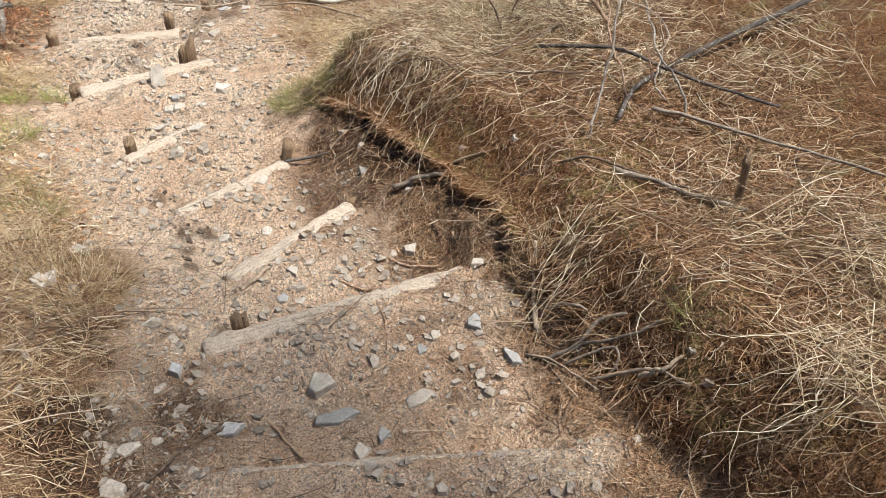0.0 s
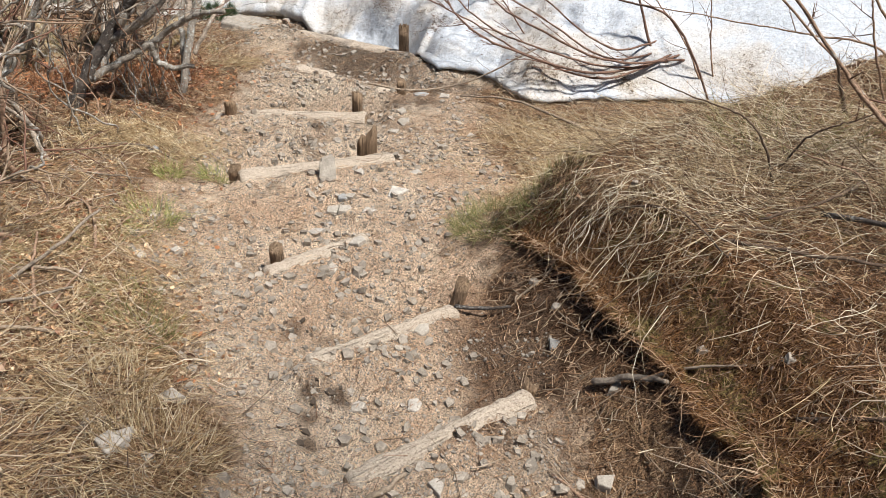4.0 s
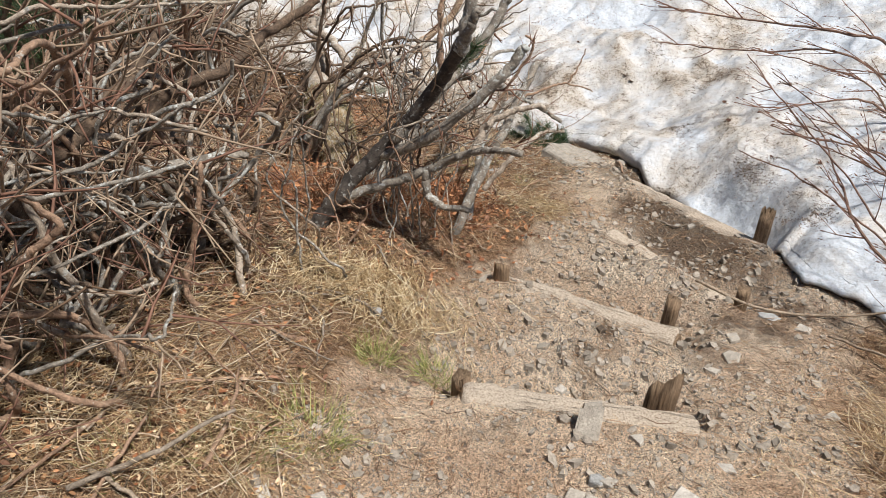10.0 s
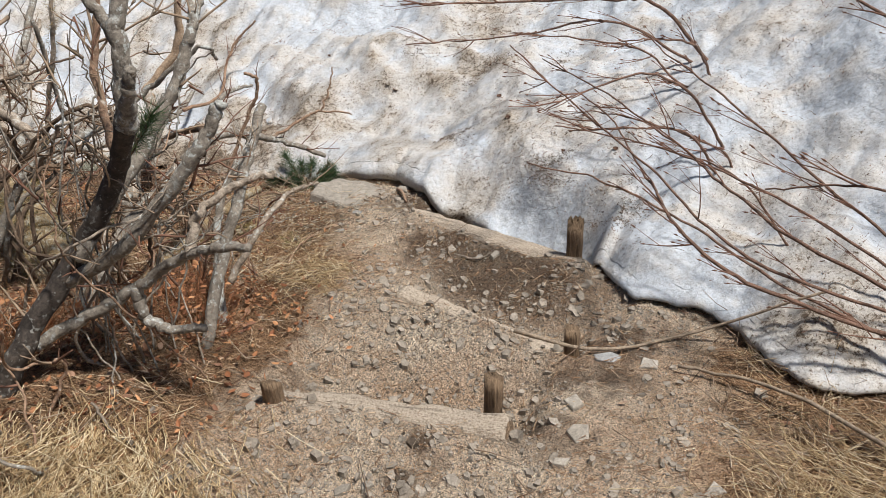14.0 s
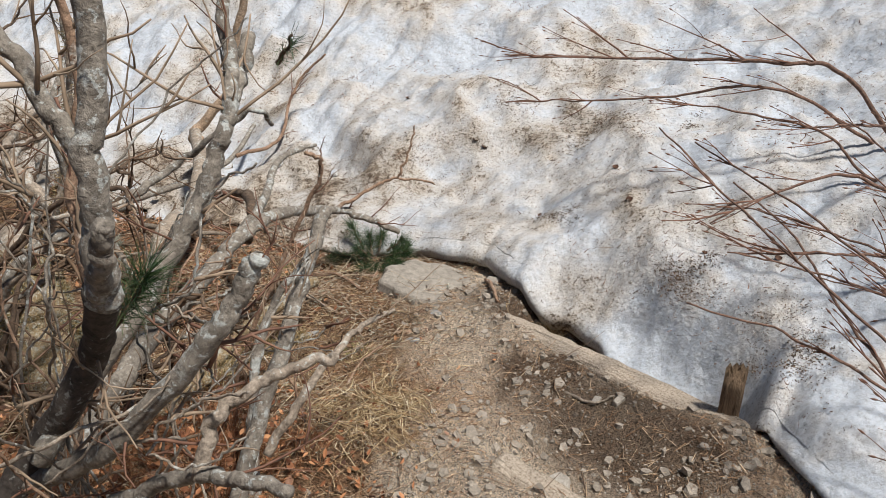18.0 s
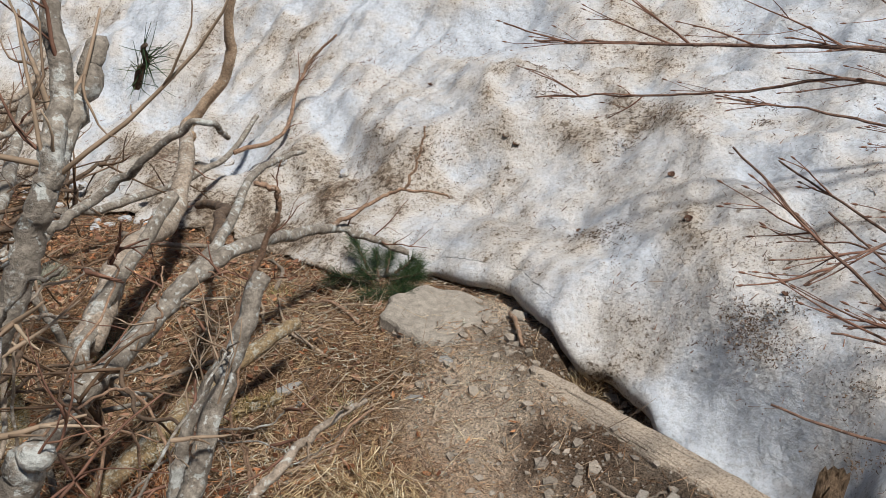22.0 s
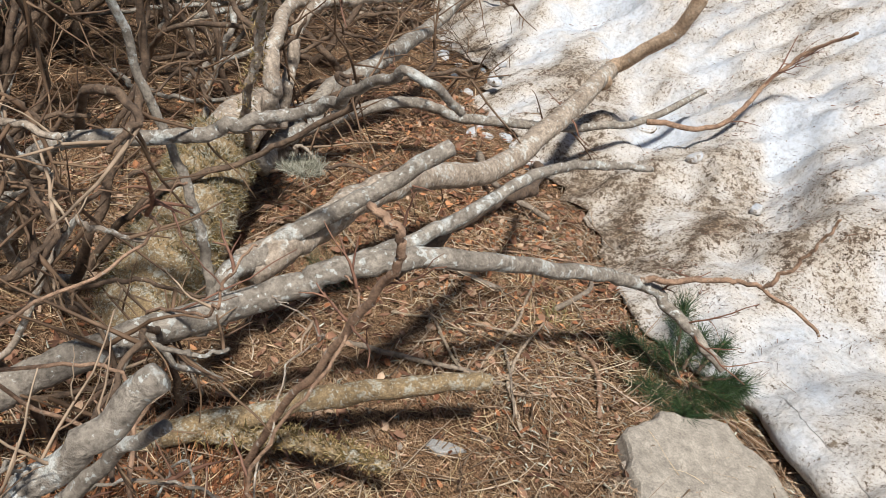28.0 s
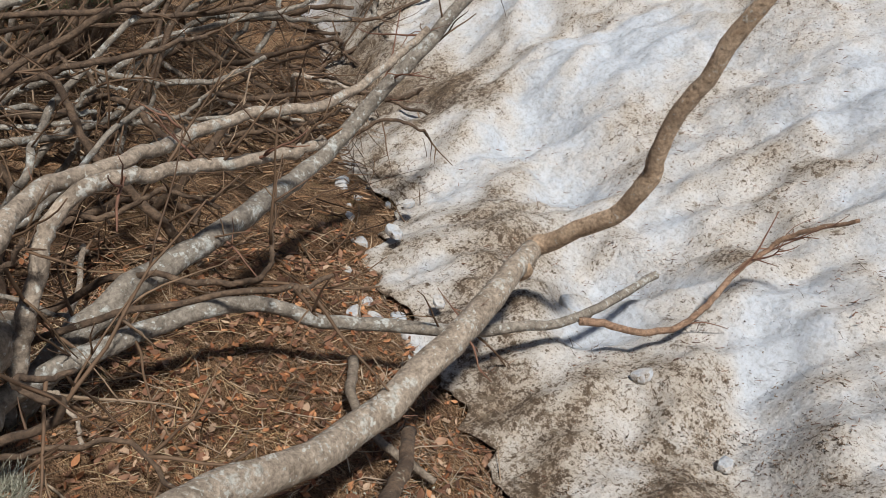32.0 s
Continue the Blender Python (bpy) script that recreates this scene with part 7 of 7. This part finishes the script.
def rust_heaps(x, y):
    v = path_litter(x, y) * smooth((rough(x, y, 2.0, 44) - 0.35) * 3) * 0.2 * (x < 0)
    return v + 0.9 * np.exp(-(((x + 0.76) / 0.30) ** 2 + ((y - 5.50) / 0.32) ** 2)) + 0.5 * np.exp(-(((x + 0.95) / 0.2) ** 2 + ((y - 5.85) / 0.25) ** 2)) + 0.7 * np.exp(-(((x + 1.3) / 0.3) ** 2 + ((y - 5.1) / 0.3) ** 2)) + 0.4 * np.exp(-(((x + 1.6) / 0.6) ** 2 + ((y - 7.1) / 0.5) ** 2))


def leaf_floor(x, y):
    under_trees = smooth((-x - 0.35) / 0.4) * smooth((y - 4.6) / 0.8) * (0.35 + 0.65 * smooth((rough(x, y, 2.6, 46) - 0.35) * 3))
    return under_trees + 0.45 * smooth((-0.45 - x) / 0.3) * smooth((4.8 - y) / 0.4) * smooth((rough(x, y, 3.4, 48) - 0.4) * 4) + 0.12 * path_litter(x, y) * smooth((rough(x, y, 3.0, 47) - 0.4) * 4)


tuft(-1.55, 6.53, 500, 0.045, 0.05, LICHEN_HAIR, "bushy grey lichen on the mossy trunk", 790, 2.0, "lichens").location = (-1.551, 6.530, -0.796)
leaves("dead_fern_leaves", "curled rust red dead fern leaves under the tree", LEAF, 60000, (0.006, 0.017), rust_heaps, 0.20, 41)
leaves("dead_leaves", "flat pinkish brown dead leaves over the litter", PALE_LEAF, 26000, (0.005, 0.022), leaf_floor, 0.02, 42)


def snow_debris():
    g = np.random.default_rng(51)
    n = 48000
    x, y = g.uniform(-3.2, 2.2, n), g.uniform(4.9, 10.5, n)
    z = snow_at(x, y)
    keep = (z > -8) & (g.random(n) < 0.10 + 0.9 * smooth((0.5 * rough(x, y, 2.2, 52) + 0.5 * ridges(x, y) - 0.5) * 4) * (0.3 + 0.7 * smooth((rough(x, y, 7, 54) - 0.4) * 4)))
    x, y, z = x[keep], y[keep], z[keep]
    a = g.normal(0.9, 0.7, len(x))
    heads = np.stack([np.cos(a), np.sin(a), 0.3 + g.normal(0, 0.15, len(x))], 1)
    me = strands("snow_debris", np.stack([x, y, z + 0.002], 1), heads, 0.003 + 0.030 * g.random(len(x)) ** 3, 0.0012 + 0.0042 * g.random(len(x)) ** 2, np.abs(g.normal(0, 0.5, len(x))), TWIG_RED, 53, 2)
    # crumbs of soil caught in the dirty patches
    m = 30000
    k = g.integers(0, len(STAINS), m)
    at = np.array(STAINS)[k]
    cx, cy = at[:, 0] + g.normal(0, 0.62, m) * at[:, 2], at[:, 1] + g.normal(0, 0.8, m) * at[:, 2]
    cz = snow_at(cx, cy)
    keep = (cz > -8) & (rough(cx, cy, 13, 55) + 0.3 * (g.random(m) - 0.5) > 0.56)
    cx, cy, cz = cx[keep], cy[keep], cz[keep]
    n2 = len(cx)
    crumbs = strands("soil_crumbs", np.stack([cx, cy, cz + 0.001], 1), g.normal(0, 1, (n2, 3)) * [1, 1, 0.2] + [0, 0, 0.2], 0.002 + 0.008 * g.random(n2) ** 2, 0.002 + 0.004 * g.random(n2) ** 2, np.abs(g.normal(0, 0.6, n2)), TWIG_DARK, 56, 2)
    tagged(new("soil_crumbs", crumbs), "dark soil crumbs caught in the dirty snow", "litter", kind="stuff")
    # longer bent needles and twig ends
    m = 2600
    cx, cy = g.uniform(-2.4, 1.9, m), g.uniform(5.2, 9.6, m)
    cz = snow_at(cx, cy)
    keep = (cz > -8) & (rough(cx, cy, 3, 57) > 0.42)
    cx, cy, cz = cx[keep], cy[keep], cz[keep]
    n2 = len(cx)
    ends = strands("twig_ends", np.stack([cx, cy, cz + 0.003], 1), np.stack([g.normal(0, 1, n2), g.normal(0, 1, n2), g.normal(0.15, 0.2, n2)], 1), 0.015 + 0.05 * g.random(n2) ** 2, 0.0012 + 0.0022 * g.random(n2) ** 2, np.abs(g.normal(0, 1.3, n2)), TWIG_DARK, 58, 4)
    tagged(new("twig_ends", ends), "dark bent twig ends strewn over the snow", "litter", kind="stuff")
    tagged(new("snow_debris", me), "dark needles and twig bits melting out of the snow", "litter", kind="stuff")


snow_debris()


# tan leaves, bent straw and pale twigs on both sides of the middle trail
def verge(x, y):
    return smooth((np.interp(y, LEFT_Y, LEFT_X) + 0.05 - x) / 0.3) * smooth((4.0 - y) / 0.5) * smooth((y - 1.5) / 0.4) * (0.35 + 0.65 * smooth((rough(x, y, 3.4, 141) - 0.35) * 4))


def verge_right(x, y):
    return smooth((x - 0.95) / 0.25) * smooth((y - 3.6) / 0.3) * smooth((4.9 - y) / 0.3) * smooth((rough(x, y, 2.8, 142) - 0.3) * 4)


leaves("tan_leaves", "curled tan dead leaves over the verge of the trail", TAN_LEAF, 40000, (0.004, 0.014), verge, 0.0, 43)
sx, sy, sg = scatter(17000, -1.9, -0.1, 1.0, 4.9, verge, 143)
lying("dead_grass", sx, sy, sg, (0.05, 0.20), (0.0012, 0.0028), 2.6, STRAW, "bent bleached straw over the verge of the trail", "grass", 0.012, 0.2, seed=144, segs=4)
sx, sy, sg = scatter(1500, -1.9, -0.1, 1.0, 4.9, verge, 145)
lying("twig_litter", sx, sy, sg, (0.06, 0.34), (0.003, 0.007), 1.5, PALE_TWIG, "pale bent twigs fallen over the verge of the trail", "litter", 0.015, 0.2, seed=146, segs=5)
sx, sy, sg = scatter(6500, 0.8, 2.4, 3.4, 5.0, verge_right, 147)
lying("dead_grass", sx, sy, sg, (0.08, 0.26), (0.0014, 0.0030), 2.4, STRAW, "yellow dead grass strewn before the snow", "grass", 0.015, 0.2, 2.6 + 2.5 * (rough(sx, sy, 1.5, 148, 2) - 0.5) + sg.normal(0, 0.5, len(sx)), seed=149, segs=5)


# pale broken twigs and lichen bits on the litter below the old alder
def tree_floor(x, y):
    return smooth((-0.15 - x) / 0.3) * smooth((x + 1.7) / 0.4) * smooth((y - 5.5) / 0.4) * smooth((7.7 - y) / 0.4) * (snow_at(x, y) < -8) * smooth((rough(x, y, 3.0, 151) - 0.3) * 3)


sx, sy, sg = scatter(5200, -1.8, -0.1, 5.3, 7.8, tree_floor, 152)
lying("twig_litter", sx, sy, sg, (0.02, 0.15), (0.0014, 0.0046), 1.6, PALE_TWIG, "pale broken twigs scattered under the old alder", "litter", 0.012, 0.2, seed=153, segs=4)
sx, sy, sg = scatter(4200, -1.8, -0.1, 5.3, 7.8, tree_floor, 154)
lying("lichen_bits", sx, sy, sg, (0.008, 0.03), (0.0025, 0.0070), 1.8, LICHEN_HAIR, "grey lichen crumbs fallen on the litter", "litter", 0.010, 0.3, seed=155, segs=2)


# an unseen birch added over the upper trail, whose crown breaks the sun there
birch = thing("shade_birch", "unseen bare birch with fine twigs, added to shade the upper trail", "tree", at=(3.2, -3.2, on_land(3.2, -3.2)))
bz = on_land(3.2, -3.2)
BL = [grown(birch, "trunk", [(3.2, -3.2, bz - 0.1), (3.15, -3.1, bz + 1.5), (3.0, -2.9, bz + 3.2), (2.9, -2.8, bz + 5.0)], 0.11, 0.04, BARK_PALE, 201, 14)]
bg = random.Random(77)
for k in range(26):
    z0 = bz + 1.9 + 0.07 * k
    ex, ey = bg.uniform(1.3, 2.5), bg.uniform(0.3, 2.4)
    BL.append(grown(birch, "limb", [(3.0, -2.9, z0), (1.8 + ex * 0.4, -1.74 + ey * 0.4, z0 + 0.35), (ex, ey, z0 + bg.uniform(0.2, 0.6))], 0.020, 0.005, BARK_PALE, 202 + k, 8, 0.04))
twigs(birch, BL[1:], bg, 16, 0.65, 0.008, TWIG, bias=(-0.1, 0.1, 0.0), lo=0.4)


# dwarf pine over the thicket behind the tree
def dwarf_pine(x, y, seed, reach, n):
    g = random.Random(seed)
    z = on_land(x, y)
    t = thing("dwarf_pine", "dark green dwarf pine leaning over the thicket", "pine", "dwarf pines", at=(x, y, z))
    gn = np.random.default_rng(seed)
    for k in range(n):
        a = g.uniform(0, 6.28)
        ex, ey, ez = x + reach * math.cos(a) * g.uniform(0.4, 1), y + reach * math.sin(a) * g.uniform(0.4, 1), z + g.uniform(1.0, 1.9)
        line = grown(t, "limb", [(x, y, z - 0.05), (x * 0.6 + ex * 0.4, y * 0.6 + ey * 0.4, z + 0.5), (ex, ey, ez)], 0.03, 0.008, BARK_BROWN, seed + k, 7, 0.05)
        m = 520
        idx = (len(line) * (0.45 + 0.55 * gn.random(m))).astype(int).clip(0, len(line) - 1)
        roots = line[idx] + gn.normal(0, 0.07, (m, 3))
        d = (line[-1] - line[-4]) / np.linalg.norm(line[-1] - line[-4])
        me = strands("needles", roots, d[None] * 0.7 + gn.normal(0, 0.6, (m, 3)), gn.uniform(0.06, 0.10, m), gn.uniform(0.002, 0.004, m), np.abs(gn.normal(0, 0.3, m)), PINE, seed + k, 2)
        part("needles", me, t)


dwarf_pine(-3.4, 6.3, 951, 1.2, 14)
dwarf_pine(-4.6, 7.6, 952, 1.4, 14)
dwarf_pine(-2.9, 5.0, 953, 0.9, 10)


# ---- broken snow at the thin edge ----
def snow_chunk(x, y, size, seed):
    g = random.Random(seed)
    v, f = stone_arrays((size, size * g.uniform(0.6, 1.0), size * g.uniform(0.35, 0.5)), seed, cuts=8)
    me = solid("snow_chunk", (v, f), SNOW)
    give(me, "dirt", 0.25 + 0.3 * np.sin(np.arange(len(me.vertices)) * 1.7))
    ob = new("snow_chunk", me)
    base = max(on_land(x, y), float(snow_at(x, y)))
    ob.matrix_world = pose(x, y, base + size * 0.04, g.uniform(-15, 15), g.uniform(-15, 15), g.uniform(0, 360))
    tagged(ob, "small lump of melting snow at the bank edge", "snow", "snow lumps")


cg = random.Random(99)
for k in range(26):
    q = k / 25
    x = -1.85 - 1.6 * q
    y = float(np.interp(x, [c[0] for c in FOOT[::-1]], [c[1] for c in FOOT[::-1]])) + cg.uniform(-0.16, 0.10)
    snow_chunk(x + cg.uniform(-0.05, 0.05), y, cg.uniform(0.03, 0.085), 1300 + k)
snow_chunk(-1.377, 8.10, 0.07, 1340)
snow_chunk(-1.05, 8.05, 0.06, 1341)
snow_chunk(-1.80, 8.30, 0.14, 1342)


def fallen_leaf(x, y, size, seed, label):
    """A curled leaf melted a little way into the snow."""
    g = random.Random(seed)
    bm = bmesh.new()
    bmesh.ops.create_grid(bm, x_segments=4, y_segments=3, size=0.5)
    for v in bm.verts:
        u, w = v.co.x * 2, v.co.y * 2
        v.co.y *= 1 - 0.75 * u * u
        v.co.z = 0.35 * w * w * 0.5 + 0.12 * u * u + g.uniform(-0.03, 0.03)
        v.co *= size
    ret = bmesh.ops.solidify(bm, geom=bm.faces[:], thickness=size * 0.03)
    me = bpy.data.meshes.new("leaf")
    bm.to_mesh(me)
    bm.free()
    me.materials.append(DARK_LEAF)
    ob = new("leaf", me)
    ob.matrix_world = pose(x, y, float(snow_at(x, y)) + size * 0.01, g.uniform(-15, 15), g.uniform(-15, 15), g.uniform(0, 360))
    tagged(ob, label, "leaf", "leaves on the snow")


for k, (x, y, size) in enumerate([(0.16, 7.80, 0.045), (-0.20, 7.99, 0.035), (0.435, 7.47, 0.03), (0.47, 7.12, 0.03), (-0.25, 8.02, 0.03), (0.72, 6.72, 0.025), (0.1, 7.4, 0.02), (0.9, 7.6, 0.03), (-0.7, 8.6, 0.03), (0.95, 6.6, 0.025)]):
    fallen_leaf(x, y, size, 1400 + k, "brown curled dead leaf lying on the snow")
